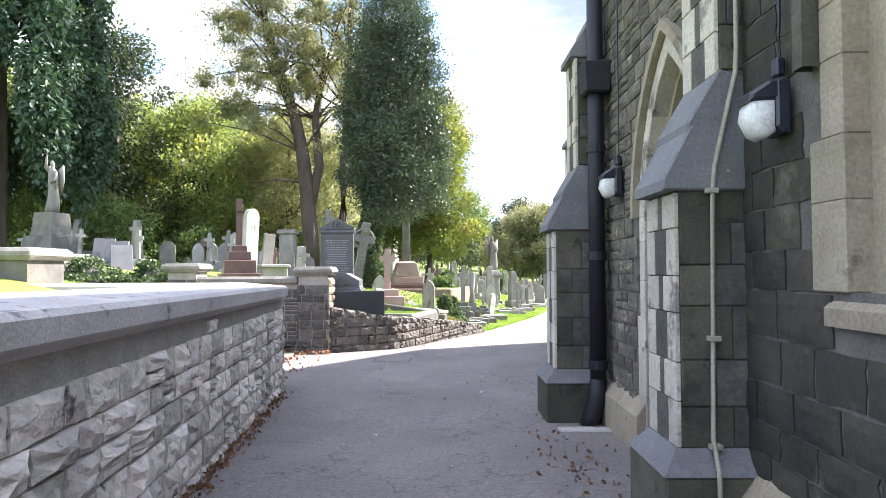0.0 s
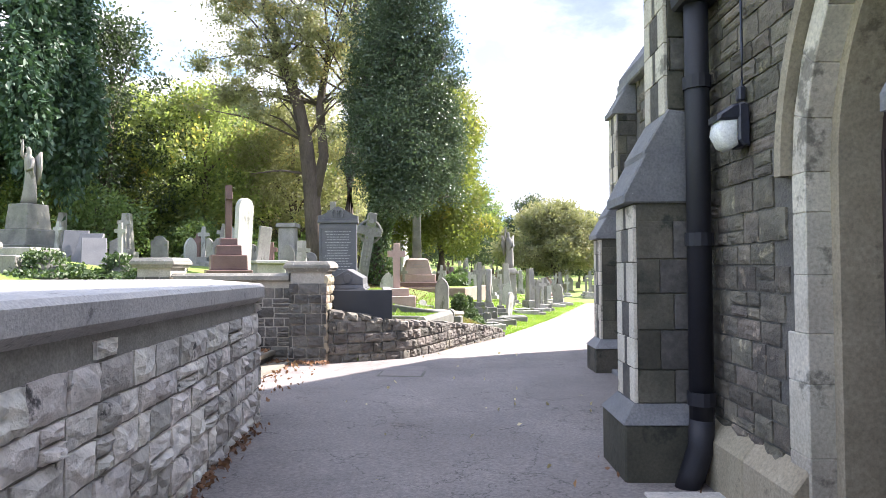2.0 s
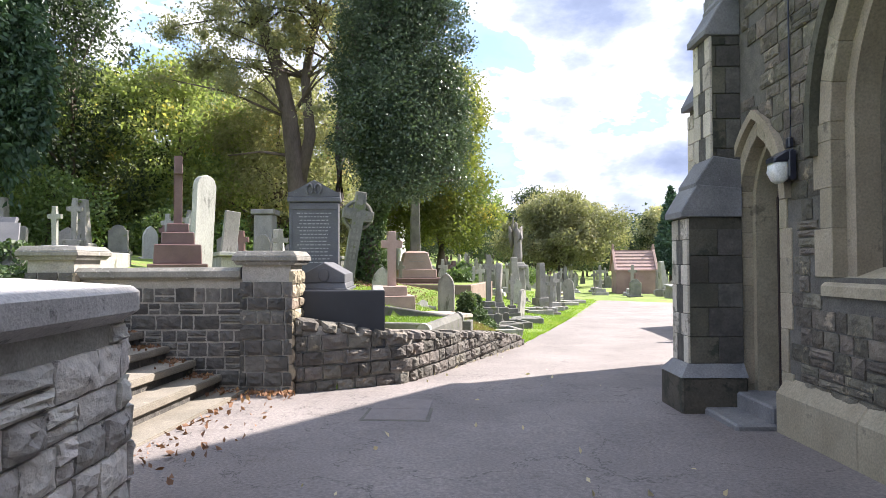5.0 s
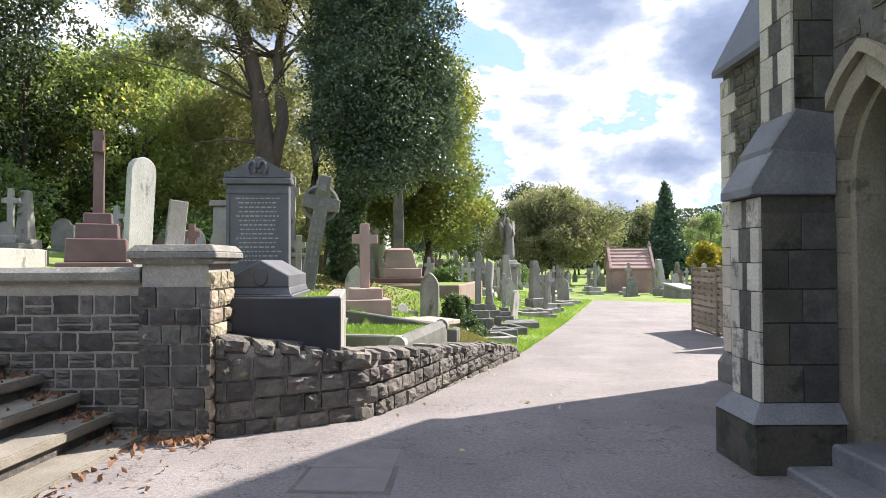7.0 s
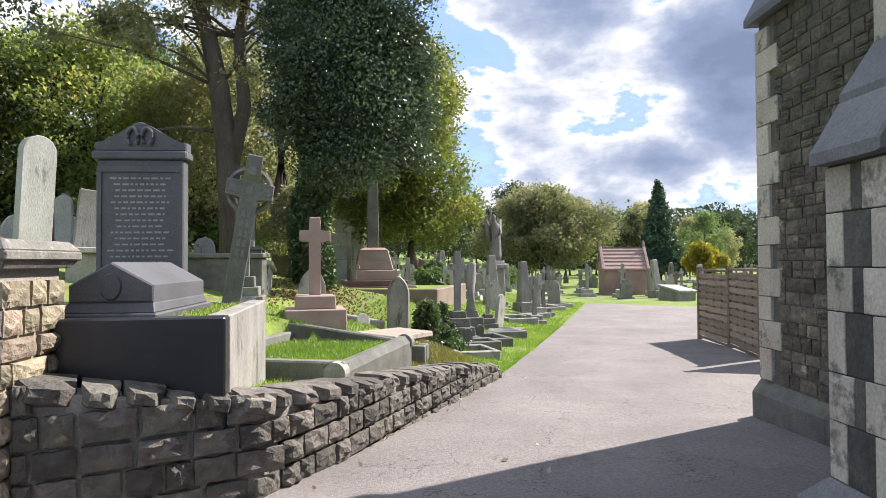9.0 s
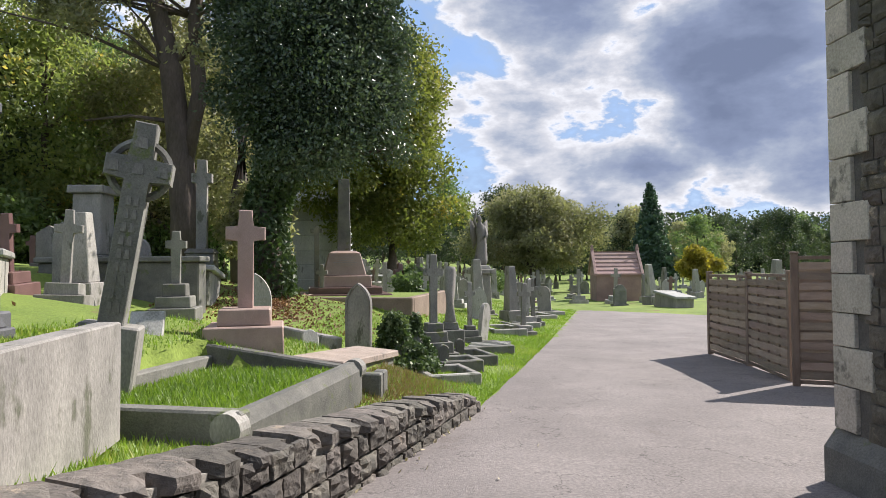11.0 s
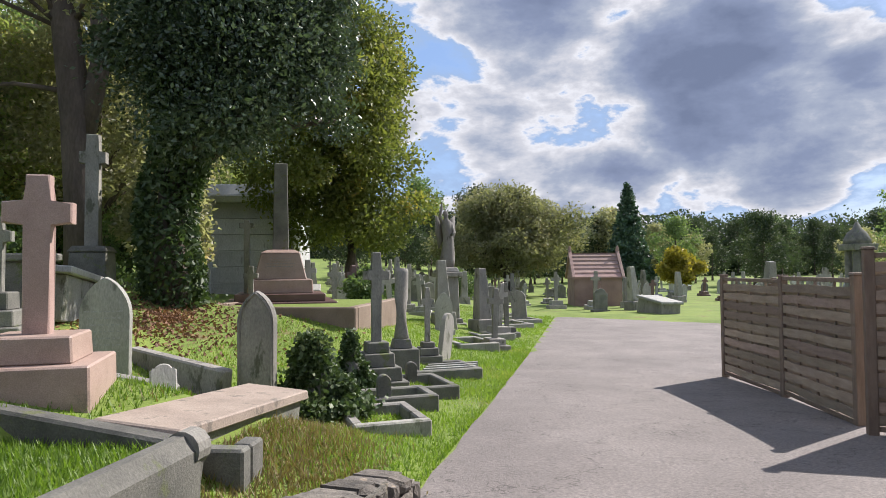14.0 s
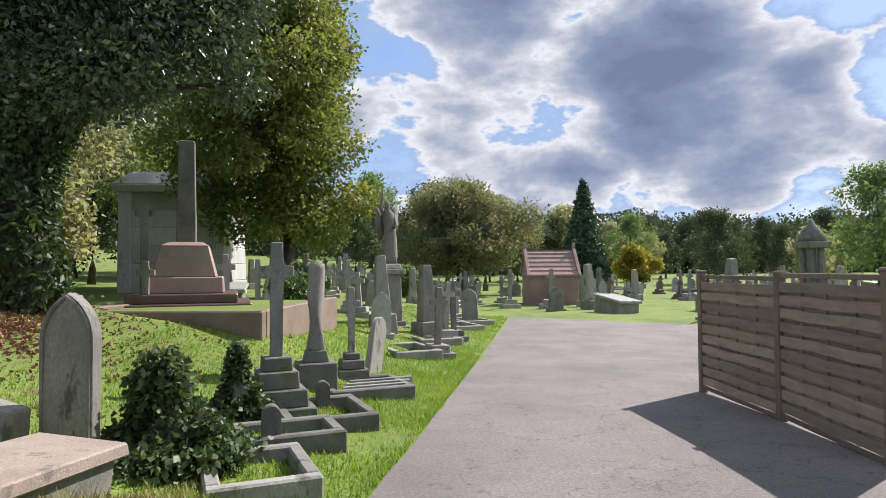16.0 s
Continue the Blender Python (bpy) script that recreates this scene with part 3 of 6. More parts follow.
# ---- stairs, their far wall and the piers ----
stairs = thing("stairs", Matrix.Identity(4), "worn pale stone steps climbing between stone walls", "stairs", kind="structure")
for k in range(7):
    zt = -0.13 + 0.173 * k
    xf, xn = -2.84 - 0.325 * k, -3.05 - 0.325 * k
    bm = bmesh.new()
    pts = [(xn - 0.06, 9.0), (xf, 12.9), (xf - 0.45, 12.9), (xn - 0.5, 9.0)]
    lo = [bm.verts.new((x, y, zt - 0.045 + (0.03 if k == 0 else 0))) for x, y in pts]
    hi = [bm.verts.new((x, y, zt + 0.04)) for x, y in pts]
    bm.faces.new(lo[::-1]), bm.faces.new(hi)
    for i in range(4):
        bm.faces.new((lo[i], lo[(i + 1) % 4], hi[(i + 1) % 4], hi[i]))
    bmesh.ops.bevel(bm, geom=list(bm.edges), offset=0.012, segments=2, affect="EDGES")
    part("tread", bm, STEPS, stairs)
    if k:
        bm = bmesh.new()
        pts = [(xn - 0.11, 9.0), (xf - 0.05, 12.9), (xf - 0.4, 12.9), (xn - 0.4, 9.0)]
        lo = [bm.verts.new((x, y, zt - 0.2)) for x, y in pts]
        hi = [bm.verts.new((x, y, zt - 0.04)) for x, y in pts]
        bm.faces.new(lo[::-1]), bm.faces.new(hi)
        for i in range(4):
            bm.faces.new((lo[i], lo[(i + 1) % 4], hi[(i + 1) % 4], hi[i]))
        part("riser", bm, RUBBLE, stairs, "dark stone riser")

wall_stairs = part("wall_stairs", box(bmesh.new(), -5.0, -2.85, 12.9, 13.25, -0.4, 1.26), MORTAR_LIGHT)
tagged(wall_stairs, "dark rubble stone wall beside the steps with pale coping", "wall", kind="structure")
bm = bmesh.new()
prism(bm, [(12.84, 1.24), (12.80, 1.27), (12.80, 1.34), (12.86, 1.385), (13.3, 1.385), (13.34, 1.34), (13.34, 1.24)], -4.95, -2.93, "x", 0.008)
part("coping_stone", bm, SHADEDCAP, wall_stairs, "mottled weathered coping stone")


def pier(x0, x1, y0, y1, z0, z1, label, body=MORTAR_LIGHT):
    p = part("wall_pier", box(bmesh.new(), x0 + 0.03, x1 - 0.03, y0 + 0.03, y1 - 0.03, z0, z1), body)
    tagged(p, label, "pier", kind="structure")
    bm = bmesh.new()
    e = 0.07
    box(bm, x0 - e * 0.3, x1 + e * 0.3, y0 - e * 0.3, y1 + e * 0.3, z1 - 0.02, z1 + 0.03, 1.09, 0.006)
    box(bm, x0 - e, x1 + e, y0 - e, y1 + e, z1 + 0.03, z1 + 0.09, 1.0, 0.01)
    box(bm, x0 - e, x1 + e, y0 - e, y1 + e, z1 + 0.09, z1 + 0.155, 0.86, 0.008)
    part("pier_cap", bm, SHADEDCAP, p, "mottled weathered cap stone")
    return p


pier_1 = pier(-2.93, -2.28, 12.76, 13.4, -0.4, 1.43, "square rubble stone pier with a pale cap")
pier_2 = pier(-5.55, -4.92, 12.76, 13.4, -0.2, 1.5, "square stone pier with a pale moulded cap")
pier_3 = pier(-6.5, -5.6, 8.6, 9.5, 0.6, 1.68, "mossy stone pier with a pale sloping cap", DARKSTONE)

# ---- low rubble wall below the graves ----
low_path = [Vector((-2.28, 12.84, 0)), Vector((-1.6, 13.2, 0)), Vector((-1.0, 13.58, 0)), Vector((-0.6, 14.4, 0)), Vector((0.2, 16.45, 0)), Vector((0.75, 17.85, 0)), Vector((1.2, 18.95, 0))]
low_top = [0.74, 0.62, 0.5, 0.42, 0.2, 0.02, -0.16]
low_len = [0.0]
for a, b in zip(low_path, low_path[1:]):
    low_len.append(low_len[-1] + (b - a).length)


def low_at(s):
    for i in range(len(low_len) - 1):
        if s <= low_len[i + 1] or i == len(low_len) - 2:
            k = (s - low_len[i]) / (low_len[i + 1] - low_len[i])
            a, b = low_path[i], low_path[i + 1]
            return a + (b - a) * k, (b - a).normalized(), low_top[i] + (low_top[i + 1] - low_top[i]) * k


bm = bmesh.new()
rows = []
for i, p in enumerate(low_path):
    t = (low_path[min(i + 1, 6)] - low_path[max(i - 1, 0)]).normalized()
    nrm = Vector((t.y, -t.x, 0))
    rows.append([bm.verts.new(p - nrm * u + Vector((0, 0, z))) for u, z in ((0.03, -0.6), (0.03, low_top[i] - 0.04), (0.3, low_top[i] - 0.04), (0.3, -0.6))])
for a, b in zip(rows, rows[1:]):
    for k in range(4):
        bm.faces.new((a[k], a[(k + 1) % 4], b[(k + 1) % 4], b[k]))
bm.faces.new(rows[0]), bm.faces.new(rows[-1][::-1])
wall_low = tagged(part("wall_low", bm, MORTAR_LIGHT), "low dark rubble retaining wall stepping down to the road", "wall", kind="structure")


def lay_low():
    ms = stone_meshes(LOWSTONE, 10, 0.9, "stone")

    def place(s):
        p, t, _ = low_at(s)
        return basis((p.x, p.y, 0), -t, (t.y, -t.x, 0))
    lay(wall_low, ms, place, low_len[-1], -0.4, 0.72, lambda s, z, w, hh: z + hh * 0.3 < low_at(s)[2] and z + hh > gz(low_at(s)[0].y) - 0.05, (0.14, 0.22), (0.16, 0.36), (0.02, 0.055), 300, 0.026)
    # cap stones
    caps = stone_meshes(LOWSTONE, 8, 0.1, "cap_stone")
    s = 0.0
    while s < low_len[-1] - 0.15:
        ln = rng.uniform(0.16, 0.34)
        p, t, zt = low_at(s + ln / 2)
        slope = (low_at(min(s + ln / 2 + 0.1, low_len[-1]))[2] - low_at(max(s + ln / 2 - 0.1, 0))[2]) / 0.2
        m = basis((p.x, p.y, zt), -t, (t.y, -t.x, 0)) @ Matrix.Translation((0, -0.19 + rng.uniform(-0.02, 0.02), rng.uniform(-0.055, -0.03))) @ Matrix.Rotation(math.atan(slope), 4, "Y") @ Matrix.Diagonal((ln - 0.012, 0.24, rng.uniform(0.12, 0.17), 1))
        o = new("cap_stone", rng.choice(caps))
        o.parent, o.matrix_basis = wall_low, m
        s += ln


LATER.append(lay_low)


def lay_left():
    ms = stone_meshes(WALLSTONE, 12, 0.8, "stone")
    start = 8.5

    def place(s):
        p, t = along(s + start)
        return basis((p.x, p.y, 0), -t, (t.y, -t.x, 0))
    lay(wall_west, ms, place, wall_len[-1] - start, -0.15, 1.24, lambda s, z, w, hh: z + hh < 1.25, (0.14, 0.23), (0.16, 0.42), (0.025, 0.06), 300, 0.014, prefer=lambda s, z: s, skip=0.12)
    ms = stone_meshes(RUBBLE, 8, 0.8, "stone")
    lay(wall_stairs, ms, lambda s: basis((-2.9 - s, 12.9, 0), (-1, 0, 0), (0, -1, 0)), 2.1, -0.2, 1.22, lambda s, z, w, hh: z + hh < 1.26, (0.13, 0.21), (0.13, 0.34), (0.012, 0.035), 300, 0.02, skip=0.2)
    for p, x0, x1, y0, y1, z0, z1 in ((pier_1, -2.93, -2.28, 12.76, 13.4, -0.25, 1.42), (pier_2, -5.55, -4.92, 12.76, 13.4, 0.9, 1.49)):
        pm = stone_meshes(RUBBLE, 5, 0.7, "stone")
        lay(p, pm, lambda s: basis((x1 - s, y0 + 0.02, 0), (-1, 0, 0), (0, -1, 0)), x1 - x0, z0, z1, lambda s, z, w, hh: z + hh < z1 + 0.03, (0.13, 0.2), (0.16, 0.36), (0.012, 0.035), 80, 0.02)
        # the sun-facing side takes the tan copy, its sunlight in the colour
        lay(p, stone_meshes(SUNLIT_RUBBLE, 5, 0.7, "stone"), lambda s: basis((x1 - 0.02, y1 - s, 0), (0, -1, 0), (1, 0, 0)), y1 - y0, z0, z1, lambda s, z, w, hh: z + hh < z1 + 0.03, (0.13, 0.2), (0.16, 0.4), (0.02, 0.045), 80, 0.018)


LATER.append(lay_left)

# ---- the chapel ----


def arch_ring(bm, yc, a, zs, r, thick, x0, x1, z0):
    """Jambs and pointed head between two outlines, from x0 (face) to x1."""
    inner, outer = arch(a, zs, r, 10, z0), arch(a + thick, zs, r + thick * 1.25, 10, z0)
    vi = [[bm.verts.new((x, yc + u, z)) for u, z in inner] for x in (x0, x1)]
    vo = [[bm.verts.new((x, yc + u, z)) for u, z in outer] for x in (x0, x1)]
    for i in range(len(inner) - 1):
        bm.faces.new((vo[0][i], vo[0][i + 1], vi[0][i + 1], vi[0][i]))
        bm.faces.new((vi[0][i], vi[0][i + 1], vi[1][i + 1], vi[1][i]))
        bm.faces.new((vo[1][i], vi[1][i], vi[1][i + 1], vo[1][i + 1]))
        bm.faces.new((vo[0][i], vo[1][i], vo[1][i + 1], vo[0][i + 1]))
    for k in (0, -1):
        bm.faces.new((vo[0][k], vi[0][k], vi[1][k], vo[1][k]))
    return bm


def voussoirs(parent, yc, a, zs, r, thick, x0, x1, z0, material, name="arch_stone"):
    """The same ring cut into blocks, each a piece."""
    n = 10
    inner, outer = arch(a, zs, r, n, z0), arch(a + thick, zs, r + thick * 1.25, n, z0)

    def piece(q):
        bm = bmesh.new()
        lo = [bm.verts.new((x0, yc + u, z)) for u, z in q]
        hi = [bm.verts.new((x1, yc + u, z)) for u, z in q]
        bm.faces.new(lo), bm.faces.new(hi[::-1])
        for i in range(4):
            bm.faces.new((lo[i], hi[i], hi[(i + 1) % 4], lo[(i + 1) % 4]))
        bmesh.ops.bevel(bm, geom=list(bm.edges), offset=0.006, segments=1, affect="EDGES")
        part(name, bm, material, parent)
    for sgn in (1, -1):
        z = z0
        while z < zs - 0.05:
            zz = min(z + rng.uniform(0.26, 0.4), zs)
            if zs - zz < 0.14:
                zz = zs
            t = thick * rng.choice((1.0, 1.55))
            piece([(sgn * a, z), (sgn * (a + t), z), (sgn * (a + t), zz), (sgn * a, zz)])
            z = zz
    for i in range(1, len(inner) - 2, 2):
        j = min(i + 2, len(inner) - 2)
        piece([inner[i], outer[i], outer[j], inner[j]])


def wall_cells(bm, x0, x1, y0, y1, z0, z1, openings, step=0.1):
    """A thick wall with real openings, (centre, half width, springing, rise, foot)."""
    ny, nz = round((y1 - y0) / step), round((z1 - z0) / step)

    def solid(j, k):
        if not (0 <= j < ny and 0 <= k < nz):
            return False
        y, z = y0 + (j + 0.5) * (y1 - y0) / ny, z0 + (k + 0.5) * (z1 - z0) / nz
        return not any(z > foot and abs(y - c) < arch_half(a + 0.08, zs, r + 0.1, z) for c, a, zs, r, foot in openings)
    cache = {}

    def v(x, j, k):
        key = (x, j, k)
        if key not in cache:
            cache[key] = bm.verts.new((x, y0 + j * (y1 - y0) / ny, z0 + k * (z1 - z0) / nz))
        return cache[key]
    for j in range(ny):
        for k in range(nz):
            if solid(j, k):
                bm.faces.new((v(x0, j, k), v(x0, j, k + 1), v(x0, j + 1, k + 1), v(x0, j + 1, k)))
                bm.faces.new((v(x1, j, k), v(x1, j + 1, k), v(x1, j + 1, k + 1), v(x1, j, k + 1)))
                for dj, dk, p, q in ((-1, 0, (j, k), (j, k + 1)), (1, 0, (j + 1, k), (j + 1, k + 1)), (0, -1, (j, k), (j + 1, k)), (0, 1, (j, k + 1), (j + 1, k + 1))):
                    if not solid(j + dj, k + dk):
                        bm.faces.new((v(x0, *p), v(x0, *q), v(x1, *q), v(x1, *p)))
    return bm


X1, X2, X3 = 1.72, 2.68, 3.7
DOOR1 = (4.78, 0.62, 1.95, 1.2, -0.2)
WIN1 = (1.95, 0.74, 2.67, 1.25, 1.4)
DOOR2 = (11.42, 0.4, 2.0, 0.68, -0.2)
WIN2 = (9.48, 0.72, 2.55, 1.3, 1.3)
wall_1 = tagged(part("wall_chapel_near", wall_cells(bmesh.new(), X1, X1 + 0.5, -1.5, 7.0, -0.3, 4.7, [DOOR1, WIN1]), MORTAR), "squared grey and brown stone chapel wall", "wall", kind="structure")
wall_2 = tagged(part("wall_chapel_middle", wall_cells(bmesh.new(), X2, X2 + 0.45, 7.0, 12.4, -0.4, 4.4, [DOOR2, WIN2]), MORTAR), "dark squared stone chapel wall beside the doorway", "wall", kind="structure")
wall_3 = tagged(part("wall_chapel_far", wall_cells(bmesh.new(), X3, X3 + 0.5, 12.4, 15.9, -0.5, 4.0, []), MORTAR), "rough stone chapel wall with pale corner stones", "wall", kind="structure")
wall_4 = tagged(part("wall_chapel_end", box(bmesh.new(), X3 + 0.5, 12.0, 15.5, 15.9, -0.5, 4.0), MORTAR), "stone end wall of the chapel", "wall", kind="structure")
tagged(part("wall_chapel_return", box(bmesh.new(), X2 + 0.45, X3 + 0.5, 11.95, 12.4, -0.5, 4.4), MORTAR), "stone return wall of the chapel porch", "wall", kind="structure")
tagged(part("wall_chapel_return", box(bmesh.new(), X1 + 0.5, X2 + 0.45, 6.55, 7.0, -0.5, 4.7), MORTAR), "stone return wall of the chapel", "wall", kind="structure")
tagged(part("wall_chapel_back", box(bmesh.new(), 11.6, 12.0, -1.5, 15.5, -0.5, 4.0), MORTAR), "plain stone back wall of the chapel", "wall", kind="structure")
# unseen south end, kept short so sky light reaches the boundary wall
tagged(part("wall_chapel_south", box(bmesh.new(), X1 + 0.5, 11.6, -1.5, -1.1, -0.5, 4.7), MORTAR), "plain stone end wall of the chapel", "wall", kind="structure")
# roofs: a lean-to over the far part, the nave behind
roof = thing("roof", Matrix.Identity(4), "grey slate chapel roof with stone eaves, unseen ridge raised for shade", "roof", kind="structure")
# the ridge, out of view, is set high and steep to shade the road
part("slope", prism(bmesh.new(), [(X3 - 0.12, 3.98), (X3 - 0.12, 4.06), (7.6, 11.6), (7.6, 11.45), (X3 + 0.2, 4.0)], 12.45, 16.0), ROOFSLATE, roof)
part("slope", prism(bmesh.new(), [(X2 - 0.1, 4.42), (X2 - 0.1, 4.52), (7.6, 11.62), (7.6, 11.45), (X2 + 0.2, 4.42)], 6.9, 12.44), ROOFSLATE, roof)
part("slope", prism(bmesh.new(), [(X1 - 0.1, 4.7), (X1 - 0.1, 4.8), (7.6, 11.64), (7.6, 11.45), (X1 + 0.2, 4.7)], -1.5, 6.89), ROOFSLATE, roof)
part("slope", prism(bmesh.new(), [(7.6, 11.45), (7.6, 11.64), (12.2, 4.1), (12.2, 3.98)], -1.5, 16.0), ROOFSLATE, roof)
part("gable", prism(bmesh.new(), [(X3, 4.0), (7.6, 11.4), (12.0, 4.0)], 15.5, 15.9), MORTAR, roof)
part("gable", prism(bmesh.new(), [(X1, 4.7), (7.6, 11.4), (12.0, 4.0), (X1, 4.0)], -1.5, -1.1), MORTAR, roof)
part("eaves", box(bmesh.new(), X2 - 0.14, X2 + 0.05, 6.9, 12.4, 4.28, 4.42, 1, 0.02), WEATHERING, roof, "grey stone eaves course")


def buttress(x_front, x_wall, y0, y1, z0, label, steps, x2, side_in):
    """Two stages with sloping weatherings, a chamfered plinth, quoins at the edges and dark inserts up the front."""
    b = thing("buttress", Matrix.Identity(4), label, "buttress", "chapel buttresses", "structure")
    h1, h2, h3, h4 = steps
    # body and sides in dark green ashlar, far darker than the front quoins
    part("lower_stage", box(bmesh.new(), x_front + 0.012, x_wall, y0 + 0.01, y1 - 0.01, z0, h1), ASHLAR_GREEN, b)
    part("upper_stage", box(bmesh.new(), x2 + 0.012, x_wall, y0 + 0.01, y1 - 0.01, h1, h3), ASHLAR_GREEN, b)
    # weatherings overhang a little and are laid in two slabs
    for (xa, za, xb, zb) in ((x_front - 0.07, h1 - 0.03, x2 + 0.02, h2), (x2 - 0.06, h3 - 0.03, x_wall + 0.02, h4)):
        xm, zm = (xa + xb) / 2, (za + zb) / 2
        for (p, q, up) in (((xa, za), (xm, zm), 0.0), ((xm - 0.02, zm), (xb, zb), 0.008)):
            bm = bmesh.new()
            prism(bm, [(p[0], p[1] - 0.02), (p[0], p[1] + 0.04 + up), (q[0], q[1] + 0.04 + up), (x_wall, q[1]), (x_wall, p[1] - 0.02)], y0 - 0.025 + up * 0.6, y1 + 0.025 - up * 0.6, "y", 0.012)
            part("weathering", bm, WEATHERING, b, "grey sloping weathering stone")
    # plinth
    bm = bmesh.new()
    box(bm, x_front - 0.1, x_wall, y0 - 0.1, y1 + 0.1, z0 - 0.4, z0 + 0.42, 1, 0.015)
    part("plinth", bm, ASHLAR_GREEN, b)
    bm = bmesh.new()
    lo = [(x_front - 0.11, y0 - 0.11), (x_wall, y0 - 0.11), (x_wall, y1 + 0.11), (x_front - 0.11, y1 + 0.11)]
    hi = [(x_front - 0.005, y0), (x_wall, y0), (x_wall, y1), (x_front - 0.005, y1)]
    va = [bm.verts.new((x, y, z0 + 0.42)) for x, y in lo]
    vb = [bm.verts.new((x, y, z0 + 0.55)) for x, y in hi]
    bm.faces.new(va[::-1]), bm.faces.new(vb)
    for i in range(4):
        bm.faces.new((va[i], va[(i + 1) % 4], vb[(i + 1) % 4], vb[i]))
    part("plinth_slope", bm, WEATHERING, b, "lichen-spotted sloping plinth top")
    # front: pale side strips with wide and narrow dark stones between
    for (xf, za, zb) in ((x_front, z0 + 0.55, h1 - 0.06), (x2, h2 + 0.02, h3 - 0.05)):
        z, wide = za, True
        w = y1 - y0
        while z < zb - 0.05:
            hh = rng.uniform(0.24, 0.3) if wide else rng.uniform(0.2, 0.32)
            zz = min(z + hh, zb)
            c = 0.22 if wide else 0.09
            m0, m1 = y0 + w * (0.5 - c), y0 + w * (0.5 + c)
            for (ya, yb, mt, nm, px) in ((y0, m0, ASHLAR, "quoin", 0.0), (m0 + 0.004, m1 - 0.004, FLINT, "insert_stone", 0.004), (m1, y1, ASHLAR, "quoin", 0.0)):
                part(nm, box(bmesh.new(), xf + px, xf + 0.028, ya, yb, z + 0.003, zz - 0.003, 1, 0.004), mt, b)
            z, wide = zz, not wide
    # near side: quoins against rubble, alternately long and short
    z, long = z0 + 0.55, True
    while z < h3 - 0.1:
        zz = min(z + rng.uniform(0.22, 0.32), h3 - 0.05)
        xa = x_front if zz <= h1 else x2
        if not (h1 - 0.1 < zz < h2):
            ln = side_in + 0.1 - (xa - x_front) * 0.6 if long else side_in - (xa - x_front) * 0.6
            for ys in ((y0 - 0.004, y0 + 0.06), (y1 - 0.06, y1 + 0.004)):
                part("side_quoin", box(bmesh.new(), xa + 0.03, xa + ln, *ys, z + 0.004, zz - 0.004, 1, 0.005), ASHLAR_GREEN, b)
                if x_wall - xa - ln > 0.05:
                    part("side_stone", box(bmesh.new(), xa + ln + 0.006, x_wall, *ys, z + 0.004, zz - 0.004, 1, 0.005), FLINT, b)
        z, long = zz, not long
    return b


buttress(1.31, X1, 3.61, 4.09, -0.05, "tall stone buttress with sloping caps, dark inserts and a painted conduit", (2.0, 2.6, 3.9, 4.5), 1.555, 0.22)
buttress(1.16, X1, 6.68, 7.15, -0.08, "tall stone corner buttress with sloping caps and dark inserts", (1.97, 2.56, 3.8, 4.4), 1.4, 0.19)
buttress(2.1, X2, 11.8, 12.25, -0.18, "stone buttress beside the pointed doorway with dark inserts", (1.95, 2.5, 3.87, 4.5), 2.36, 0.22)


def plinth(parent, x, y0, y1, z0, zt):
    bm = bmesh.new()
    prism(bm, [(x - 0.1, z0 - 0.3), (x - 0.1, zt - 0.14), (x, zt), (x + 0.05, zt), (x + 0.05, z0 - 0.3)], y0, y1, "y", 0.01)
    return bm


for (w, x, spans, z0) in ((wall_1, X1, ((-1.5, 0.9), (0.905, 2.2), (2.205, 3.6), (5.42, 6.0), (6.005, 6.68)), -0.1), (wall_2, X2, ((6.92, 7.8), (7.805, 8.9), (8.905, 9.8), (9.805, 10.96)), -0.12), (wall_3, X3, ((12.42, 13.4), (13.405, 14.7), (14.705, 15.98)), -0.33)):
    for y0, y1 in spans:
        part("plinth_stone", plinth(w, x, y0, y1, z0 - 0.2, z0 + 0.5), ASHLAR_WARM if w is not wall_3 else DARKSTONE, w, "chamfered weathered plinth stone")


def doorway(d, x, name, label, ring, group):
    c, a, zs, r, z0 = d
    o = thing(name, Matrix.Identity(4), label, "doorway", kind="structure")
    voussoirs(o, c, a, zs, r, 0.13, x - 0.015, x + 0.2, z0, ring)
    part("inner_arch", arch_ring(bmesh.new(), c, a - 0.07, zs, r - 0.05, 0.12, x + 0.12, x + 0.36, z0), ASHLAR_WARM, o, "ochre inner arch")
    bm = bmesh.new()
    inner, outer = arch(a + 0.14, zs, r + 0.17, 12), arch(a + 0.21, zs, r + 0.26, 12)
    va = [[bm.verts.new((xx, c + u, z)) for u, z in pts] for xx in (x - 0.07, x + 0.02) for pts in (inner, outer)]
    for i in range(len(inner) - 1):
        bm.faces.new((va[0][i], va[0][i + 1], va[1][i + 1], va[1][i]))
        bm.faces.new((va[1][i], va[1][i + 1], va[3][i + 1], va[3][i]))
        bm.faces.new((va[0][i], va[2][i], va[2][i + 1], va[0][i + 1]))
    part("hood_mould", bm, ASHLAR_WARM, o, "projecting stone hood mould")
    bm = bmesh.new()
    prism(bm, [(c + u, z) for u, z in arch(a - 0.05, zs, r - 0.04, 10, z0)], x + 0.34, x + 0.4, "x")
    dl = part("door_leaf", bm, DOORWOOD, o, "dark boarded timber door")
    for k in range(5):
        u = c - a + 0.1 + k * (2 * a - 0.2) / 4
        part("batten", box(bmesh.new(), x + 0.325, x + 0.34, u - 0.012, u + 0.012, z0, zs + 0.1, 1, 0.004), DOORWOOD, dl)
    return o


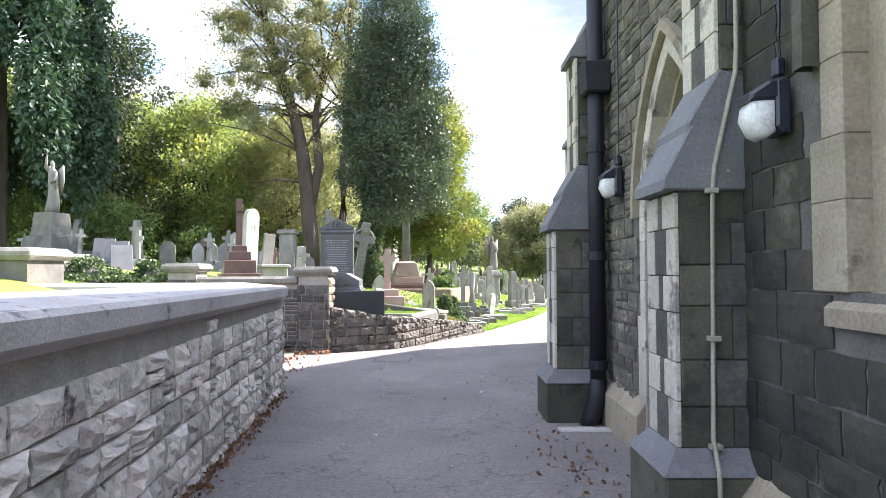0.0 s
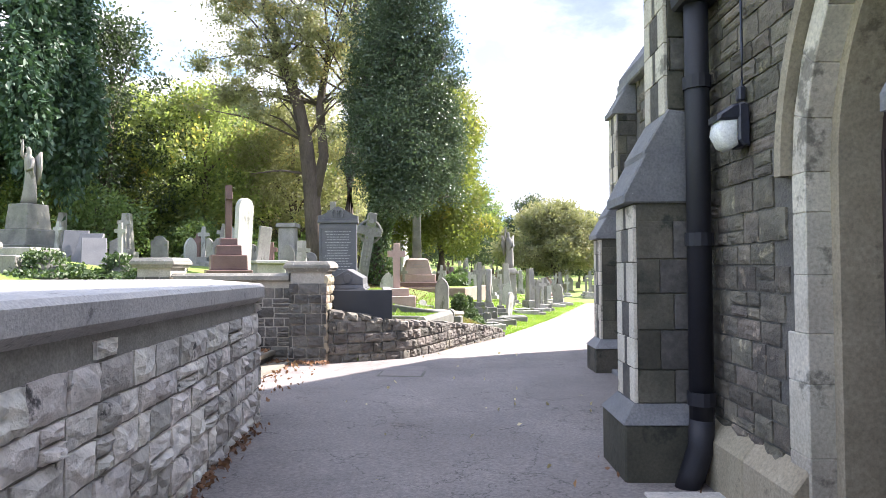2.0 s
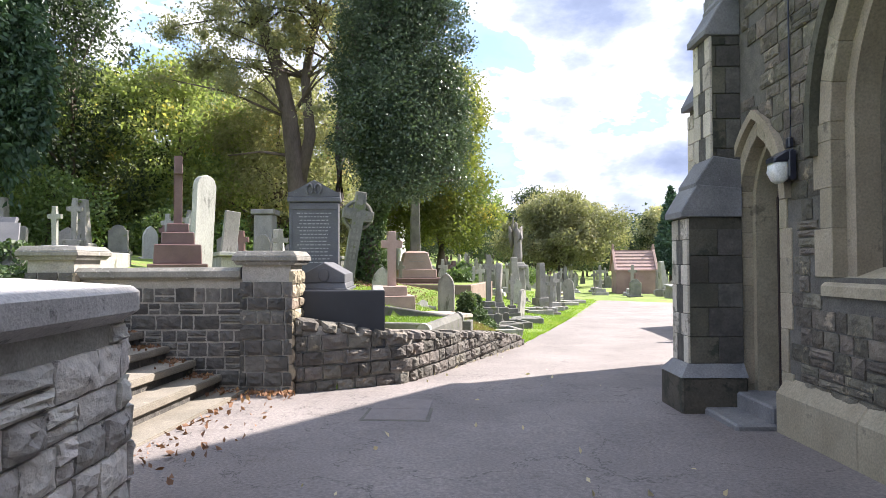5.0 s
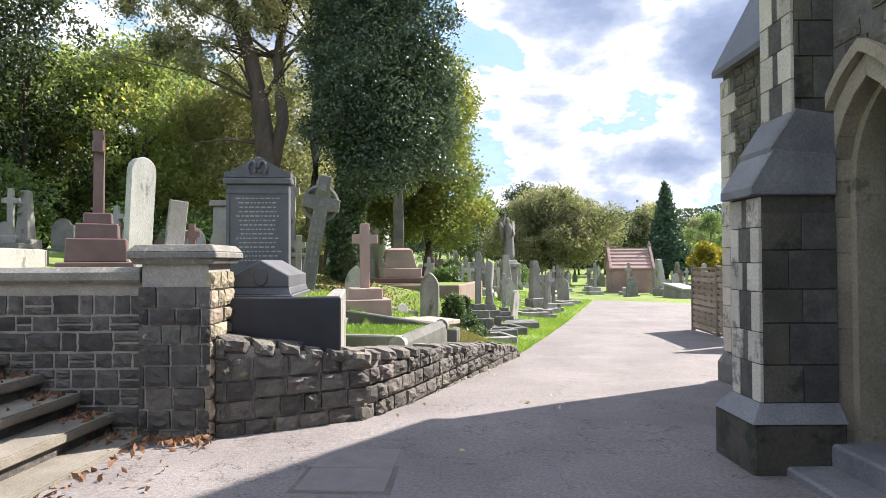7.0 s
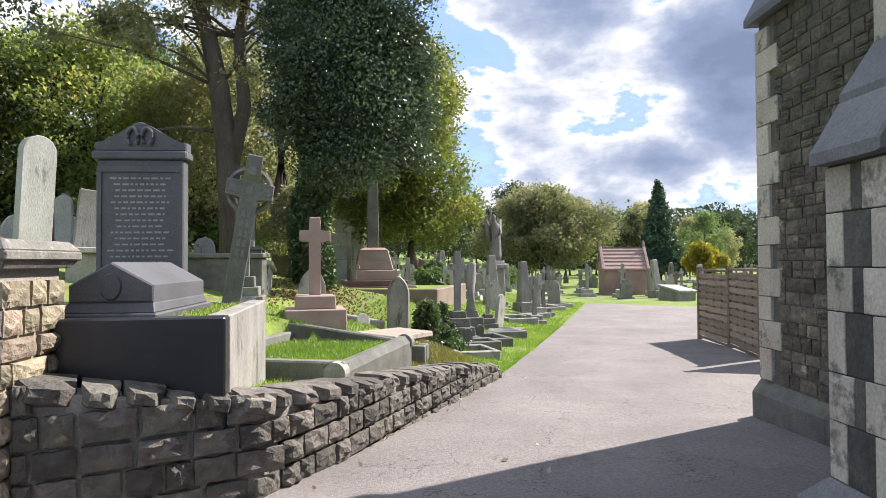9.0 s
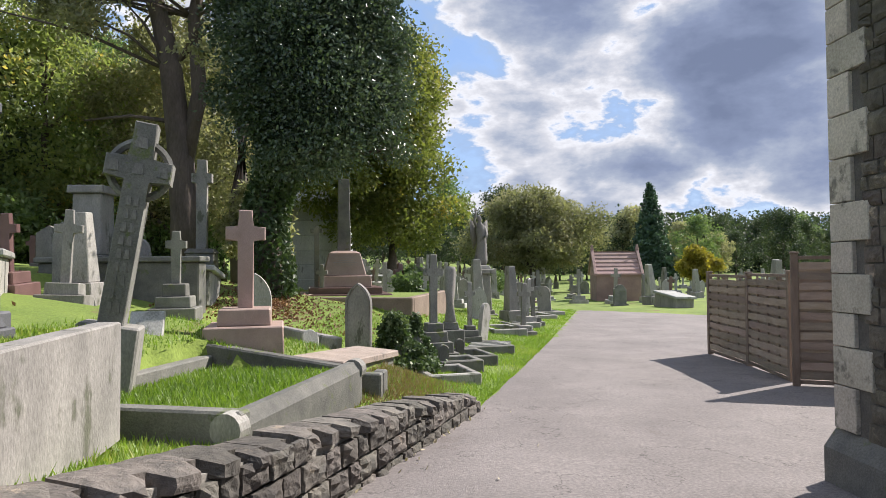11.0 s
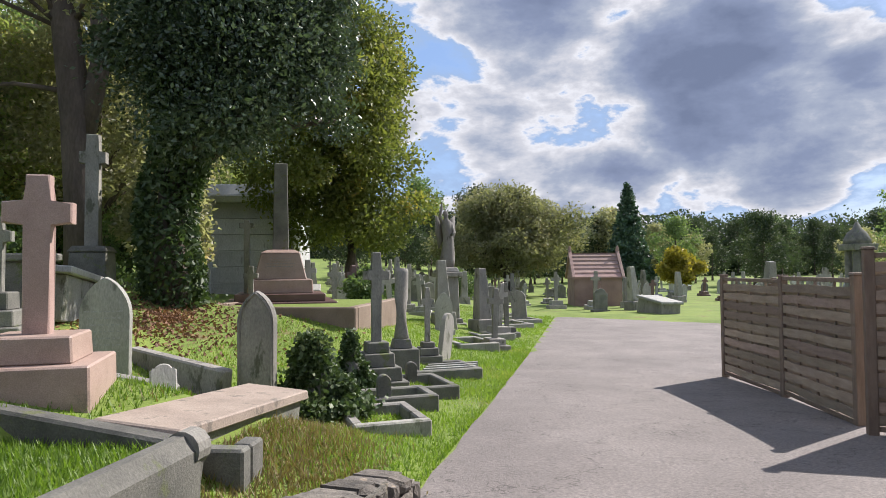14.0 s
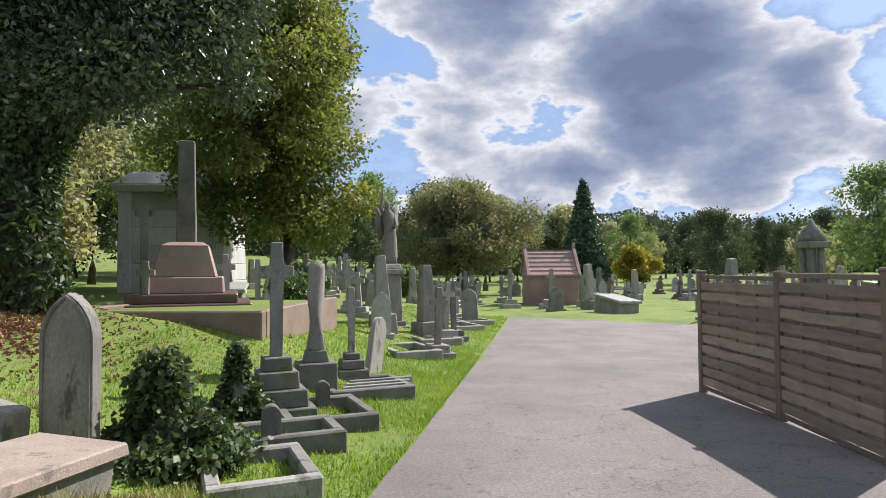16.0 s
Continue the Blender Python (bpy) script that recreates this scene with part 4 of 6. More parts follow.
doorway(DOOR1, X1, "door_1", "pointed stone doorway with ochre jambs and a dark door", ASHLAR, "")
# here the dark leaf stands in for the unlit interior behind an open door
door_2 = doorway(DOOR2, X2, "door_2", "pointed stone doorway with two steps, a dark leaf for its unlit interior", ASHLAR_WARM, "")
for x0, x1, y0, y1, z0, z1 in ((X2 - 0.45, X2 + 0.3, 10.98, 11.78, -0.3, -0.06), (X2 - 0.12, X2 + 0.3, 11.0, 11.79, -0.1, 0.1)):
    part("door_step", box(bmesh.new(), x0, x1, y0, y1, z0, z1, 1, 0.02), WEATHERING, door_2, "worn grey stone step")


def window(d, x, name, label):
    c, a, zs, r, z0 = d
    o = thing(name, Matrix.Identity(4), label, "window", kind="structure")
    voussoirs(o, c, a, zs, r, 0.16, x - 0.02, x + 0.16, z0, ASHLAR_WARM)
    part("inner_arch", arch_ring(bmesh.new(), c, a - 0.12, zs, r - 0.1, 0.14, x + 0.1, x + 0.34, z0), ASHLAR_WARM, o, "ochre inner arch")
    bm = bmesh.new()
    prism(bm, [(x - 0.035, z0 - 0.15), (x - 0.035, z0 - 0.07), (x + 0.02, z0 - 0.02), (x + 0.4, z0 + 0.12), (x + 0.4, z0 - 0.15)], c - a - 0.15, c + a + 0.15, "y", 0.01)
    part("window_sill", bm, ASHLAR_WARM, o, "pale sloping stone sill")
    bm = bmesh.new()
    prism(bm, [(c + u, z) for u, z in arch(a - 0.05, zs, r - 0.05, 10, z0)], x + 0.3, x + 0.315, "x")
    part("pane", bm, GLASSDARK, o, "dark leaded glass")
    part("mullion", box(bmesh.new(), x + 0.24, x + 0.33, c - 0.05, c + 0.05, z0, zs + r - 0.1, 1, 0.012), ASHLAR_WARM, o)
    # hood
    bm = bmesh.new()
    inner, outer = arch(a + 0.17, zs, r + 0.21, 12, zs - 0.25), arch(a + 0.25, zs, r + 0.31, 12, zs - 0.25)
    va = [[bm.verts.new((xx, c + u, z)) for u, z in pts] for xx in (x - 0.09, x + 0.02) for pts in (inner, outer)]
    for i in range(len(inner) - 1):
        bm.faces.new((va[0][i], va[0][i + 1], va[1][i + 1], va[1][i]))
        bm.faces.new((va[1][i], va[1][i + 1], va[3][i + 1], va[3][i]))
        bm.faces.new((va[0][i], va[2][i], va[2][i + 1], va[0][i + 1]))
    part("hood_mould", bm, ASHLAR_GREEN, o, "dark projecting hood mould")


window(WIN1, X1, "window_1", "pointed chapel window in pale dressed stone")
window(WIN2, X2, "window_2", "pointed chapel window with a dark hood mould")
# corner stones of the far part
z, k = 0.18, 0
while z < 3.85:
    hh = rng.uniform(0.24, 0.34)
    ln = 0.42 if k % 2 else 0.24
    part("quoin", box(bmesh.new(), X3 - 0.035, X3 + 0.3, 15.93 - ln, 15.935, z + 0.004, min(z + hh, 3.9) - 0.004, 1, 0.006), ASHLAR, wall_3, "pale corner stone")
    z, k = z + hh, k + 1


def lay_chapel():
    ms = stone_meshes(CHAPELSTONE, 12, 0.55, "stone")

    def free(doors, blocked):
        def keep(s, z, w, hh, y0=0):
            y = s + y0
            for c, a, zs, r, foot in doors:
                if z + hh / 2 > foot - 0.16 and abs(y - c) - w * 0.6 < arch_half(a + 0.17, zs, r + 0.2, z):
                    return False
            return not any(a - w * 0.5 < y < b + w * 0.5 for a, b in blocked)
        return keep
    k1 = free([DOOR1, WIN1], [(3.63, 4.07), (6.68, 7.2)])
    # the darker, greener stones run from the window to the near buttress
    dark_green = stone_meshes(DARKGREENSTONE, 10, 0.4, "stone")
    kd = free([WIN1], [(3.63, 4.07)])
    lay(wall_1, dark_green, lambda s: basis((X1, s + 1.4, 0), (0, 1, 0), (-1, 0, 0)), 2.23, 0.3, 4.4, lambda s, z, w, hh: kd(s, z, w, hh, 1.4), (0.16, 0.26), (0.2, 0.48), (0.01, 0.022), 150, 0.008, prefer=lambda s, z: z)
    lay(wall_1, ms, lambda s: basis((X1, s + 4.05, 0), (0, 1, 0), (-1, 0, 0)), 2.65, 0.3, 4.6, lambda s, z, w, hh: k1(s, z, w, hh, 4.05), (0.11, 0.2), (0.14, 0.36), (0.012, 0.03), 260, 0.012, prefer=lambda s, z: z, skip=0.25)
    lay(wall_1, ms, lambda s: basis((X1 - 0.05, s + 0.8, 0), (0, 1, 0), (-1, 0, 0)), 5.6, -0.2, -0.1, lambda s, z, w, hh: k1(s, z, w, hh, 0.8), (0.1, 0.12), (0.14, 0.3), (0.02, 0.05), 40, 0.012)
    k2 = free([DOOR2, WIN2], [(11.8, 12.4)])
    lay(wall_2, ms, lambda s: basis((X2, s + 6.95, 0), (0, 1, 0), (-1, 0, 0)), 5.4, 0.25, 4.25, lambda s, z, w, hh: k2(s, z, w, hh, 6.95), (0.11, 0.2), (0.14, 0.36), (0.012, 0.03), 300, 0.012, prefer=lambda s, z: z, skip=0.25)
    lay(wall_3, ms, lambda s: basis((X3, s + 12.45, 0), (0, 1, 0), (-1, 0, 0)), 3.15, 0.15, 3.9, lambda s, z, w, hh: True, (0.1, 0.18), (0.12, 0.3), (0.012, 0.035), 300, 0.012, prefer=lambda s, z: z, skip=0.25)


LATER.append(lay_chapel)


def bulkhead_lamp(x, y, z):
    o = thing("wall_lamp", pose(x, y, z) @ Matrix.Diagonal((0.78, 0.78, 0.78, 1)), "white bulkhead wall lamp with a dark hood on the chapel wall", "wall lamp", "chapel wall lamps")
    bm = bmesh.new()
    prism(bm, [(0.0, -0.16), (0.0, 0.17), (-0.05, 0.19), (-0.09, 0.17), (-0.09, -0.12), (-0.05, -0.16)], -0.115, 0.115, "y", 0.015)
    part("back_plate", bm, LAMPDARK, o)
    bm = bmesh.new()
    prism(bm, [(-0.08, -0.15), (-0.08, 0.06), (-0.23, 0.05), (-0.25, -0.06), (-0.2, -0.16), (-0.14, -0.19)], -0.1, 0.1, "y", 0.025)
    part("diffuser", bm, LAMPWHITE, o, "milky white diffuser", True)
    bm = bmesh.new()
    prism(bm, [(-0.06, 0.05), (-0.06, 0.19), (-0.13, 0.17), (-0.25, 0.09), (-0.25, 0.04)], -0.108, 0.108, "y", 0.02)
    part("hood", bm, LAMPDARK, o, "dark blue-black hood")
    bm = bmesh.new()
    box(bm, -0.06, 0.0, -0.06, 0.02, 0.21, 0.33, 1, 0.012)
    part("junction_box", bm, LAMPDARK, o)
    bm = bmesh.new()
    tube(bm, [(-0.02, -0.02, 0.32), (-0.02, -0.03, 0.6), (-0.02, -0.02, 1.4), (-0.02, -0.02, 3.0)], [0.011] * 4, 6)
    part("cable", bm, LAMPDARK, o)


bulkhead_lamp(X1 - 0.03, 6.05, 2.33)
bulkhead_lamp(X1 - 0.03, 3.15, 2.29)
bulkhead_lamp(X2 - 0.03, 10.76, 2.27)
# the black downpipe beside the corner buttress
dp = thing("downpipe", Matrix.Identity(4), "black cast-iron downpipe beside the buttress, widened over its shadow and soot", "downpipe")
# radius enlarged to take in the dark shadow and soot beside the pipe
part("pipe", tube(bmesh.new(), [(1.57, 6.5, 0.35), (1.57, 6.5, 4.6)], [0.082, 0.082], 14), BLACK, dp, "", True)
part("shoe", tube(bmesh.new(), [(1.57, 6.5, 0.4), (1.56, 6.5, 0.2), (1.5, 6.5, 0.02), (1.45, 6.5, -0.1)], [0.084, 0.088, 0.088, 0.08], 14), BLACK, dp, "", True)
part("hopper", box(bmesh.new(), 1.44, 1.7, 6.37, 6.63, 3.3, 3.62, 1.2, 0.02), BLACK, dp)
for z in (0.5, 1.6, 2.7):
    part("collar", tube(bmesh.new(), [(1.57, 6.5, z), (1.57, 6.5, z + 0.09)], [0.096, 0.096], 14), BLACK, dp)
part("gully_slab", box(bmesh.new(), 1.12, 1.7, 6.2, 6.36, -0.1, -0.045, 1, 0.01), COPING, dp, "pale stone gully edging")
# thin conduit down the near buttress's side
cd = thing("conduit", Matrix.Identity(4), "thin painted conduit running down the buttress side", "conduit")
part("pipe", tube(bmesh.new(), [(1.66, 3.56, 4.4), (1.66, 3.56, 2.75), (1.655, 3.57, 2.62), (1.53, 3.575, 2.08), (1.52, 3.58, 1.9), (1.5, 3.58, 0.56), (1.49, 3.48, 0.4), (1.49, 3.47, -0.05)], [0.014] * 8, 8), CONDUIT, cd, "", True)
for z in (1.93, 1.1, 0.5):
    part("clip", box(bmesh.new(), 1.48, 1.55, 3.56, 3.605, z, z + 0.03, 1, 0.004), CONDUIT, cd)

# ---- the timber fence ----


def fence_panel(p, q, hgt, z0, posts, label):
    p, q = Vector(p), Vector(q)
    d = q - p
    ln = d.length
    o = thing("fence_panel", pose(p.x, p.y, z0, 0, 0, math.degrees(math.atan2(d.y, d.x))), label, "fence", "timber fence panels")
    for k in posts:
        x = k * ln
        bm = bmesh.new()
        box(bm, x - 0.05, x + 0.05, -0.05, 0.05, -0.15, hgt + 0.02, 1, 0.008)
        box(bm, x - 0.065, x + 0.065, -0.065, 0.065, hgt + 0.02, hgt + 0.05, 0.8, 0.006)
        part("post", bm, POSTWOOD, o)
    part("top_rail", box(bmesh.new(), 0.05, ln - 0.05, -0.03, 0.03, hgt - 0.07, hgt - 0.015, 1, 0.005), POSTWOOD, o)
    part("bottom_rail", box(bmesh.new(), 0.05, ln - 0.05, -0.03, 0.03, 0.06, 0.12, 1, 0.005), POSTWOOD, o)
    n = max(6, round((hgt - 0.2) / 0.15))
    step = (hgt - 0.2) / n
    ribs = max(3, round(ln / 0.48))
    # the boards before the ribs are broad, those behind them close the gaps
    for i in range(2 * n - 1):
        front = i % 2 == 0
        z = 0.125 + (i // 2) * step + (0 if front else step * 0.5)
        tall, yy = (step * 0.72, -0.022) if front else (step * 0.74, 0.018)
        bm = bmesh.new()
        seg = ribs * 4
        rows = []
        for k in range(seg + 1):
            x = 0.055 + (ln - 0.11) * k / seg
            y = yy + 0.004 * math.sin(k * 1.7 + i) + (0.008 if front else -0.008) * abs(math.sin(math.pi * ribs * k / seg))
            sag = 0.006 * math.sin(k * 0.6 + i * 2.3)
            rows.append([bm.verts.new((x, y + dy, zz + sag)) for dy, zz in ((-0.007, z), (0.007, z), (0.007, z + tall), (-0.007, z + tall))])
        for a, b in zip(rows, rows[1:]):
            for k in range(4):
                bm.faces.new((a[k], b[k], b[(k + 1) % 4], a[(k + 1) % 4]))
        part("slat", bm, WOOD, o)
    for k in range(1, ribs):
        part("rib", box(bmesh.new(), ln * k / ribs - 0.016, ln * k / ribs + 0.016, -0.014, 0.012, 0.12, hgt - 0.07), WOOD, o)


FENCE = ((6.8, 24.85), (6.62, 22.85), (6.3, 20.95))
fence_panel((*FENCE[0], 0), (*FENCE[1], 0), 1.76, -0.5, (0, 1), "woven brown timber fence panel between square posts")
fence_panel((*FENCE[1], 0), (*FENCE[2], 0), 1.76, -0.46, (1,), "woven brown timber fence panel between square posts")
fence_panel((6.1, 20.5, 0), (7.9, 19.75, 0), 1.98, -0.4, (0, 1), "taller woven timber fence panel on heavy posts")
fence_panel((7.9, 19.75, 0), (9.7, 19.0, 0), 1.98, -0.39, (1,), "taller woven timber fence panel on heavy posts")
fence_panel((9.7, 19.0, 0), (11.9, 15.9, 0), 1.98, -0.36, (1,), "taller woven timber fence panel meeting the chapel")

# ---- gravestones ----


def at_land(x, y, rz=0.0, sink=0.03, rx=0.0, ry=0.0):
    return pose(x, y, land(x, y) - sink, rx, ry, rz)


def outline(kind, w, h):
    """The outline of a headstone, half by half."""
    a = w / 2
    if kind == "pointed":
        return arch(a, h - w * 0.85, w * 0.85, 8, 0.0)
    if kind == "round":
        return [(a, 0)] + [(a * math.cos(math.pi * i / 12), h - a + a * math.sin(math.pi * i / 12)) for i in range(13)] + [(-a, 0)]
    if kind == "shoulder":
        return [(a, 0), (a, h * 0.78), (a * 0.82, h * 0.8)] + [(a * 0.72 * math.cos(math.pi * i / 10), h - a * 0.6 + a * 0.6 * math.sin(math.pi * i / 10)) for i in range(11)] + [(-a * 0.82, h * 0.8), (-a, h * 0.78), (-a, 0)]
    if kind == "ogee":
        return [(a, 0), (a, h * 0.8), (a * 0.7, h * 0.86), (a * 0.4, h * 0.9), (a * 0.15, h * 0.97), (0, h), (-a * 0.15, h * 0.97), (-a * 0.4, h * 0.9), (-a * 0.7, h * 0.86), (-a, h * 0.8), (-a, 0)]
    return [(a, 0), (a, h), (-a, h), (-a, 0)]


def bars(parent, w, z0, z1, y, n, name="inscription"):
    """Lines of lettering too worn to read."""
    bm = bmesh.new()
    for i in range(n):
        z = z0 + (z1 - z0) * (i + 0.5) / n
        half = w * rng.uniform(0.22, 0.42)
        x = -half
        while x < half:
            l = rng.uniform(0.02, 0.07)
            box(bm, x, min(x + l, half), y - 0.002, y + 0.004, z - 0.008, z + 0.008)
            x += l + 0.02
    tagged(part(name, bm, INSCRIBED, parent, "faded incised lettering"), kind="stuff")


def headstone(m, w, h, t, kind, material, label, group="", base=True, lines=0, name="headstone", rope=False):
    o = thing(name, m, label, "gravestone", group)
    b = 0.0
    if base:
        part("base", box(bmesh.new(), -w / 2 - 0.08, w / 2 + 0.08, -t / 2 - 0.08, t / 2 + 0.08, -0.12, 0.13, 1, 0.015), material, o)
        b = 0.12
    bm = bmesh.new()
    prism(bm, [(u, z + b if z > 0 else b - 0.05 if base else -0.15) for u, z in outline(kind, w, h)], -t / 2, t / 2, "y", 0.012)
    part("tablet", bm, material, o)
    if rope:
        edge = [(u * 0.88, -t / 2 - 0.004, 0.02 + z * 0.965) for u, z in outline(kind, w, h)]
        part("rope_border", tube(bmesh.new(), edge, [0.014] * len(edge), 6), material, o, "carved rope border")
        part("foot_block", box(bmesh.new(), -w / 2 - 0.05, w / 2 + 0.05, -t / 2 - 0.06, t / 2 + 0.06, -0.12, 0.06, 0.95, 0.015), material, o)
    if lines:
        bars(o, w, b + h * 0.3, b + h * 0.72, -t / 2, lines)
    return o


def cross_bm(h, arm, w, t, arm_z, z0=0.0):
    bm = bmesh.new()
    a = w / 2
    pts = [(a * 1.15, z0), (a, arm_z - a), (arm, arm_z - a), (arm, arm_z + a), (a, arm_z + a), (a, h), (-a, h), (-a, arm_z + a), (-arm, arm_z + a), (-arm, arm_z - a), (-a, arm_z - a), (-a * 1.15, z0)]
    prism(bm, pts, -t / 2, t / 2, "y", 0.012)
    return bm


def cross_grave(m, h, arm, w, steps, material, label, group="", base_material=None, arm_at=0.74):
    """A Latin cross on stepped blocks; steps: (half width, height) from the ground up."""
    o = thing("cross_memorial", m, label, "grave cross", group)
    z = 0.0
    for k, (hw, hh) in enumerate(steps):
        part("step", box(bmesh.new(), -hw, hw, -hw, hw, z - (0.15 if k == 0 else 0.003), z + hh, 0.96 if k else 0.98, 0.014), base_material or material, o)
        z += hh
    part("cross", cross_bm(z + h, arm, w, w * 0.85, z + h * arm_at, z - 0.01), material, o)
    return o


def kerb_set(m, wid, dep, h, material, label, thick=0.13, sides="flbr", group="kerbed graves", top=0.7):
    o = thing("kerb_surround", m, label, "grave kerb", group)
    for s in sides:
        if s == "f":
            q = (0, wid, 0, thick)
        elif s == "b":
            q = (0, wid, dep - thick, dep)
        elif s == "l":
            q = (0, thick, thick + 0.004, dep - thick - 0.004)
        else:
            q = (wid - thick, wid, thick + 0.004, dep - thick - 0.004)
        part("kerb", box(bmesh.new(), *q, -0.25, h, 1, 0.018), material, o)
    return o


# big dark kerb block with its coped ledger and tall headstone
M = pose(-3.1, 13.18, 0, 0, 0, 7)
kb = thing("tomb_surround", M, "polished dark granite tomb surround above the low wall", "tomb")
part("front_slab", box(bmesh.new(), 0, 1.88, 0, 0.16, 0.3, 1.08, 1, 0.012), DARKGRANITE, kb)
# pale grey for its lichen and for the sun on this side
part("side_slab", box(bmesh.new(), 1.72, 1.88, 0.165, 2.0, 0.3, 1.08, 1, 0.012), GREYSTONE, kb, "lichened side slab, paler to stand in for sunlight")
part("side_slab", box(bmesh.new(), 0, 0.16, 0.165, 2.6, 0.3, 1.08, 1, 0.012), DARKGRANITE, kb)
bm = bmesh.new()
box(bm, 0.161, 1.719, 0.161, 2.0, 0.6, 1.03)
part("turf", bm, GRASS, kb, "turf filling the surround")
cl = thing("coped_ledger", pose(-2.06, 13.55, 1.03, 0, 0, 4) @ Matrix.Diagonal((0.76, 0.86, 1, 1)), "dark gabled grave ledger with a carved roundel", "grave ledger")
part("base", box(bmesh.new(), -0.43, 0.43, -0.08, 1.5, 0, 0.07, 1, 0.012), GREYSLATE, cl)
part("moulding", box(bmesh.new(), -0.4, 0.4, -0.04, 1.45, 0.07, 0.14, 0.94, 0.008), GREYSLATE, cl)
bm = bmesh.new()
prism(bm, [(-0.37, 0.14), (0.37, 0.14), (0.37, 0.26), (0.0, 0.42), (-0.37, 0.26)], 0, 1.42, "y", 0.012)
part("coped_top", bm, GREYSLATE, cl)
bm = bmesh.new()
tube(bm, [(0, -0.018, 0.25), (0, 0.004, 0.25)], [0.085, 0.1], 20)
part("roundel", bm, GREYSLATE, cl)
hs = thing("headstone", pose(-2.49, 15.0, 1.02, 0, 0, 3) @ Matrix.Diagonal((0.88, 0.9, 0.96, 1)), "tall dark slate headstone with scrolled pediment and lettering", "gravestone")
part("base", box(bmesh.new(), -0.52, 0.52, -0.16, 0.16, 0, 0.16, 1, 0.015), GREYSLATE, hs)
bm = bmesh.new()
box(bm, -0.43, 0.43, -0.08, 0.08, 0.15, 1.42, 1, 0.012)
part("tablet", bm, GREYSLATE, hs)
for q in ((-0.43, 0.43, 0.2, 0.24), (-0.43, 0.43, 1.3, 1.36), (-0.43, -0.38, 0.24, 1.3), (0.38, 0.43, 0.24, 1.3)):
    part("border", box(bmesh.new(), q[0], q[1], -0.095, -0.078, q[2], q[3], 1, 0.004), GREYSLATE, hs)
bm = bmesh.new()
box(bm, -0.47, 0.47, -0.11, 0.11, 1.42, 1.5, 1, 0.014)
part("cornice", bm, GREYSLATE, hs)
bm = bmesh.new()
prism(bm, [(-0.46, 1.5), (0.46, 1.5), (0.46, 1.58), (0.38, 1.58), (0.2, 1.68), (0.08, 1.75), (0.0, 1.78), (-0.08, 1.75), (-0.2, 1.68), (-0.38, 1.58), (-0.46, 1.58)], -0.08, 0.08, "y", 0.012)
part("pediment", bm, GREYSLATE, hs)
for sx in (-1, 1):
    bm = bmesh.new()
    tube(bm, [(sx * (0.02 + 0.085 * (1 + math.cos(a)) * 0.6), -0.1, 1.63 + 0.085 * math.sin(a)) for a in [0.5 * k for k in range(-2, 9)]], [0.02] * 11, 6)
    part("scroll", bm, GREYSLATE, hs)
bars(hs, 0.8, 0.42, 1.27, -0.082, 15)

# leaning wheel cross
cc = thing("celtic_cross", pose(-2.36, 17.1, 0.85, 0, 9, 16) @ Matrix.Diagonal((0.96, 0.96, 0.98, 1)), "leaning carved grey stone wheel cross", "grave cross")
part("base", box(bmesh.new(), -0.3, 0.3, -0.24, 0.24, -0.6, 0.08, 0.9, 0.02), GREYSTONE, cc)
# shaft and wheel in darker stone, the shaded side put into their colour
part("shaft", cross_bm(2.0, 0.3, 0.2, 0.26, 1.55, 0.05), DARKSTONE, cc)
bm = bmesh.new()
for q in range(4):
    a0 = radians(12 + 90 * q)
    pts = [(0.27 * math.cos(a0 + radians(66) * i / 6), 1.55 + 0.27 * math.sin(a0 + radians(66) * i / 6)) for i in range(7)]
    tube(bm, [(x, 0, z) for x, z in pts], [0.042] * 7, 6)
part("wheel", bm, DARKSTONE, cc)
bm = bmesh.new()
for k in range(9):
    z = 0.2 + 0.125 * k
    for sx in (-1, 1):
        box(bm, sx * 0.035 - 0.026, sx * 0.035 + 0.026, -0.142, -0.128, z, z + 0.085, 0.6)
for x, z in ((-0.22, 1.55), (0.22, 1.55), (0, 1.8), (0, 1.55)):
    box(bm, x - 0.05, x + 0.05, -0.142, -0.128, z - 0.05, z + 0.05, 0.6)
# panels in paler stone stand in for sunlight on the carved face
tagged(part("carving", bm, GREYSTONE, cc, "raised interlace panels"), kind="stuff")

# pink granite cross
cross_grave(at_land(-1.66, 19.05, 12, 0.02), 1.2, 0.235, 0.16, ((0.46, 0.2), (0.31, 0.2)), PINK, "pink granite cross on two square steps", arm_at=0.76)
headstone(at_land(-2.1, 21.2, 8, 0.28), 0.5, 1.2, 0.13, "pointed", MARBLE, "white pointed headstone with carved floral border", lines=7)
headstone(at_land(-2.55, 18.3, 15, 0.02, -38), 0.36, 0.3, 0.08, "plain", MARBLE, "small tilted grey stone tablet", base=False)
headstone(at_land(-0.98, 19.75, 25, 0.03, -20), 0.22, 0.26, 0.06, "shoulder", MARBLE, "small white heart-shaped tablet", base=False)
# big kerbed grave
kerb_set(pose(-2.6, 15.93, 0, 0, 0, -13.2), 1.92, 2.85, 0.45, DARKSTONE, "large dark stone kerb round a grass grave", 0.15, "fl")
ks = thing("kerb_stone", pose(-0.735, 15.5, 0, 0, 0, -13.2), "long grey kerb stone with a rolled end", "grave kerb", "kerbed graves")
part("kerb", prism(bmesh.new(), [(-0.16, -0.1), (0.02, -0.1), (0.02, 0.34), (-0.05, 0.43), (-0.12, 0.43), (-0.16, 0.36)], 0.0, 2.55, "y", 0.015), DARKSTONE, ks)
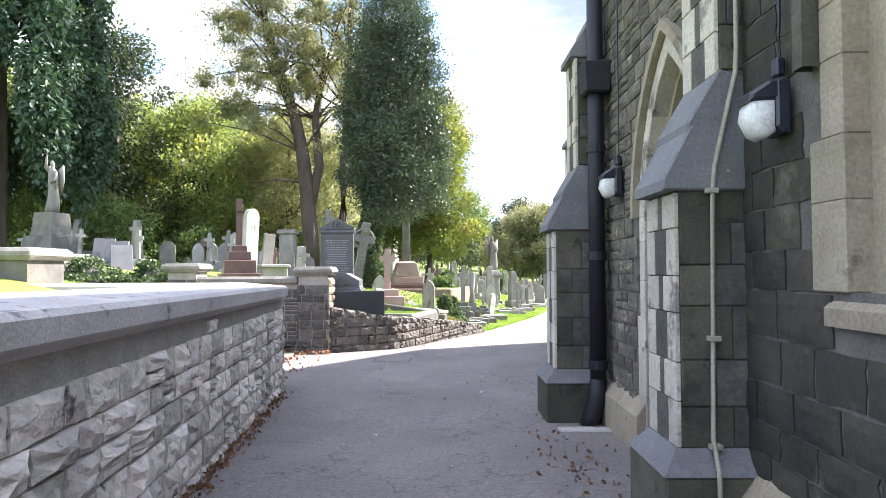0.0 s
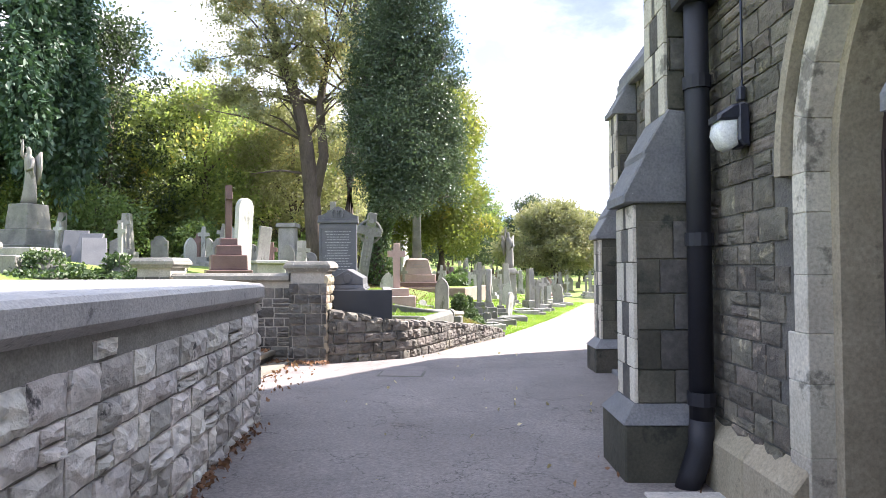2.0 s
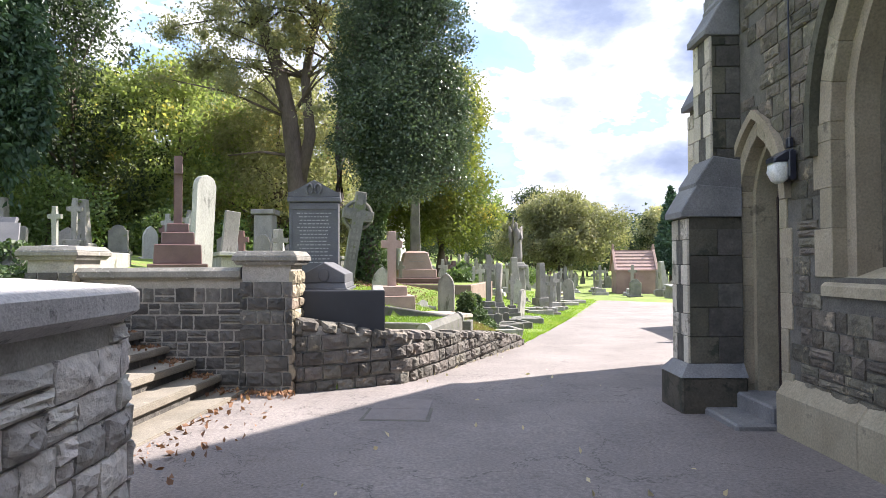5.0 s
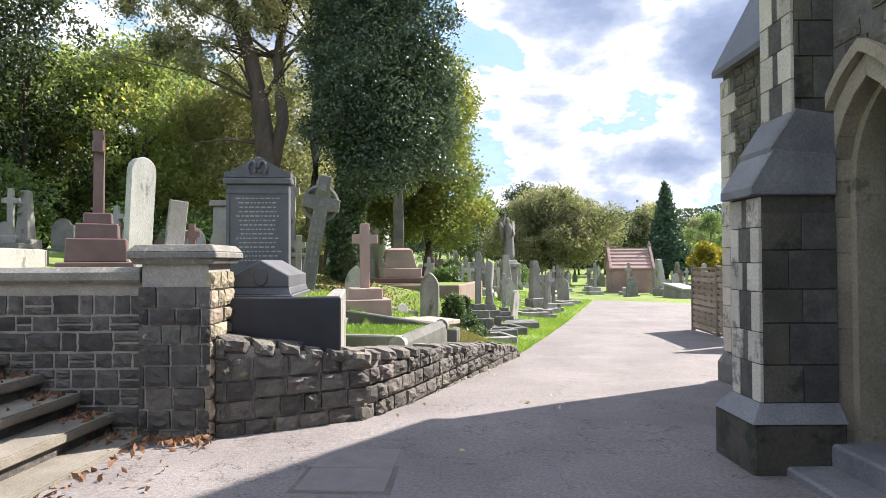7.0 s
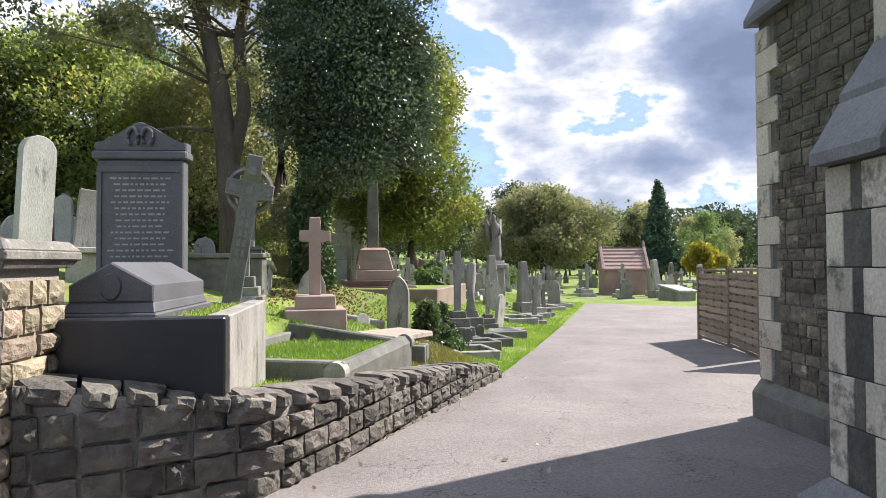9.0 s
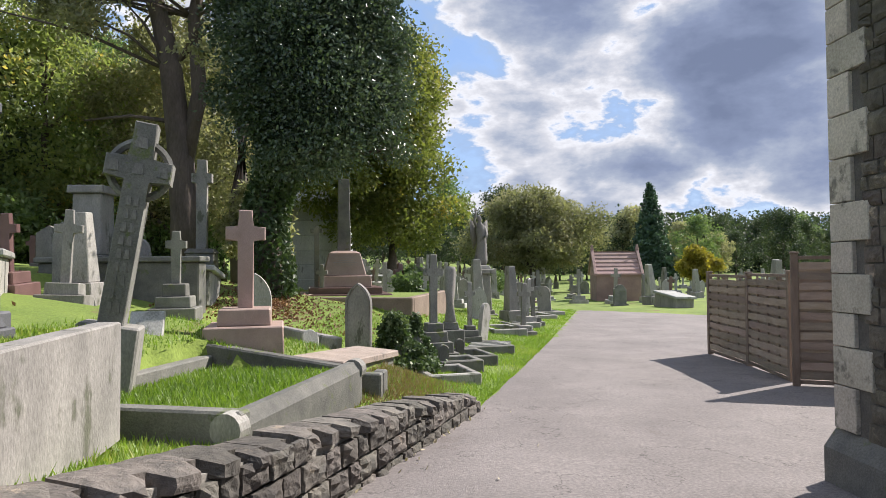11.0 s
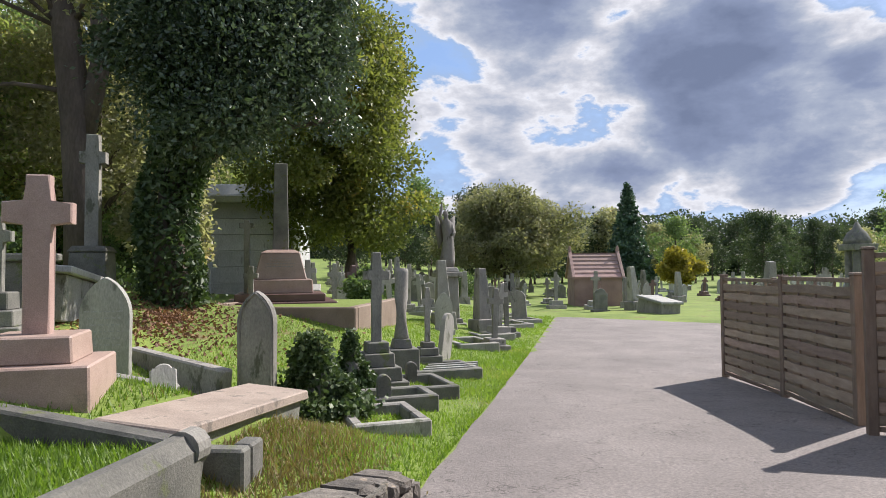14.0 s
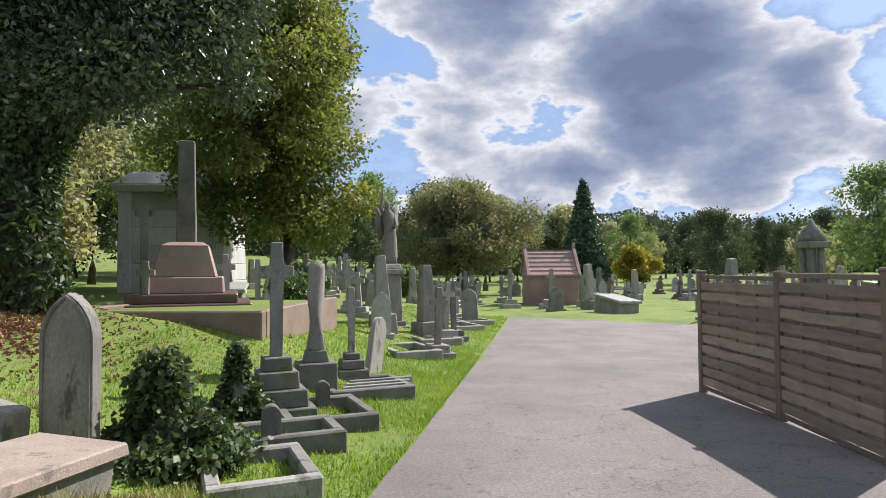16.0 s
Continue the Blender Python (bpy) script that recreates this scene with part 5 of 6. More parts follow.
for yy in (0.0, 2.55):
    part("rolled_end", tube(bmesh.new(), [(-0.07, yy - 0.07, 0.34), (-0.07, yy + 0.07, 0.34)], [0.115, 0.115], 14), GREYSTONE, ks)
fk = thing("kerb_stone", pose(-0.2, 18.12, 0.17, 0, -7.5, 166.5), "long dark kerb stone running up the bank", "grave kerb", "kerbed graves")
part("kerb", box(bmesh.new(), 0, 3.3, -0.08, 0.08, -0.4, 0.17, 1, 0.02), DARKSTONE, fk)
tf = thing("grave_turf", Matrix.Identity(4), "lush green turf filling the kerbed grave", "turf")
bm = bmesh.new()
mm = pose(-2.6, 15.93, 0, 0, 0, -13.2)
tv = [[bm.verts.new(mm @ Vector((0.12 + 1.7 * i / 8, 0.12 + 2.6 * j / 10, 0.3 + 0.02 * noise.noise((i, j, 0))))) for i in range(9)] for j in range(11)]
for j in range(10):
    for i in range(8):
        bm.faces.new((tv[j][i], tv[j][i + 1], tv[j + 1][i + 1], tv[j + 1][i]))
part("turf", bm, GRASS, tf, "", True)
# pinkish ledger in front of the pointed grey stone
lg = thing("grave_ledger", pose(-0.42, 19.45, 0.23, -4, 5, -14), "tan flat ledger stone lying on low kerbs", "grave ledger")
part("slab", box(bmesh.new(), -0.33, 0.33, -1.15, 1.15, 0.01, 0.1, 0.97, 0.012), LEDGER, lg)
part("kerb", box(bmesh.new(), -0.28, 0.28, -1.05, 1.05, -0.3, 0.0), DARKSTONE, lg)
headstone(at_land(-0.48, 21.15, -10, 0.06), 0.41, 1.36, 0.12, "pointed", GREYSTONE, "tall weathered grey pointed headstone with rope border", base=False, rope=True)
for m, l in ((pose(-2.1, 21.9, 0.44, 0, 6, -33), 1.6), (pose(-2.4, 20.6, 0.44, 0, 6, -20), 1.5)):
    k = thing("kerb_stone", m, "long grey kerb stone half sunk in the ground", "grave kerb", "kerbed graves")
    part("kerb", box(bmesh.new(), 0, l, -0.08, 0.08, -0.35, 0.08, 1, 0.02), GREYSTONE, k)
kerb_set(at_land(-0.45, 18.35, -10, 0.12), 0.5, 0.5, 0.2, DARKSTONE, "broken dark kerb in the bank", 0.14, "fr")

# row of graves along the verge
for x, y, w, d, top, mt, lab in ((0.6, 20.65, 0.85, 1.05, 0.17, GREYSTONE, "low weathered kerb round a grass grave"), (0.6, 21.9, 1.02, 0.75, 0.2, DARKSTONE, "low dark kerb round a grass grave"),
                              (0.95, 22.75, 1.02, 1.2, 0.18, DARKSTONE, "low dark kerb round a sunken grave"), (1.35, 24.5, 1.2, 1.1, 0.18, DARKSTONE, "low dark kerb with grass inside")):
    kerb_set(pose(x, y, land(x + w * 0.6, y + d * 0.5) - 0.02, 0, 0, 15), w, d, top, mt, lab, 0.12)
for k in range(3):
    st = thing("marble_strip", pose(1.5 + 0.05 * k, 24.75 + 0.25 * k, land(1.9, 25.0) + 0.1, 0, 0, 15), "narrow pale marble strip across a grave", "grave strip", "marble strips")
    part("strip", box(bmesh.new(), 0, 0.95, 0, 0.05, -0.2, 0.05, 1, 0.008), MARBLE, st)
cross_grave(at_land(0.74, 23.75, 14, 0.15), 1.35, 0.2, 0.13, ((0.42, 0.2), (0.33, 0.2), (0.24, 0.2), (0.17, 0.16)), GREYSTONE, "narrow grey stone cross on four steps", base_material=DARKSTONE)
o = thing("broken_column", at_land(1.13, 25.0, 10), "broken stone column on a dark square pedestal", "grave column")
part("pedestal", box(bmesh.new(), -0.27, 0.27, -0.27, 0.27, -0.15, 0.34, 0.97, 0.015), DARKSTONE, o)
part("plinth", box(bmesh.new(), -0.17, 0.17, -0.17, 0.17, 0.34, 0.5, 0.8, 0.012), DARKSTONE, o)
part("shaft", tube(bmesh.new(), [(0, 0, 0.46), (0, 0, 0.56), (0, 0, 1.2), (0.01, 0, 1.62), (0.02, 0, 1.7)], [0.14, 0.125, 0.118, 0.115, 0.1], 14), GREYSTONE, o, "", True)
cross_grave(at_land(1.62, 25.85, 10), 1.0, 0.13, 0.09, ((0.24, 0.17), (0.18, 0.14), (0.12, 0.1)), GREYSTONE, "small grey stone cross on dark steps", base_material=DARKSTONE)
headstone(at_land(1.95, 26.5, 60, 0.1, 0, 16), 0.42, 1.05, 0.1, "round", GREYSTONE, "leaning grey round-topped headstone", base=False)
headstone(at_land(0.88, 22.12, 14, 0.05), 0.17, 0.46, 0.12, "round", DARKSTONE, "short dark round-topped marker", "small markers", base=False)
headstone(at_land(1.27, 23.98, 14, 0.05), 0.16, 0.38, 0.12, "round", DARKSTONE, "short dark round-topped marker", "small markers", base=False)
for x, y, w, d in ((2.5, 28.6, 1.0, 1.6), (3.3, 31.4, 1.1, 1.8), (4.6, 35.3, 1.2, 1.8), (5.4, 37.5, 1.2, 1.8)):
    kerb_set(pose(x, y, land(x, y) - 0.08, 0, 0, 14), w, d, 0.2, GREYSTONE, "low weathered kerb round a grass grave", 0.14)

for x, y, hh, rz, ry, mt in ((-0.7, 32.4, 1.2, 10, 0, MARBLE), (0.3, 33.2, 1.5, -6, 4, GREYSTONE), (0.9, 31.2, 1.1, 8, -3, MARBLE), (1.5, 36.5, 1.4, 4, 0, GREYSTONE), (3.4, 29.3, 1.2, 12, 2, GREYSTONE), (4.3, 32.6, 1.3, 9, -2, DARKSTONE)):
    cross_grave(at_land(x, y, rz, 0.05, 0, ry), hh, 0.2, 0.12, ((0.32, 0.18), (0.22, 0.15)), mt, "weathered stone cross on two steps", "crosses by the terrace")

# tall angel on its pedestal, one plain mesh
ped = thing("statue_pedestal", pose(2.66, 34.2, -0.42, 0, 0, 12), "grey stone pedestal carrying a draped statue", "pedestal")
for q in ((-0.5, 0.5, 0, 0.18, 1.0), (-0.42, 0.42, 0.18, 0.32, 0.95), (-0.33, 0.33, 0.32, 1.62, 0.88), (-0.4, 0.4, 1.62, 1.78, 1.0), (-0.33, 0.33, 1.78, 1.92, 0.8)):
    part("block", box(bmesh.new(), q[0], q[1], q[0], q[1], q[2], q[3], q[4], 0.02), GREYSTONE, ped)


def draped_statue(m, h, label):
    bm = bmesh.new()
    prof = [(0.0, 0.25), (0.12, 0.24), (0.4, 0.19), (0.55, 0.17), (0.68, 0.19), (0.78, 0.17), (0.83, 0.08), (0.86, 0.07), (0.9, 0.085), (0.95, 0.08), (0.985, 0.03)]
    rings = []
    for z, r in prof:
        ring = []
        for k in range(14):
            a = 2 * math.pi * k / 14
            rr = r * h * 0.48 * (1 + (0.09 * math.sin(5 * a + z * 6) if z < 0.75 else 0))
            ring.append(bm.verts.new((rr * math.cos(a) * 1.1 + 0.03 * h * math.sin(z * 4), rr * math.sin(a) * 0.85, z * h)))
        rings.append(ring)
    for a, b in zip(rings, rings[1:]):
        for k in range(14):
            bm.faces.new((a[k], a[(k + 1) % 14], b[(k + 1) % 14], b[k]))
    bm.faces.new(rings[0][::-1]), bm.faces.new(rings[-1])
    tube(bm, [(-0.07 * h, 0, 0.76 * h), (-0.13 * h, -0.04 * h, 0.86 * h), (-0.1 * h, -0.05 * h, 1.0 * h), (-0.1 * h, -0.05 * h, 1.12 * h)], [0.035 * h, 0.03 * h, 0.025 * h, 0.01 * h], 7)
    tube(bm, [(0.08 * h, 0, 0.76 * h), (0.12 * h, -0.06 * h, 0.6 * h), (0.05 * h, -0.11 * h, 0.55 * h)], [0.035 * h, 0.03 * h, 0.025 * h], 7)
    for sx in (-1, 1):
        prism(bm, [(sx * 0.03 * h, 0.5 * h), (sx * 0.06 * h, 0.8 * h), (sx * 0.17 * h, 0.9 * h), (sx * 0.18 * h, 0.6 * h), (sx * 0.12 * h, 0.32 * h)], 0.06 * h, 0.1 * h, "y")
    o = part("statue", bm, GREYSTONE, None, "", True)
    o.matrix_basis = m
    tagged(o, label, "statue")


draped_statue(pose(2.66, 34.2, 1.5, 0, 0, 12), 1.85, "weathered stone statue in draped robes on a pedestal")
ped2 = thing("statue_pedestal", at_land(-12.6, 20.5, -15), "grey stepped pedestal carrying a statue", "pedestal")
for q in ((-0.9, 0.9, -0.2, 0.3, 1.0), (-0.6, 0.6, 0.3, 0.75, 0.9), (-0.42, 0.42, 0.75, 1.5, 0.85)):
    part("block", box(bmesh.new(), q[0], q[1], q[0], q[1], q[2], q[3], q[4], 0.02), DARKSTONE, ped2)
draped_statue(at_land(-12.6, 20.5, -15) @ Matrix.Translation((0, 0, 1.53)), 1.7, "pale stone statue in draped robes on a stepped pedestal")

# red granite memorial on its terrace
te = thing("grave_terrace", pose(0.3, 25.75, 0, 0, 0, -12), "brown stone terrace wall round a family plot", "grave terrace")
for q in ((-3.4, 0.0, 0.0, 0.2), (-0.2, 0.0, 0.205, 4.8), (-3.4, -3.2, 0.205, 4.8)):
    part("kerb", box(bmesh.new(), *q, -0.3, 0.74, 1, 0.02), TERRACE, te)
part("paving", box(bmesh.new(), -3.19, -0.21, 0.21, 4.7, 0.2, 0.68), GRASS, te, "rough turf inside the terrace")
ob = thing("obelisk_memorial", pose(-1.72, 29.6, 0.5, 0, 0, 10), "polished red granite memorial with tapering die and carved shaft", "memorial")
for q in ((1.25, 0.0, 0.22, 1), (1.0, 0.22, 0.4, 1), (0.74, 0.4, 0.72, 0.97), (0.6, 0.72, 1.34, 0.74), (0.46, 1.34, 1.42, 0.7)):
    part("block", box(bmesh.new(), -q[0], q[0], -q[0], q[0], q[1] - 0.003, q[2], q[3], 0.02), PINK if q[1] > 0.3 else REDGRANITE, ob)
part("shaft", box(bmesh.new(), -0.19, 0.19, -0.16, 0.16, 1.4, 3.5, 0.8, 0.015), DARKSTONE, ob, "dark carved tapering shaft")
bars(ob, 0.9, 0.85, 1.25, -0.53, 6)
# pale tomb house behind
mz = thing("mausoleum", pose(-5.3, 44.5, -0.3, 0, 0, -4) @ Matrix.Diagonal((1.42, 1.42, 1.42, 1)), "grey weathered ashlar mausoleum with a moulded cornice", "mausoleum")
part("base", box(bmesh.new(), -1.65, 1.65, -1.65, 1.65, -0.4, 0.35, 1, 0.03), PALEASHLAR, mz)
for k in range(6):
    z = 0.35 + 0.5 * k
    part("course", box(bmesh.new(), -1.42 + 0.02 * k, 1.42 - 0.02 * k, -1.42 + 0.02 * k, 1.42 - 0.02 * k, z + 0.004, z + 0.496, 0.99, 0.012), PALEASHLAR, mz)
for sx in (-1, 1):
    part("pilaster", box(bmesh.new(), sx * 1.28 - 0.17, sx * 1.28 + 0.17, -1.5, -1.2, 0.35, 3.35, 0.92, 0.015), PALEASHLAR, mz)
part("cornice", box(bmesh.new(), -1.55, 1.55, -1.55, 1.55, 3.35, 3.55, 1.06, 0.02), PALEASHLAR, mz)
part("roof_slab", box(bmesh.new(), -1.62, 1.62, -1.62, 1.62, 3.55, 3.95, 0.75, 0.03), PALEASHLAR, mz)
# red-brown stone tomb house at the far bend
th = thing("tomb_house", pose(12.8, 51.2, -0.8, 0, 0, -8), "red-brown sandstone tomb house with a slabbed roof", "mausoleum")
part("wall", box(bmesh.new(), -1.35, 1.35, -1.5, 1.5, 0, 1.75, 1, 0.02), HOUSESTONE, th)
for k in range(6):
    z0, z1 = 1.7 + 0.24 * k, 1.7 + 0.24 * (k + 1)
    y0 = 1.6 - 0.27 * k
    part("roof_slab", prism(bmesh.new(), [(-y0, z0), (-y0, z0 + 0.1), (-y0 + 0.3, z1 + 0.06), (y0 - 0.3, z1 + 0.06), (y0, z0 + 0.1), (y0, z0)], -1.38, 1.38, "x", 0.012), HOUSESTONE, th)
for sx in (-1, 1):
    part("gable_coping", prism(bmesh.new(), [(-1.7, 1.65), (-1.7, 1.8), (0, 3.35), (1.7, 1.8), (1.7, 1.65), (0, 3.1)], sx * 1.4 - 0.09, sx * 1.4 + 0.09, "x", 0.015), HOUSESTONE, th)
    part("finial", box(bmesh.new(), sx * 1.4 - 0.1, sx * 1.4 + 0.1, -0.1, 0.1, 3.3, 3.62, 0.5, 0.02), HOUSESTONE, th)
part("buttress", box(bmesh.new(), -0.12, 0.12, -1.75, -1.5, 0, 1.5, 0.8, 0.02), HOUSESTONE, th)
# small domed stone canopy far on the right
cp = thing("domed_canopy", pose(30.0, 52.0, -0.7), "dark stone memorial canopy with a small dome", "memorial")
for k in range(4):
    part("column", tube(bmesh.new(), [(0.5 * math.cos(math.pi / 4 + k * math.pi / 2), 0.5 * math.sin(math.pi / 4 + k * math.pi / 2), z) for z in (0, 3.2)], [0.24, 0.2], 10), DARKSTONE, cp)
part("entablature", box(bmesh.new(), -0.75, 0.75, -0.75, 0.75, 3.2, 3.6, 1.08, 0.03), DARKSTONE, cp)
part("dome", tube(bmesh.new(), [(0, 0, 3.6), (0, 0, 3.9), (0, 0, 4.3), (0, 0, 4.6), (0, 0, 5.0)], [0.8, 0.76, 0.55, 0.25, 0.08], 14), DARKSTONE, cp, "", True)

# the graves up the bank
cross_grave(pose(-5.3, 16.55, 1.08, 0, 0, 114), 1.22, 0.2, 0.17, ((0.5, 0.36), (0.4, 0.34), (0.28, 0.22), (0.19, 0.16)), REDGRANITE, "dark red granite cross on high steps", arm_at=0.8)
headstone(at_land(-5.6, 18.35, 58, 0.1, 0, 3), 0.46, 2.05, 0.16, "round", MARBLE, "tall narrow pale round-topped headstone")
headstone(at_land(-5.4, 19.3, 40, 0.1, 0, 6), 0.34, 1.4, 0.1, "plain", GREYSTONE, "leaning thin grey headstone")
headstone(at_land(-7.2, 22.0, 10, 0.1), 0.3, 1.35, 0.12, "round", MARBLE, "narrow white round-topped headstone")
headstone(at_land(-5.3, 21.8, 0, 0.1), 0.45, 1.1, 0.14, "shoulder", GREYSTONE, "grey shouldered headstone on the bank")
cross_grave(at_land(-3.45, 21.55, 10), 0.85, 0.16, 0.12, ((0.36, 0.2), (0.27, 0.18), (0.18, 0.2)), DARKSTONE, "dark mossy cross on stepped blocks")
bw = thing("bank_wall", pose(-6.2, 22.5, 0, 0, 0, -6), "dark mossy stone retaining wall across the bank", "wall")
part("wall_body", box(bmesh.new(), 0, 2.9, 0, 0.3, 0.4, 1.55, 1, 0.02), DARKSTONE, bw)
part("coping", box(bmesh.new(), -0.05, 2.95, -0.06, 0.36, 1.55, 1.65, 1, 0.02), DARKSTONE, bw)
pm = thing("pillar_memorial", pose(-5.7, 23.4, 1.1), "grey pillar memorial with moulded cap on mossy steps", "memorial")
for q in ((0.5, 0, 0.3), (0.38, 0.3, 0.6), (0.27, 0.6, 1.75), (0.34, 1.75, 1.9)):
    part("block", box(bmesh.new(), -q[0], q[0], -q[0], q[0], q[1], q[2], 0.97, 0.02), DARKSTONE if q[1] < 0.5 else GREYSTONE, pm)
cross_grave(at_land(-2.45, 29.3, 5), 1.9, 0.17, 0.11, ((0.25, 0.2),), GREYSTONE, "tall thin grey stone cross on a base", arm_at=0.93)
cross_grave(at_land(-2.2, 28.6, 5), 0.85, 0.16, 0.1, ((0.2, 0.15),), GREYSTONE, "small grey stone cross")
cross_grave(at_land(-3.35, 27.6, -8, 0.03, 0, 9), 0.95, 0.2, 0.11, ((0.3, 0.2),), MARBLE, "leaning white marble cross on a base")

for x, y, rx, rz in ((-8.5, 15.9, -28, 20), (-8.15, 15.7, -34, 8), (-7.8, 15.5, -40, 30)):
    headstone(at_land(x, y, rz, 0.06, rx), 0.5, 0.85, 0.08, "plain", GREYSLATE, "leaning dark slate slab propped among others", "leaning slabs", base=False)
fp = thing("finial_memorial", pose(-4.85, 26.9, 0.9, 0, 0, 8), "mossy weathered cross shaft on a dark pedestal", "memorial")
part("pedestal", box(bmesh.new(), -0.36, 0.36, -0.36, 0.36, -0.1, 0.9, 0.9, 0.02), DARKSTONE, fp)
part("cap", box(bmesh.new(), -0.36, 0.36, -0.36, 0.36, 0.9, 1.02, 0.8, 0.02), DARKSTONE, fp)
part("shaft", cross_bm(3.2, 0.24, 0.22, 0.2, 2.75, 1.0), GREYSTONE, fp, "grey-green carved shaft")
for x, y, rz in ((-8.6, 12.6, 12), (-9.9, 15.2, -6), (-7.4, 15.6, 8), (-11.2, 17.6, 5)):
    kerb_set(pose(x, y, land(x, y) - 0.05, 0, 0, rz), 1.0, 1.9, 0.22, GREYSTONE, "grey kerb surround on the upper bank", 0.14)

# ---- many more graves: a few kinds, repeated over the slope and the far field ----


GRP = "rows of graves"
kinds = [
    headstone(at_land(-8.2, 24.0, 10), 0.5, 0.95, 0.12, "round", GREYSTONE, "grey round-topped headstone on a low base", GRP),
    headstone(at_land(-9.4, 26.0, -8), 0.5, 1.05, 0.12, "pointed", MARBLE, "pale pointed marble headstone on a base", GRP),
    headstone(at_land(-10.8, 25.0, 6), 0.6, 0.85, 0.12, "shoulder", DARKSTONE, "dark shouldered headstone on a low base", GRP),
    headstone(at_land(-7.4, 25.0, 4), 0.55, 0.8, 0.14, "ogee", GREYSTONE, "grey ogee-topped headstone standing in grass", GRP),
    cross_grave(at_land(-8.8, 24.0, -4), 1.05, 0.2, 0.12, ((0.35, 0.18), (0.24, 0.16)), MARBLE, "pale stone cross on steps", GRP),
    cross_grave(at_land(-11.6, 24.0, 9), 1.25, 0.22, 0.13, ((0.38, 0.2), (0.26, 0.2)), GREYSTONE, "grey stone cross on steps", GRP),
    cross_grave(at_land(-10.0, 26.5, 0), 1.0, 0.2, 0.14, ((0.35, 0.2), (0.25, 0.2)), REDGRANITE, "red granite cross on steps", GRP),
]
ob2 = thing("obelisk_grave", at_land(-12.5, 26.0), "grey stone obelisk on a square base", "grave obelisk", GRP)
part("base", box(bmesh.new(), -0.33, 0.33, -0.33, 0.33, -0.1, 0.45, 0.9, 0.02), GREYSTONE, ob2)
part("shaft", box(bmesh.new(), -0.2, 0.2, -0.2, 0.2, 0.45, 1.9, 0.6, 0.015), GREYSTONE, ob2)
kinds.append(ob2)
ch = thing("chest_tomb", at_land(-14.0, 22.5, 8), "low grey chest tomb with a flat lid", "chest tomb", GRP)
part("chest", box(bmesh.new(), -0.45, 0.45, -0.9, 0.9, -0.1, 0.55, 0.97, 0.02), GREYSTONE, ch)
part("lid", box(bmesh.new(), -0.52, 0.52, -0.98, 0.98, 0.55, 0.66, 0.98, 0.02), MARBLE, ch)
kinds.append(ch)
pick = random.Random(21)


def scatter(n, xr, yr, ok, weights, size=(0.8, 1.2), gap=0.9):
    done, tries = [], 0
    while len(done) < n and tries < n * 40:
        tries += 1
        x, y = pick.uniform(*xr), pick.uniform(*yr)
        if not ok(x, y) or any((x - a) ** 2 + (y - b) ** 2 < gap * gap for a, b in done):
            continue
        done.append((x, y))
        src = pick.choices(kinds, weights)[0]
        o = copy_thing(src, at_land(x, y, pick.gauss(8, 14), 0.06, pick.gauss(0, 3), pick.gauss(0, 3)))
        o.scale = (pick.uniform(*size),) * 3


even = (3, 3, 2, 2, 3, 2, 1, 1, 1)
scatter(34, (-19, -6.2), (19, 36), lambda x, y: x < -6.3 and x + y > 6 and (x + 5.9) ** 2 + (y - 28.9) ** 2 > 3 and (x + 12.6) ** 2 + (y - 20.5) ** 2 > 2, even, (0.65, 0.95))
scatter(16, (-5.5, -2.6), (19.5, 24), lambda x, y: x < -3.9 and y > 23 or x < -4.2 and y < 21.5, even, (0.7, 1.0))
scatter(26, (-3, 6.4), (30.5, 46), lambda x, y: verge(y) - x > 0.9 and not (-8.4 < x < -2.6 and 41.5 < y < 47.5) and not (-2.9 < x < 0.9 and y < 31.5) and (x - 2.66) ** 2 + (y - 34.2) ** 2 > 1.2, (2, 2, 2, 2, 4, 4, 1, 3, 2))
scatter(70, (-4, 9), (46, 78), lambda x, y: verge(y) - x > -40, (3, 3, 3, 2, 4, 4, 1, 3, 1), (0.85, 1.25), 1.0)
scatter(165, (9, 46), (36, 76), lambda x, y: y > far_edge(x) + 1.0 and ((x - 12.8) ** 2 + (y - 51.2) ** 2 > 7) and (x - 30.0) ** 2 + (y - 52) ** 2 > 3, (3, 4, 3, 2, 4, 4, 1, 3, 2), (0.85, 1.3), 1.0)

# ---- plants ----
nrg = np.random.default_rng(5)


def leaf_mesh(name, pts, size, material, droop=0.0, out=None, aspect=0.55):
    """One folded diamond for each point, turned at random or outwards."""
    n = len(pts)
    d = nrg.normal(size=(n, 3))
    if out is not None:
        d += out * 1.2
    d[:, 2] -= droop
    d /= np.linalg.norm(d, axis=1)[:, None]
    r = nrg.normal(size=(n, 3))
    s = np.cross(d, r)
    s /= np.linalg.norm(s, axis=1)[:, None] + 1e-9
    nn = np.cross(d, s)
    ln = (size * nrg.uniform(0.6, 1.35, n))[:, None]
    v = np.empty((n, 4, 3))
    v[:, 0], v[:, 2] = pts - d * ln * 0.5, pts + d * ln * 0.5
    v[:, 1] = pts + s * ln * aspect * 0.5 + nn * ln * 0.12
    v[:, 3] = pts - s * ln * aspect * 0.5 + nn * ln * 0.12
    me = bpy.data.meshes.new(name)
    me.vertices.add(n * 4)
    me.vertices.foreach_set("co", v.reshape(-1))
    idx = (np.arange(n)[:, None] * 4 + np.array([0, 1, 2, 0, 2, 3])[None]).reshape(-1)
    me.loops.add(n * 6)
    me.loops.foreach_set("vertex_index", idx)
    me.polygons.add(n * 2)
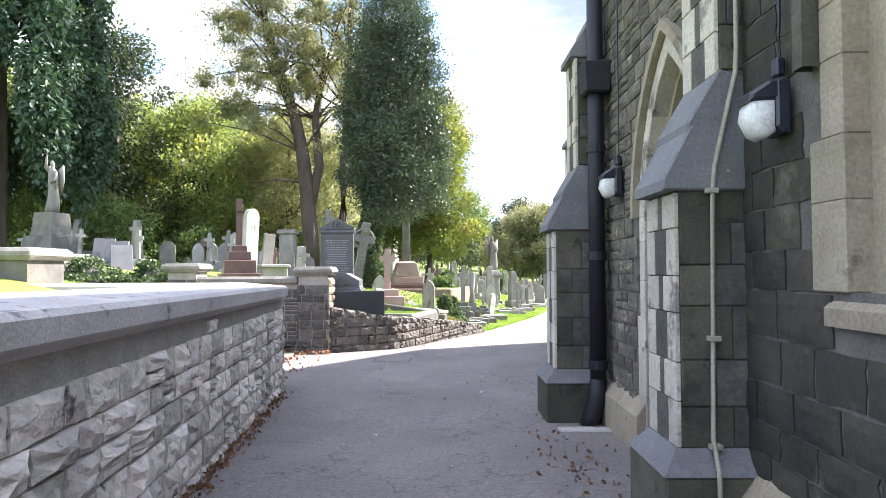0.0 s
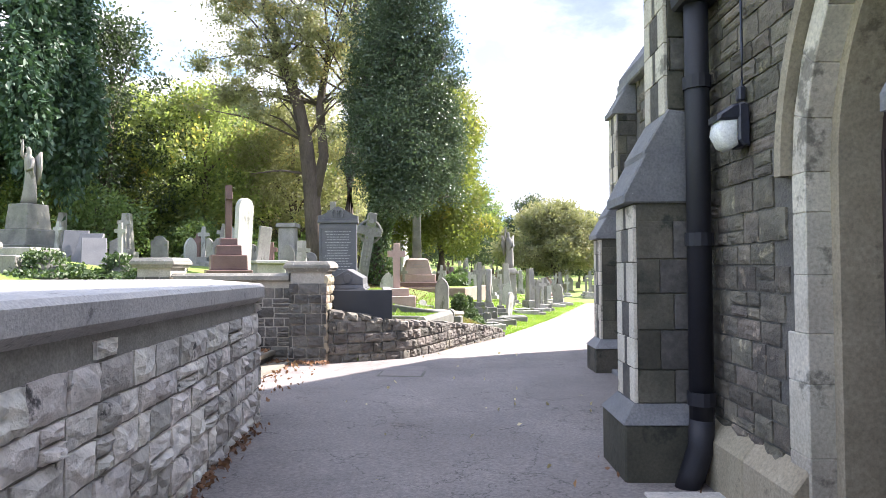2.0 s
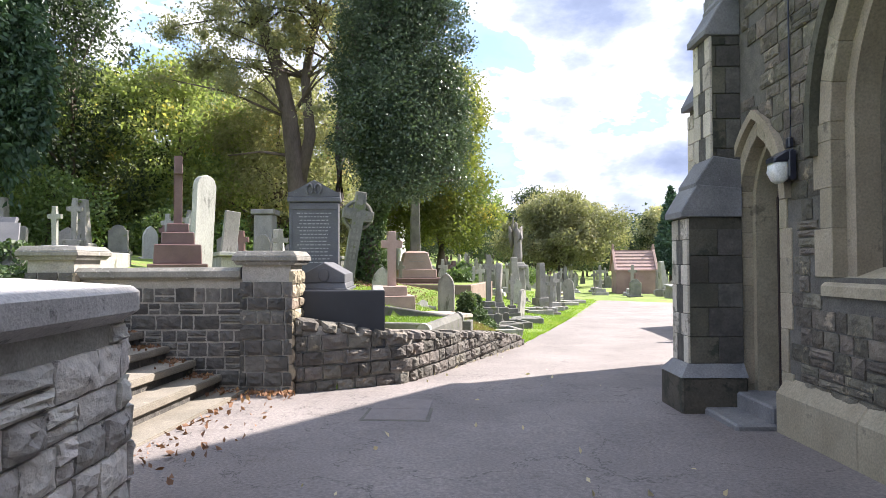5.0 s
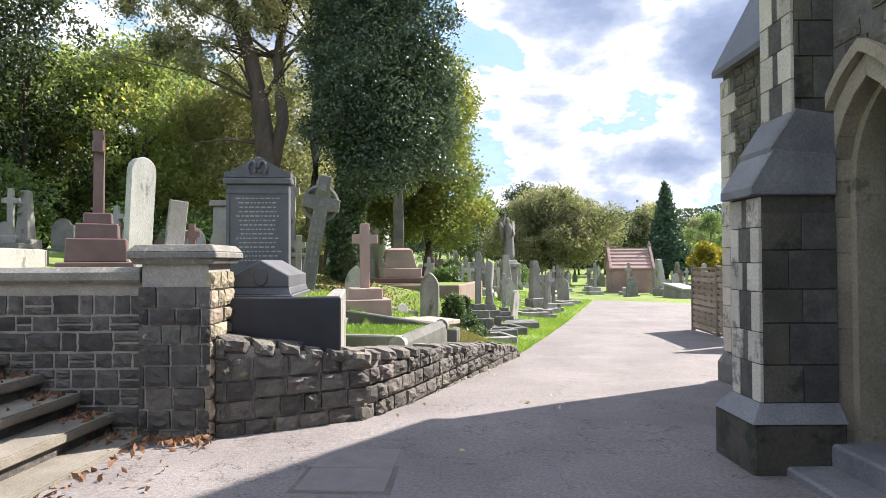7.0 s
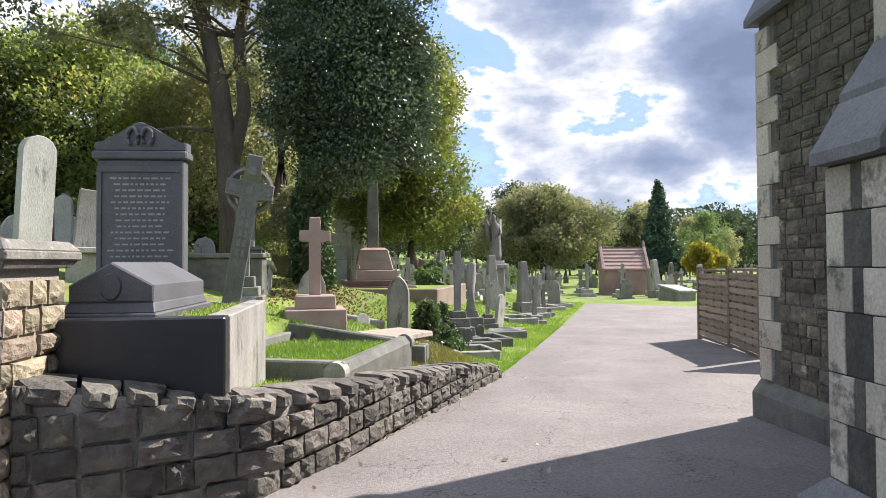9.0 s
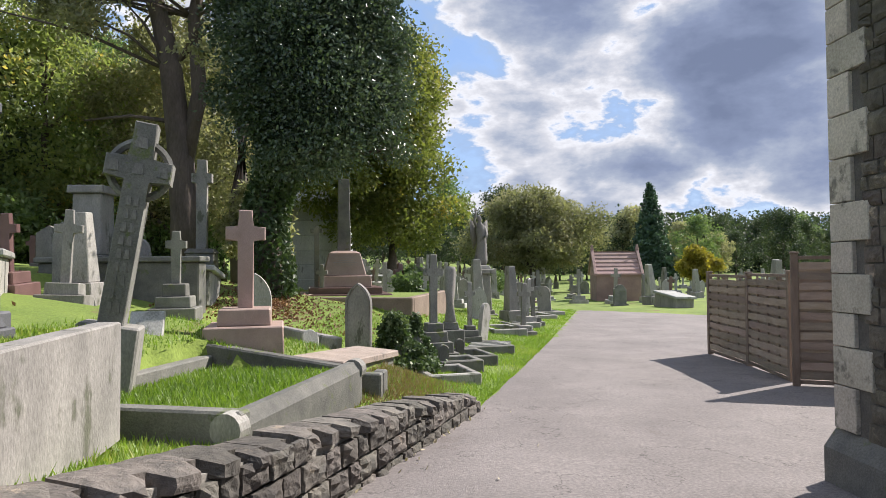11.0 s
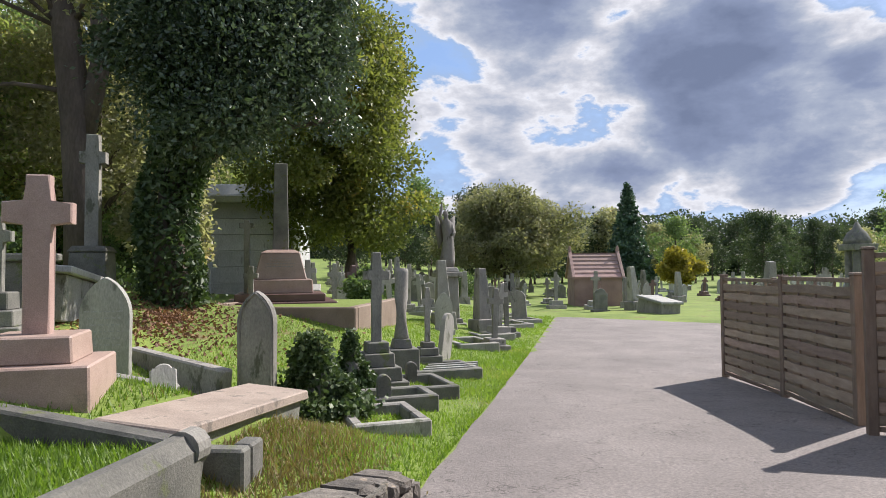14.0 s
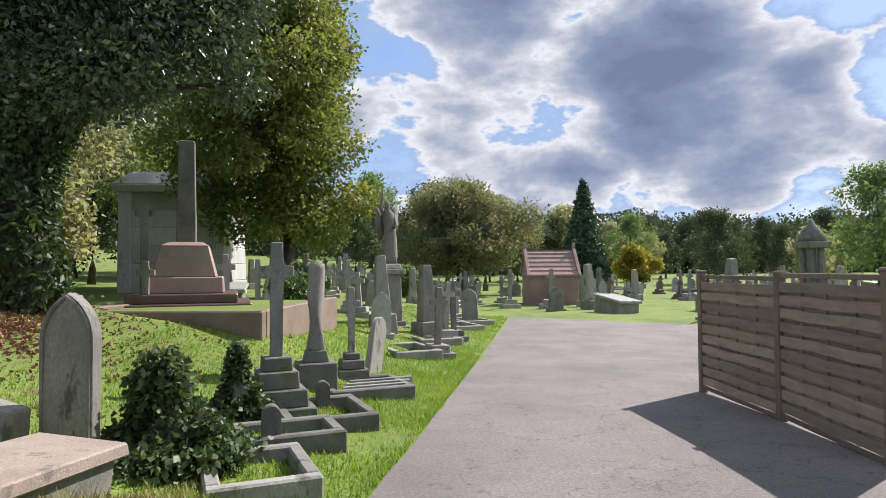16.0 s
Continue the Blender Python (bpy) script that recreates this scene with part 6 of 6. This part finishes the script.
    me.polygons.foreach_set("loop_start", np.arange(n * 2) * 3)
    me.polygons.foreach_set("loop_total", np.full(n * 2, 3))
    me.materials.append(material)
    me.update()
    me.validate()
    return me


def blob_points(blobs, n, hollow=0.45):
    """Points in the outer part of ellipsoids (x, y, z, rx, rz), with the way outwards."""
    w = np.array([b[3] * b[3] * b[4] for b in blobs]) ** 0.8
    pick_b = nrg.choice(len(blobs), n, p=w / w.sum())
    B = np.array(blobs)[pick_b]
    d = nrg.normal(size=(n, 3))
    d /= np.linalg.norm(d, axis=1)[:, None]
    r = hollow + (1 - hollow) * nrg.random(n) ** 0.5
    r *= 1 + 0.18 * nrg.normal(size=n)
    if hollow < 0:
        r = np.abs(nrg.normal(size=n)) * 0.62
    p = B[:, :3] + d * r[:, None] * np.stack([B[:, 3], B[:, 3], B[:, 4]], 1)
    return p, d


def crown_blobs(cx, cy, z0, z1, rx, n, seed, small=0.33, shape=1.0):
    """Clumps spread over an egg-shaped crown."""
    q = np.random.default_rng(seed)
    out = []
    for k in range(n):
        t = (k + 0.5) / n
        a = k * 2.399 + q.uniform(-0.4, 0.4)
        z = z0 + (z1 - z0) * (0.08 + 0.86 * t)
        prof = math.sin(math.pi * min(1, max(0, (0.12 + 0.85 * t)) ** shape)) ** 0.6
        rr = rx * prof * (0.2 + 0.75 * q.random())
        br = rx * small * q.uniform(0.5, 1.45)
        out.append((cx + rr * math.cos(a), cy + rr * math.sin(a), z, br, br * q.uniform(0.65, 0.95)))
    return out


def trunk_bm(x, y, z, top, r, lean=(0, 0), limbs=(), seg=10, seed=0):
    q = random.Random(seed)
    bm = bmesh.new()
    n = 7
    pts = [(x + lean[0] * (k / n) ** 1.3 + q.uniform(-0.06, 0.06), y + lean[1] * (k / n) + q.uniform(-0.06, 0.06), z - 0.15 + (top - z) * k / n) for k in range(n + 1)]
    tube(bm, pts, [r * (1.35 if k == 0 else 1.0) * (1 - 0.72 * k / n) for k in range(n + 1)], seg)
    return bm, pts


def tree(name, x, y, top, z0, rx, r, material, n, size, label, seed, blobs=26, lean=(0, 0), small=0.33, extra=(), limbs=8, droop=0.15, shape=1.0, base=None, hollow=0.45):
    zg = land(x, y) if base is None else base
    o = thing(name, pose(x, y, zg), label, "tree")
    B = crown_blobs(lean[0], lean[1], z0 - zg, top - zg, rx, blobs, seed, small, shape) + list(extra)
    bm, pts = trunk_bm(0, 0, 0, (top - zg) * 0.8, r, lean, seed=seed)
    part("trunk", bm, BARK, o, "", True)
    q = random.Random(seed + 1)
    for b in q.sample(B, min(limbs, len(B))):
        k = min(range(len(pts)), key=lambda i: abs(pts[i][2] - max(b[2] - 1.4 * rx * 0.4, (z0 - zg) * 0.6)))
        k = max(2, min(k, len(pts) - 2))
        s, e = Vector(pts[k]), Vector(b[:3])
        mid = (s + e) / 2 + Vector((q.uniform(-0.25, 0.25), q.uniform(-0.25, 0.25), 0.35))
        rl = r * 0.42 * (1 - 0.6 * k / len(pts))
        part("limb", tube(bmesh.new(), [s, s.lerp(mid, 0.6) + Vector((0, 0, 0.1)), mid, e], [rl, rl * 0.8, rl * 0.6, rl * 0.2], 6), BARK, o, "", True)
    p, d = blob_points(B, n, hollow)
    c = new("crown", leaf_mesh("crown", p, size, material, droop, d))
    c.parent = o
    return o


# the ivy-clad evergreen beside the red memorial
hx, hy = -3.0, 25.6
hb = [(0.6, 0.2, 4.7, 1.6, 1.3), (1.8, -0.4, 4.8, 1.5, 1.2), (0.2, 0.0, 5.6, 1.3, 1.3), (2.3, 0.4, 6.3, 1.4, 1.3), (1.0, 0.2, 6.8, 1.7, 1.6), (0.1, 0.4, 7.6, 1.3, 1.4), (2.0, 0.0, 8.1, 1.4, 1.4), (0.7, 0.2, 8.9, 1.6, 1.5), (1.6, 0.3, 10.2, 1.5, 1.4), (0.2, 0.3, 10.2, 1.3, 1.4), (1.0, 0.0, 11.6, 1.5, 1.4), (1.6, 0.2, 12.8, 1.0, 1.1), (0.6, 0.2, 13.4, 1.0, 1.1), (2.9, 0.0, 5.3, 0.9, 0.8), (0.6, -0.8, 6.0, 1.3, 1.4), (-0.5, -0.2, 6.6, 0.8, 0.9), (1.7, -0.8, 3.7, 1.0, 0.7), (0.7, -0.6, 3.5, 0.9, 0.6), (2.8, 0.3, 7.3, 0.7, 0.6), (2.5, -0.2, 9.4, 0.6, 0.6), (-0.6, 0.0, 8.8, 0.6, 0.7), (3.1, -0.3, 4.3, 0.6, 0.5), (2.5, 0.1, 11.3, 0.6, 0.6), (3.4, -0.1, 6.2, 0.6, 0.5), (3.3, 0.2, 5.0, 0.7, 0.6), (3.6, 0.1, 8.3, 0.5, 0.4), (3.2, -0.2, 9.2, 0.6, 0.5), (3.3, 0.1, 7.1, 0.4, 0.35), (2.9, 0.0, 10.3, 0.5, 0.4), (-1.0, 0.1, 7.6, 0.4, 0.4), (3.5, 0.3, 3.9, 0.5, 0.45), (-0.9, -0.2, 5.0, 0.5, 0.4)]
hb = [(x * 0.84 if x > 1 else x, y, z, rx, rz) for x, y, z, rx, rz in hb]
ht = thing("evergreen_tree", pose(hx, hy, 0.3), "large dark glossy evergreen tree with an ivy-clad trunk", "tree")
bm, hp = trunk_bm(0, 0, 0, 10.5, 0.34, (0.7, 0.2), seed=3)
part("trunk", bm, BARK, ht, "", True)
for b in hb[::2]:
    s, e = Vector(hp[2 if b[2] < 7 else 4]), Vector(b[:3])
    part("limb", tube(bmesh.new(), [s, (s + e) / 2 + Vector((0, 0, 0.3)), e], [0.12, 0.08, 0.03], 6), BARK, ht, "", True)
p, d = blob_points(hb, 135000, 0.3)
c = new("crown", leaf_mesh("crown", p, 0.1, HOLLY, 0.1, d))
c.parent = ht
n = 9000
zz = nrg.uniform(0, 5.0, n)
aa = nrg.uniform(0, 6.283, n)
rr = 0.36 + 0.2 * nrg.random(n) + 0.12 * np.sin(zz * 2.1 + aa)
c = new("trunk_ivy", leaf_mesh("trunk_ivy", np.stack([rr * np.cos(aa) + 0.05 * zz, rr * np.sin(aa), zz], 1), 0.13, IVY, 0.4))
c.parent = ht
c["label"] = "ivy clothing the trunk"

# the tall thin-leaved tree with two stems, up the bank
tt = thing("tall_tree", pose(-5.95, 28.9, land(-5.95, 28.9)), "tall tree with twin dark stems and thinning autumn leaves", "tree")
stems = [[(0, 0, -0.2), (-0.05, 0, 2), (-0.2, 0, 4), (-0.45, 0, 6), (-0.8, 0.1, 7.6), (-1.5, 0.1, 9.6), (-2.2, 0, 12), (-2.6, 0, 14.5)], [(1.4, 0.6, -0.2), (1.3, 0.6, 2.5), (1.35, 0.6, 5), (1.6, 0.6, 8), (1.5, 0.6, 11), (1.8, 0.6, 14)], [(-0.1, 0, 3.4), (0.3, 0.1, 5.4), (0.1, 0.2, 7.6), (0.5, 0.2, 10), (0.2, 0.2, 13)], [(-0.3, 0, 4.6), (-1.5, -0.1, 4.75), (-2.7, -0.2, 4.6)]]
for k, s in enumerate(stems):
    r0 = (0.42, 0.36, 0.26, 0.07)[k]
    part("stem" if k < 3 else "bare_branch", tube(bmesh.new(), s, [r0 * (1 - 0.65 * i / (len(s) - 1)) for i in range(len(s))], 9), BARK, tt, "", True)
tb = []
q = random.Random(4)
for k in range(230):
    s = q.choice(stems[:3])
    a = Vector(q.choice(s[3:] if len(s) > 5 else s[2:]))
    e = a + Vector((q.uniform(-3.9, 2.8), q.uniform(-2.2, 2.2), q.uniform(-0.8, 3.2)))
    e.z = max(e.z, 5.6 + q.uniform(0, 2.6))
    if abs(e.x + 0.3) < 1.1 and e.z < 8.0:
        e.x -= 2.2
    tb.append((e.x, e.y, e.z, q.uniform(0.5, 1.05), q.uniform(0.35, 0.75)))
    if k % 3 == 0:
        part("branch", tube(bmesh.new(), [a, (a + e) / 2 + Vector((0, 0, 0.25)), e], [0.06, 0.04, 0.012], 5), BARK, tt, "", True)
p, d = blob_points(tb, 92000, -1)
c = new("crown", leaf_mesh("crown", p, 0.125, AUTUMN, 0.4))
c.parent = tt

# yellowing tree behind the mausoleum
tree("autumn_tree", -0.9, 42.0, 13.0, 2.0, 4.1, 0.35, OLIVE, 60000, 0.2, "tall yellowing tree beside the mausoleum", 11, 60, small=0.3)
tree("autumn_tree", -8.3, 34.5, 10.5, 2.4, 3.4, 0.25, AUTUMN, 34000, 0.16, "small russet-leaved tree among the graves", 12, 20)
tree("shrub_tree", -3.9, 27.6, 3.6, 1.6, 1.2, 0.07, AUTUMN, 5000, 0.14, "thin shrub with russet leaves", 13, 12)
tree("yellow_bush", 21.5, 58.5, 2.8, 0.6, 1.5, 0.12, YELLOWLEAF, 7000, 0.24, "small golden-leaved tree among graves", 14, 14)
tree("oak_tree", 10.3, 66.0, 7.9, 1.4, 6.2, 0.6, OAKLEAF, 50000, 0.26, "broad spreading oak in dull autumn leaf", 15, 90, small=0.2, hollow=0.2, limbs=22)
# the drooping cypress high on the left
cy = thing("cypress_tree", pose(-16.9, 24.0, 2.0), "dense dark cypress with drooping sprays", "tree")
part("trunk", tube(bmesh.new(), [(0, 0, -0.2), (0, 0, 4), (0, 0, 14)], [0.4, 0.35, 0.1], 10), BARK, cy)
cb = []
qc = random.Random(9)
for k in range(110):
    a, t = k * 2.399 + qc.uniform(-0.3, 0.3), (k + 0.5) / 110
    rr = qc.uniform(3.0, 3.9) * (1 - 0.35 * t)
    cb.append((rr * math.cos(a), rr * math.sin(a), 3.6 + 13 * t, qc.uniform(0.55, 0.85), qc.uniform(1.2, 2.2)))
p, d = blob_points(cb, 110000, 0.5)
c = new("crown", leaf_mesh("crown", p, 0.25, CYPRESS, 1.2, d, 0.5))
c.parent = cy

# conifer and woods in the distance
cn = thing("conifer", pose(24.2, 76.0, -0.9), "tall dark pointed conifer at the cemetery's far side", "tree")
part("trunk", tube(bmesh.new(), [(0, 0, -0.2), (0, 0, 10)], [0.35, 0.06], 8), BARK, cn)
cb = [((1.75 - 1.6 * t) * math.cos(k * 2.4), (1.75 - 1.6 * t) * math.sin(k * 2.4), 1.2 + 9.3 * t, 1.15 - 0.85 * t, 0.55) for k, t in ((k, k / 54) for k in range(55))]
p, d = blob_points(cb, 16000, 0.4)
c = new("crown", leaf_mesh("crown", p, 0.32, CYPRESS, 0.8, d))
c.parent = cn

WOODS = "woodland trees"


def wood_kinds(spots, n, size):
    out = []
    for (m, h, rx, lab), (x, y) in zip(((GREENLEAF, 12, 4.2, "green leafy tree in the cemetery wood"), (LIGHTLEAF, 11, 4.0, "yellow-green leafy tree in the cemetery wood"), (DARKWOODS, 13, 4.6, "dark green tree in the cemetery wood"), (AUTUMN, 10, 3.8, "dull autumn-leaved tree in the cemetery wood")), spots):
        zg, k = land(x, y), len(out)
        o = tree("woodland_tree", x, y, zg + h, zg + 1.6, rx, 0.26, m, n, size, lab, 30 + k, 64, small=0.25, hollow=0.1)
        tagged(o, group=WOODS)
        out.append(o)
    return out


near_wood = wood_kinds(((-14.5, 42.0), (-18.5, 37.5), (-24.0, 45.0), (-10.8, 40.0)), 20000, 0.2)
far_wood = wood_kinds(((4.0, 96.0), (-12.0, 64.0), (12.0, 100.0), (30.0, 98.0)), 6500, 0.36)
pk = random.Random(77)


def grove(src, spots, weights, size):
    for x, y in spots:
        o = copy_thing(pk.choices(src, weights)[0], pose(x, y, land(x, y) - 0.1, 0, 0, pk.uniform(0, 360)))
        o.scale = (pk.uniform(*size),) * 3


grove(near_wood, [(-12.5, 33.5), (-16.5, 32), (-20, 31), (-25, 34), (-22, 27), (-28, 29), (-14, 37), (-21, 40), (-28, 40), (-6.5, 48), (-17.5, 48)], (4, 6, 0.6, 1.6), (0.85, 1.15))
# young trees and undergrowth close the wood below the crowns
grove(far_wood, [(-11 - 2.6 * k, 44 + 2.5 * (k % 3)) for k in range(9)] + [(-10.5 - 3.1 * k, 38.5 + 1.5 * (k % 2)) for k in range(6)], (2, 0, 5, 0.5), (0.38, 0.55))
grove(far_wood, [(-26, 52), (-12, 52), (-20, 55), (-33, 48)] + [(-8 - 3 * k, 62 + 4 * (k % 3)) for k in range(9)], (2, 1, 3, 1), (0.7, 0.95))
grove(far_wood, [(1 + 5.4 * k + pk.uniform(-1.5, 1.5), 92 + pk.uniform(-4, 10)) for k in range(17)], (0.5, 0.1, 5, 1), (0.5, 0.75))
grove(far_wood, [(-8 + 6.5 * k + pk.uniform(-2, 2), 118 + pk.uniform(-4, 12)) for k in range(20)], (1, 0.1, 5, 0.6), (0.72, 0.92))
grove(far_wood, [(30, 78), (37, 74), (44, 70), (52, 62), (58, 52), (42, 84), (50, 78), (62, 66)], (1, 0.1, 4, 2), (0.5, 0.7))
grove(far_wood, [(37.5, 55)], (1, 0, 0, 0), (0.75, 0.8))
grove(far_wood, [(-3, 70), (2, 76), (5, 84), (16, 84), (20, 88)], (1, 0.3, 4, 1), (0.5, 0.65))


# bushes at the wood's edge
for x, y, h, r, sd in ((-14.0, 26.5, 2.6, 1.8, 51), (-9.4, 31.0, 2.2, 1.6, 52), (-8.0, 34.5, 2.8, 1.8, 53), (-18.0, 28.0, 3.0, 2.2, 54), (-12.0, 30.5, 2.4, 1.7, 55), (0.2, 33.2, 1.3, 0.9, 56), (4.6, 52.0, 1.6, 1.2, 57)):
    zg = land(x, y)
    tree("shrub", x, y, zg + h, zg + 0.1, r, 0.07, GREENLEAF, 5000, 0.16, "leafy green shrub at the edge of the wood", sd, 12, small=0.42)
# the wooded hill that closes the view
hb2 = []
for k in range(420):
    x = -90 + 0.62 * k + nrg.uniform(-2, 2)
    row = k % 3
    hb2.append((x, 126 + 9 * row + nrg.uniform(-3, 3), 3.2 + 2.6 * row + nrg.uniform(-1.6, 1.6) + max(0, -x) * 0.07, nrg.uniform(2.6, 4.4), nrg.uniform(3.4, 5.2)))
p, d = blob_points(hb2, 130000, 0.55)
p[:, 2] = np.minimum(p[:, 2], 13.5 + np.maximum(0, -p[:, 0]) * 0.07 + 1.2 * np.sin(p[:, 0] * 0.21))
tagged(new("far_woods", leaf_mesh("far_woods", p, 0.7, DARKWOODS, 0.1, d, 0.7)), "dark wooded hillside beyond the cemetery", "woods", kind="stuff")

# ivy mounds over lost graves
def ivy_mound(x, y, r, h, n, label):
    o = thing("ivy_mound", at_land(x, y), label, "ivy")
    bm = bmesh.new()
    tube(bm, [(0, 0, -0.1), (0, 0, h * 0.3), (-0.05, 0, h * 0.65), (-0.05, 0, h * 0.95)], [r * 0.6, r * 0.4, r * 0.16, r * 0.05], 9)
    part("core", bm, DARKSTONE, o, "", True)
    B = [(0.1 * r, 0, h * 0.12, r * 1.05, h * 0.18), (-0.1 * r, 0.1, h * 0.36, r * 0.6, h * 0.22), (-0.12 * r, 0, h * 0.62, r * 0.46, h * 0.24), (-0.1 * r, 0, h * 0.82, r * 0.36, h * 0.16), (r * 0.6, -0.1, h * 0.28, r * 0.3, h * 0.18), (r * 0.85, -0.15, h * 0.1, r * 0.35, h * 0.14), (-r * 0.6, -0.1, h * 0.2, r * 0.35, h * 0.18)]
    p, d = blob_points(B, n, 0.6)
    p[:, 2] = np.maximum(p[:, 2], 0.0)
    c = new("leaves", leaf_mesh("leaves", p, 0.065, IVY, 0.5, d, 0.8))
    c.parent = o


ivy_mound(0.12, 21.55, 0.52, 0.98, 12000, "dense ivy smothering an old grave")
ivy_mound(0.42, 23.2, 0.3, 0.85, 3500, "ivy climbing over a small grave")
ivy_mound(-3.25, 26.2, 0.7, 0.7, 2500, "ivy and suckers round the tree foot")
ivy_mound(-6.2, 13.6, 0.6, 0.5, 2500, "ivy spreading over the top of the bank")
ivy_mound(-7.3, 13.2, 0.8, 0.5, 3000, "ivy spreading over the top of the bank")

# grass blades over the near banks
def blades(name, n, region, label, size=(0.03, 0.075), material=BLADES):
    pts = []
    while len(pts) < n:
        q = region()
        if q:
            pts.append(q)
    P = np.array(pts)
    hgt = nrg.uniform(size[0], size[1], n) * (0.7 + 0.6 * nrg.random(n))
    a = nrg.uniform(0, 6.283, n)
    w = 0.007
    v = np.empty((n, 3, 3))
    side = np.stack([np.cos(a), np.sin(a), 0 * a], 1) * w
    bend = np.stack([np.cos(a + 1.5), np.sin(a + 1.5), 0 * a], 1) * (hgt * nrg.uniform(0.2, 0.9, n))[:, None]
    v[:, 0], v[:, 1] = P - side, P + side
    v[:, 2] = P + bend
    v[:, 2, 2] += hgt
    me = bpy.data.meshes.new(name)
    me.vertices.add(n * 3)
    me.vertices.foreach_set("co", v.reshape(-1))
    me.loops.add(n * 3)
    me.loops.foreach_set("vertex_index", np.arange(n * 3))
    me.polygons.add(n)
    me.polygons.foreach_set("loop_start", np.arange(n) * 3)
    me.polygons.foreach_set("loop_total", np.full(n, 3))
    me.materials.append(material)
    me.update()
    me.validate()
    tagged(new(name, me), label, "grass", kind="stuff")


ledger_inverse = pose(-0.42, 19.45, 0.23, -4, 5, -14).inverted()


def bank():
    y = nrg.uniform(13.6, 30) if nrg.random() < 0.75 else nrg.uniform(30, 42)
    s = nrg.random() ** 1.5 * 4.2
    x = verge(y) - 0.02 - s
    if y < 18.9 and s < 0.34:
        return None
    on_slab = ledger_inverse @ Vector((x, y, 0.25))
    if abs(on_slab.x) < 0.35 and abs(on_slab.y) < 1.17:
        return None
    if nrg.random() > 0.35 + 0.9 * noise.noise((x * 0.9, y * 0.9, 7.0)) + 0.35:
        return None
    return (x, y, land(x, y) - 0.005)


def turf():
    q = mm @ Vector((nrg.uniform(0.14, 1.8), nrg.uniform(0.14, 2.7), 0.3))
    return tuple(q)


blades("grass", 90000, bank, "green grass on the bank beside the road")
blades("grass", 14000, turf, "lush grass inside the kerbed grave", (0.035, 0.075))
mk = pose(-3.1, 13.18, 0, 0, 0, 7)
blades("grass", 2500, lambda: tuple(mk @ Vector((nrg.uniform(1.2, 1.7), nrg.uniform(0.2, 1.9), 1.03))), "short grass on the tomb surround", (0.02, 0.05))

def dry_bank():
    x, y = nrg.normal(0.2, 0.4), nrg.normal(19.3, 0.9)
    return (x, y, land(x, y) - 0.005) if verge(y) - x > 0.35 and abs((ledger_inverse @ Vector((x, y, 0.25))).x) > 0.35 else None


blades("dry_grass", 7000, dry_bank, "dry straw-coloured grass on the worn bank", (0.03, 0.09), STRAW)

# fallen leaves
def litter(name, n, fn, size, material, label):
    P = np.array([fn() for _ in range(n)])
    me = leaf_mesh(name, P, size, material, 0.0, np.tile(np.array([[0, 0, 0.0]]), (n, 1)))
    tagged(new(name, me), label, "leaves", kind="stuff")


def wall_foot():
    y = nrg.uniform(1, 8.3)
    return (wall_x(y) + 0.04 + abs(nrg.normal()) * 0.07, y, gz(y) + 0.03 + 0.01 * nrg.random())


def stair_foot():
    if nrg.random() < 0.5:
        k = nrg.integers(0, 6)
        return (-2.9 - 0.325 * k - nrg.random() * 0.3, 12.82 - abs(nrg.normal()) * 0.18, -0.08 + 0.173 * k)
    x = nrg.uniform(-3.1, -2.2)
    return (x, 12.7 - abs(nrg.normal()) * 0.12 if nrg.random() < 0.6 else nrg.uniform(9.5, 12.6), -0.1 + 0.02 * nrg.random()) if x > -2.8 else (-2.86 + 0.05 * nrg.normal(), nrg.uniform(9.6, 12.7), -0.11)


def tree_foot():
    a, r = nrg.uniform(0, 6.28), abs(nrg.normal()) * 1.3
    x, y = -2.6 + r * math.cos(a), 24.6 + r * math.sin(a) * 1.4
    return (x, y, land(x, y) + 0.02)


def road_leaf():
    y = nrg.uniform(1.5, 19)
    x = nrg.uniform(-1.6, 1.6)
    return (max(x, verge(y) + 0.1 if y > 13 else -9), y, gz(y) + 0.03)


litter("fallen_leaves", 500, wall_foot, 0.06, LITTER, "brown fallen leaves along the wall foot")
litter("fallen_leaves", 420, stair_foot, 0.07, LITTER, "brown fallen leaves gathered on the steps")
litter("fallen_leaves", 3500, tree_foot, 0.07, LITTER, "brown leaf litter under the evergreen")
litter("fallen_leaves", 70, road_leaf, 0.055, PALELEAF, "scattered pale leaves on the tarmac")
litter("fallen_leaves", 120, lambda: (1.1 + nrg.normal() * 0.25, 4.9 + nrg.normal() * 0.9, gz(5) + 0.03), 0.05, LITTER, "brown fallen leaves by the chapel wall")

# covers in the tarmac
mh = thing("manhole_cover", pose(-1.25, 11.45, gz(11.9) + 0.012, -1, 0, -3), "rusty square iron access cover set in the tarmac", "manhole")
part("frame", box(bmesh.new(), -0.04, 0.66, -0.04, 1.06, -0.05, 0.008, 1, 0.004), MORTAR, mh)
part("lid", box(bmesh.new(), 0.0, 0.62, 0.0, 0.5, -0.03, 0.014, 1, 0.004), IRON, mh)
part("lid", box(bmesh.new(), 0.0, 0.62, 0.51, 1.02, -0.03, 0.014, 1, 0.004), IRON, mh)

# ---- the pieces of the walls ----
for job in LATER:
    job()
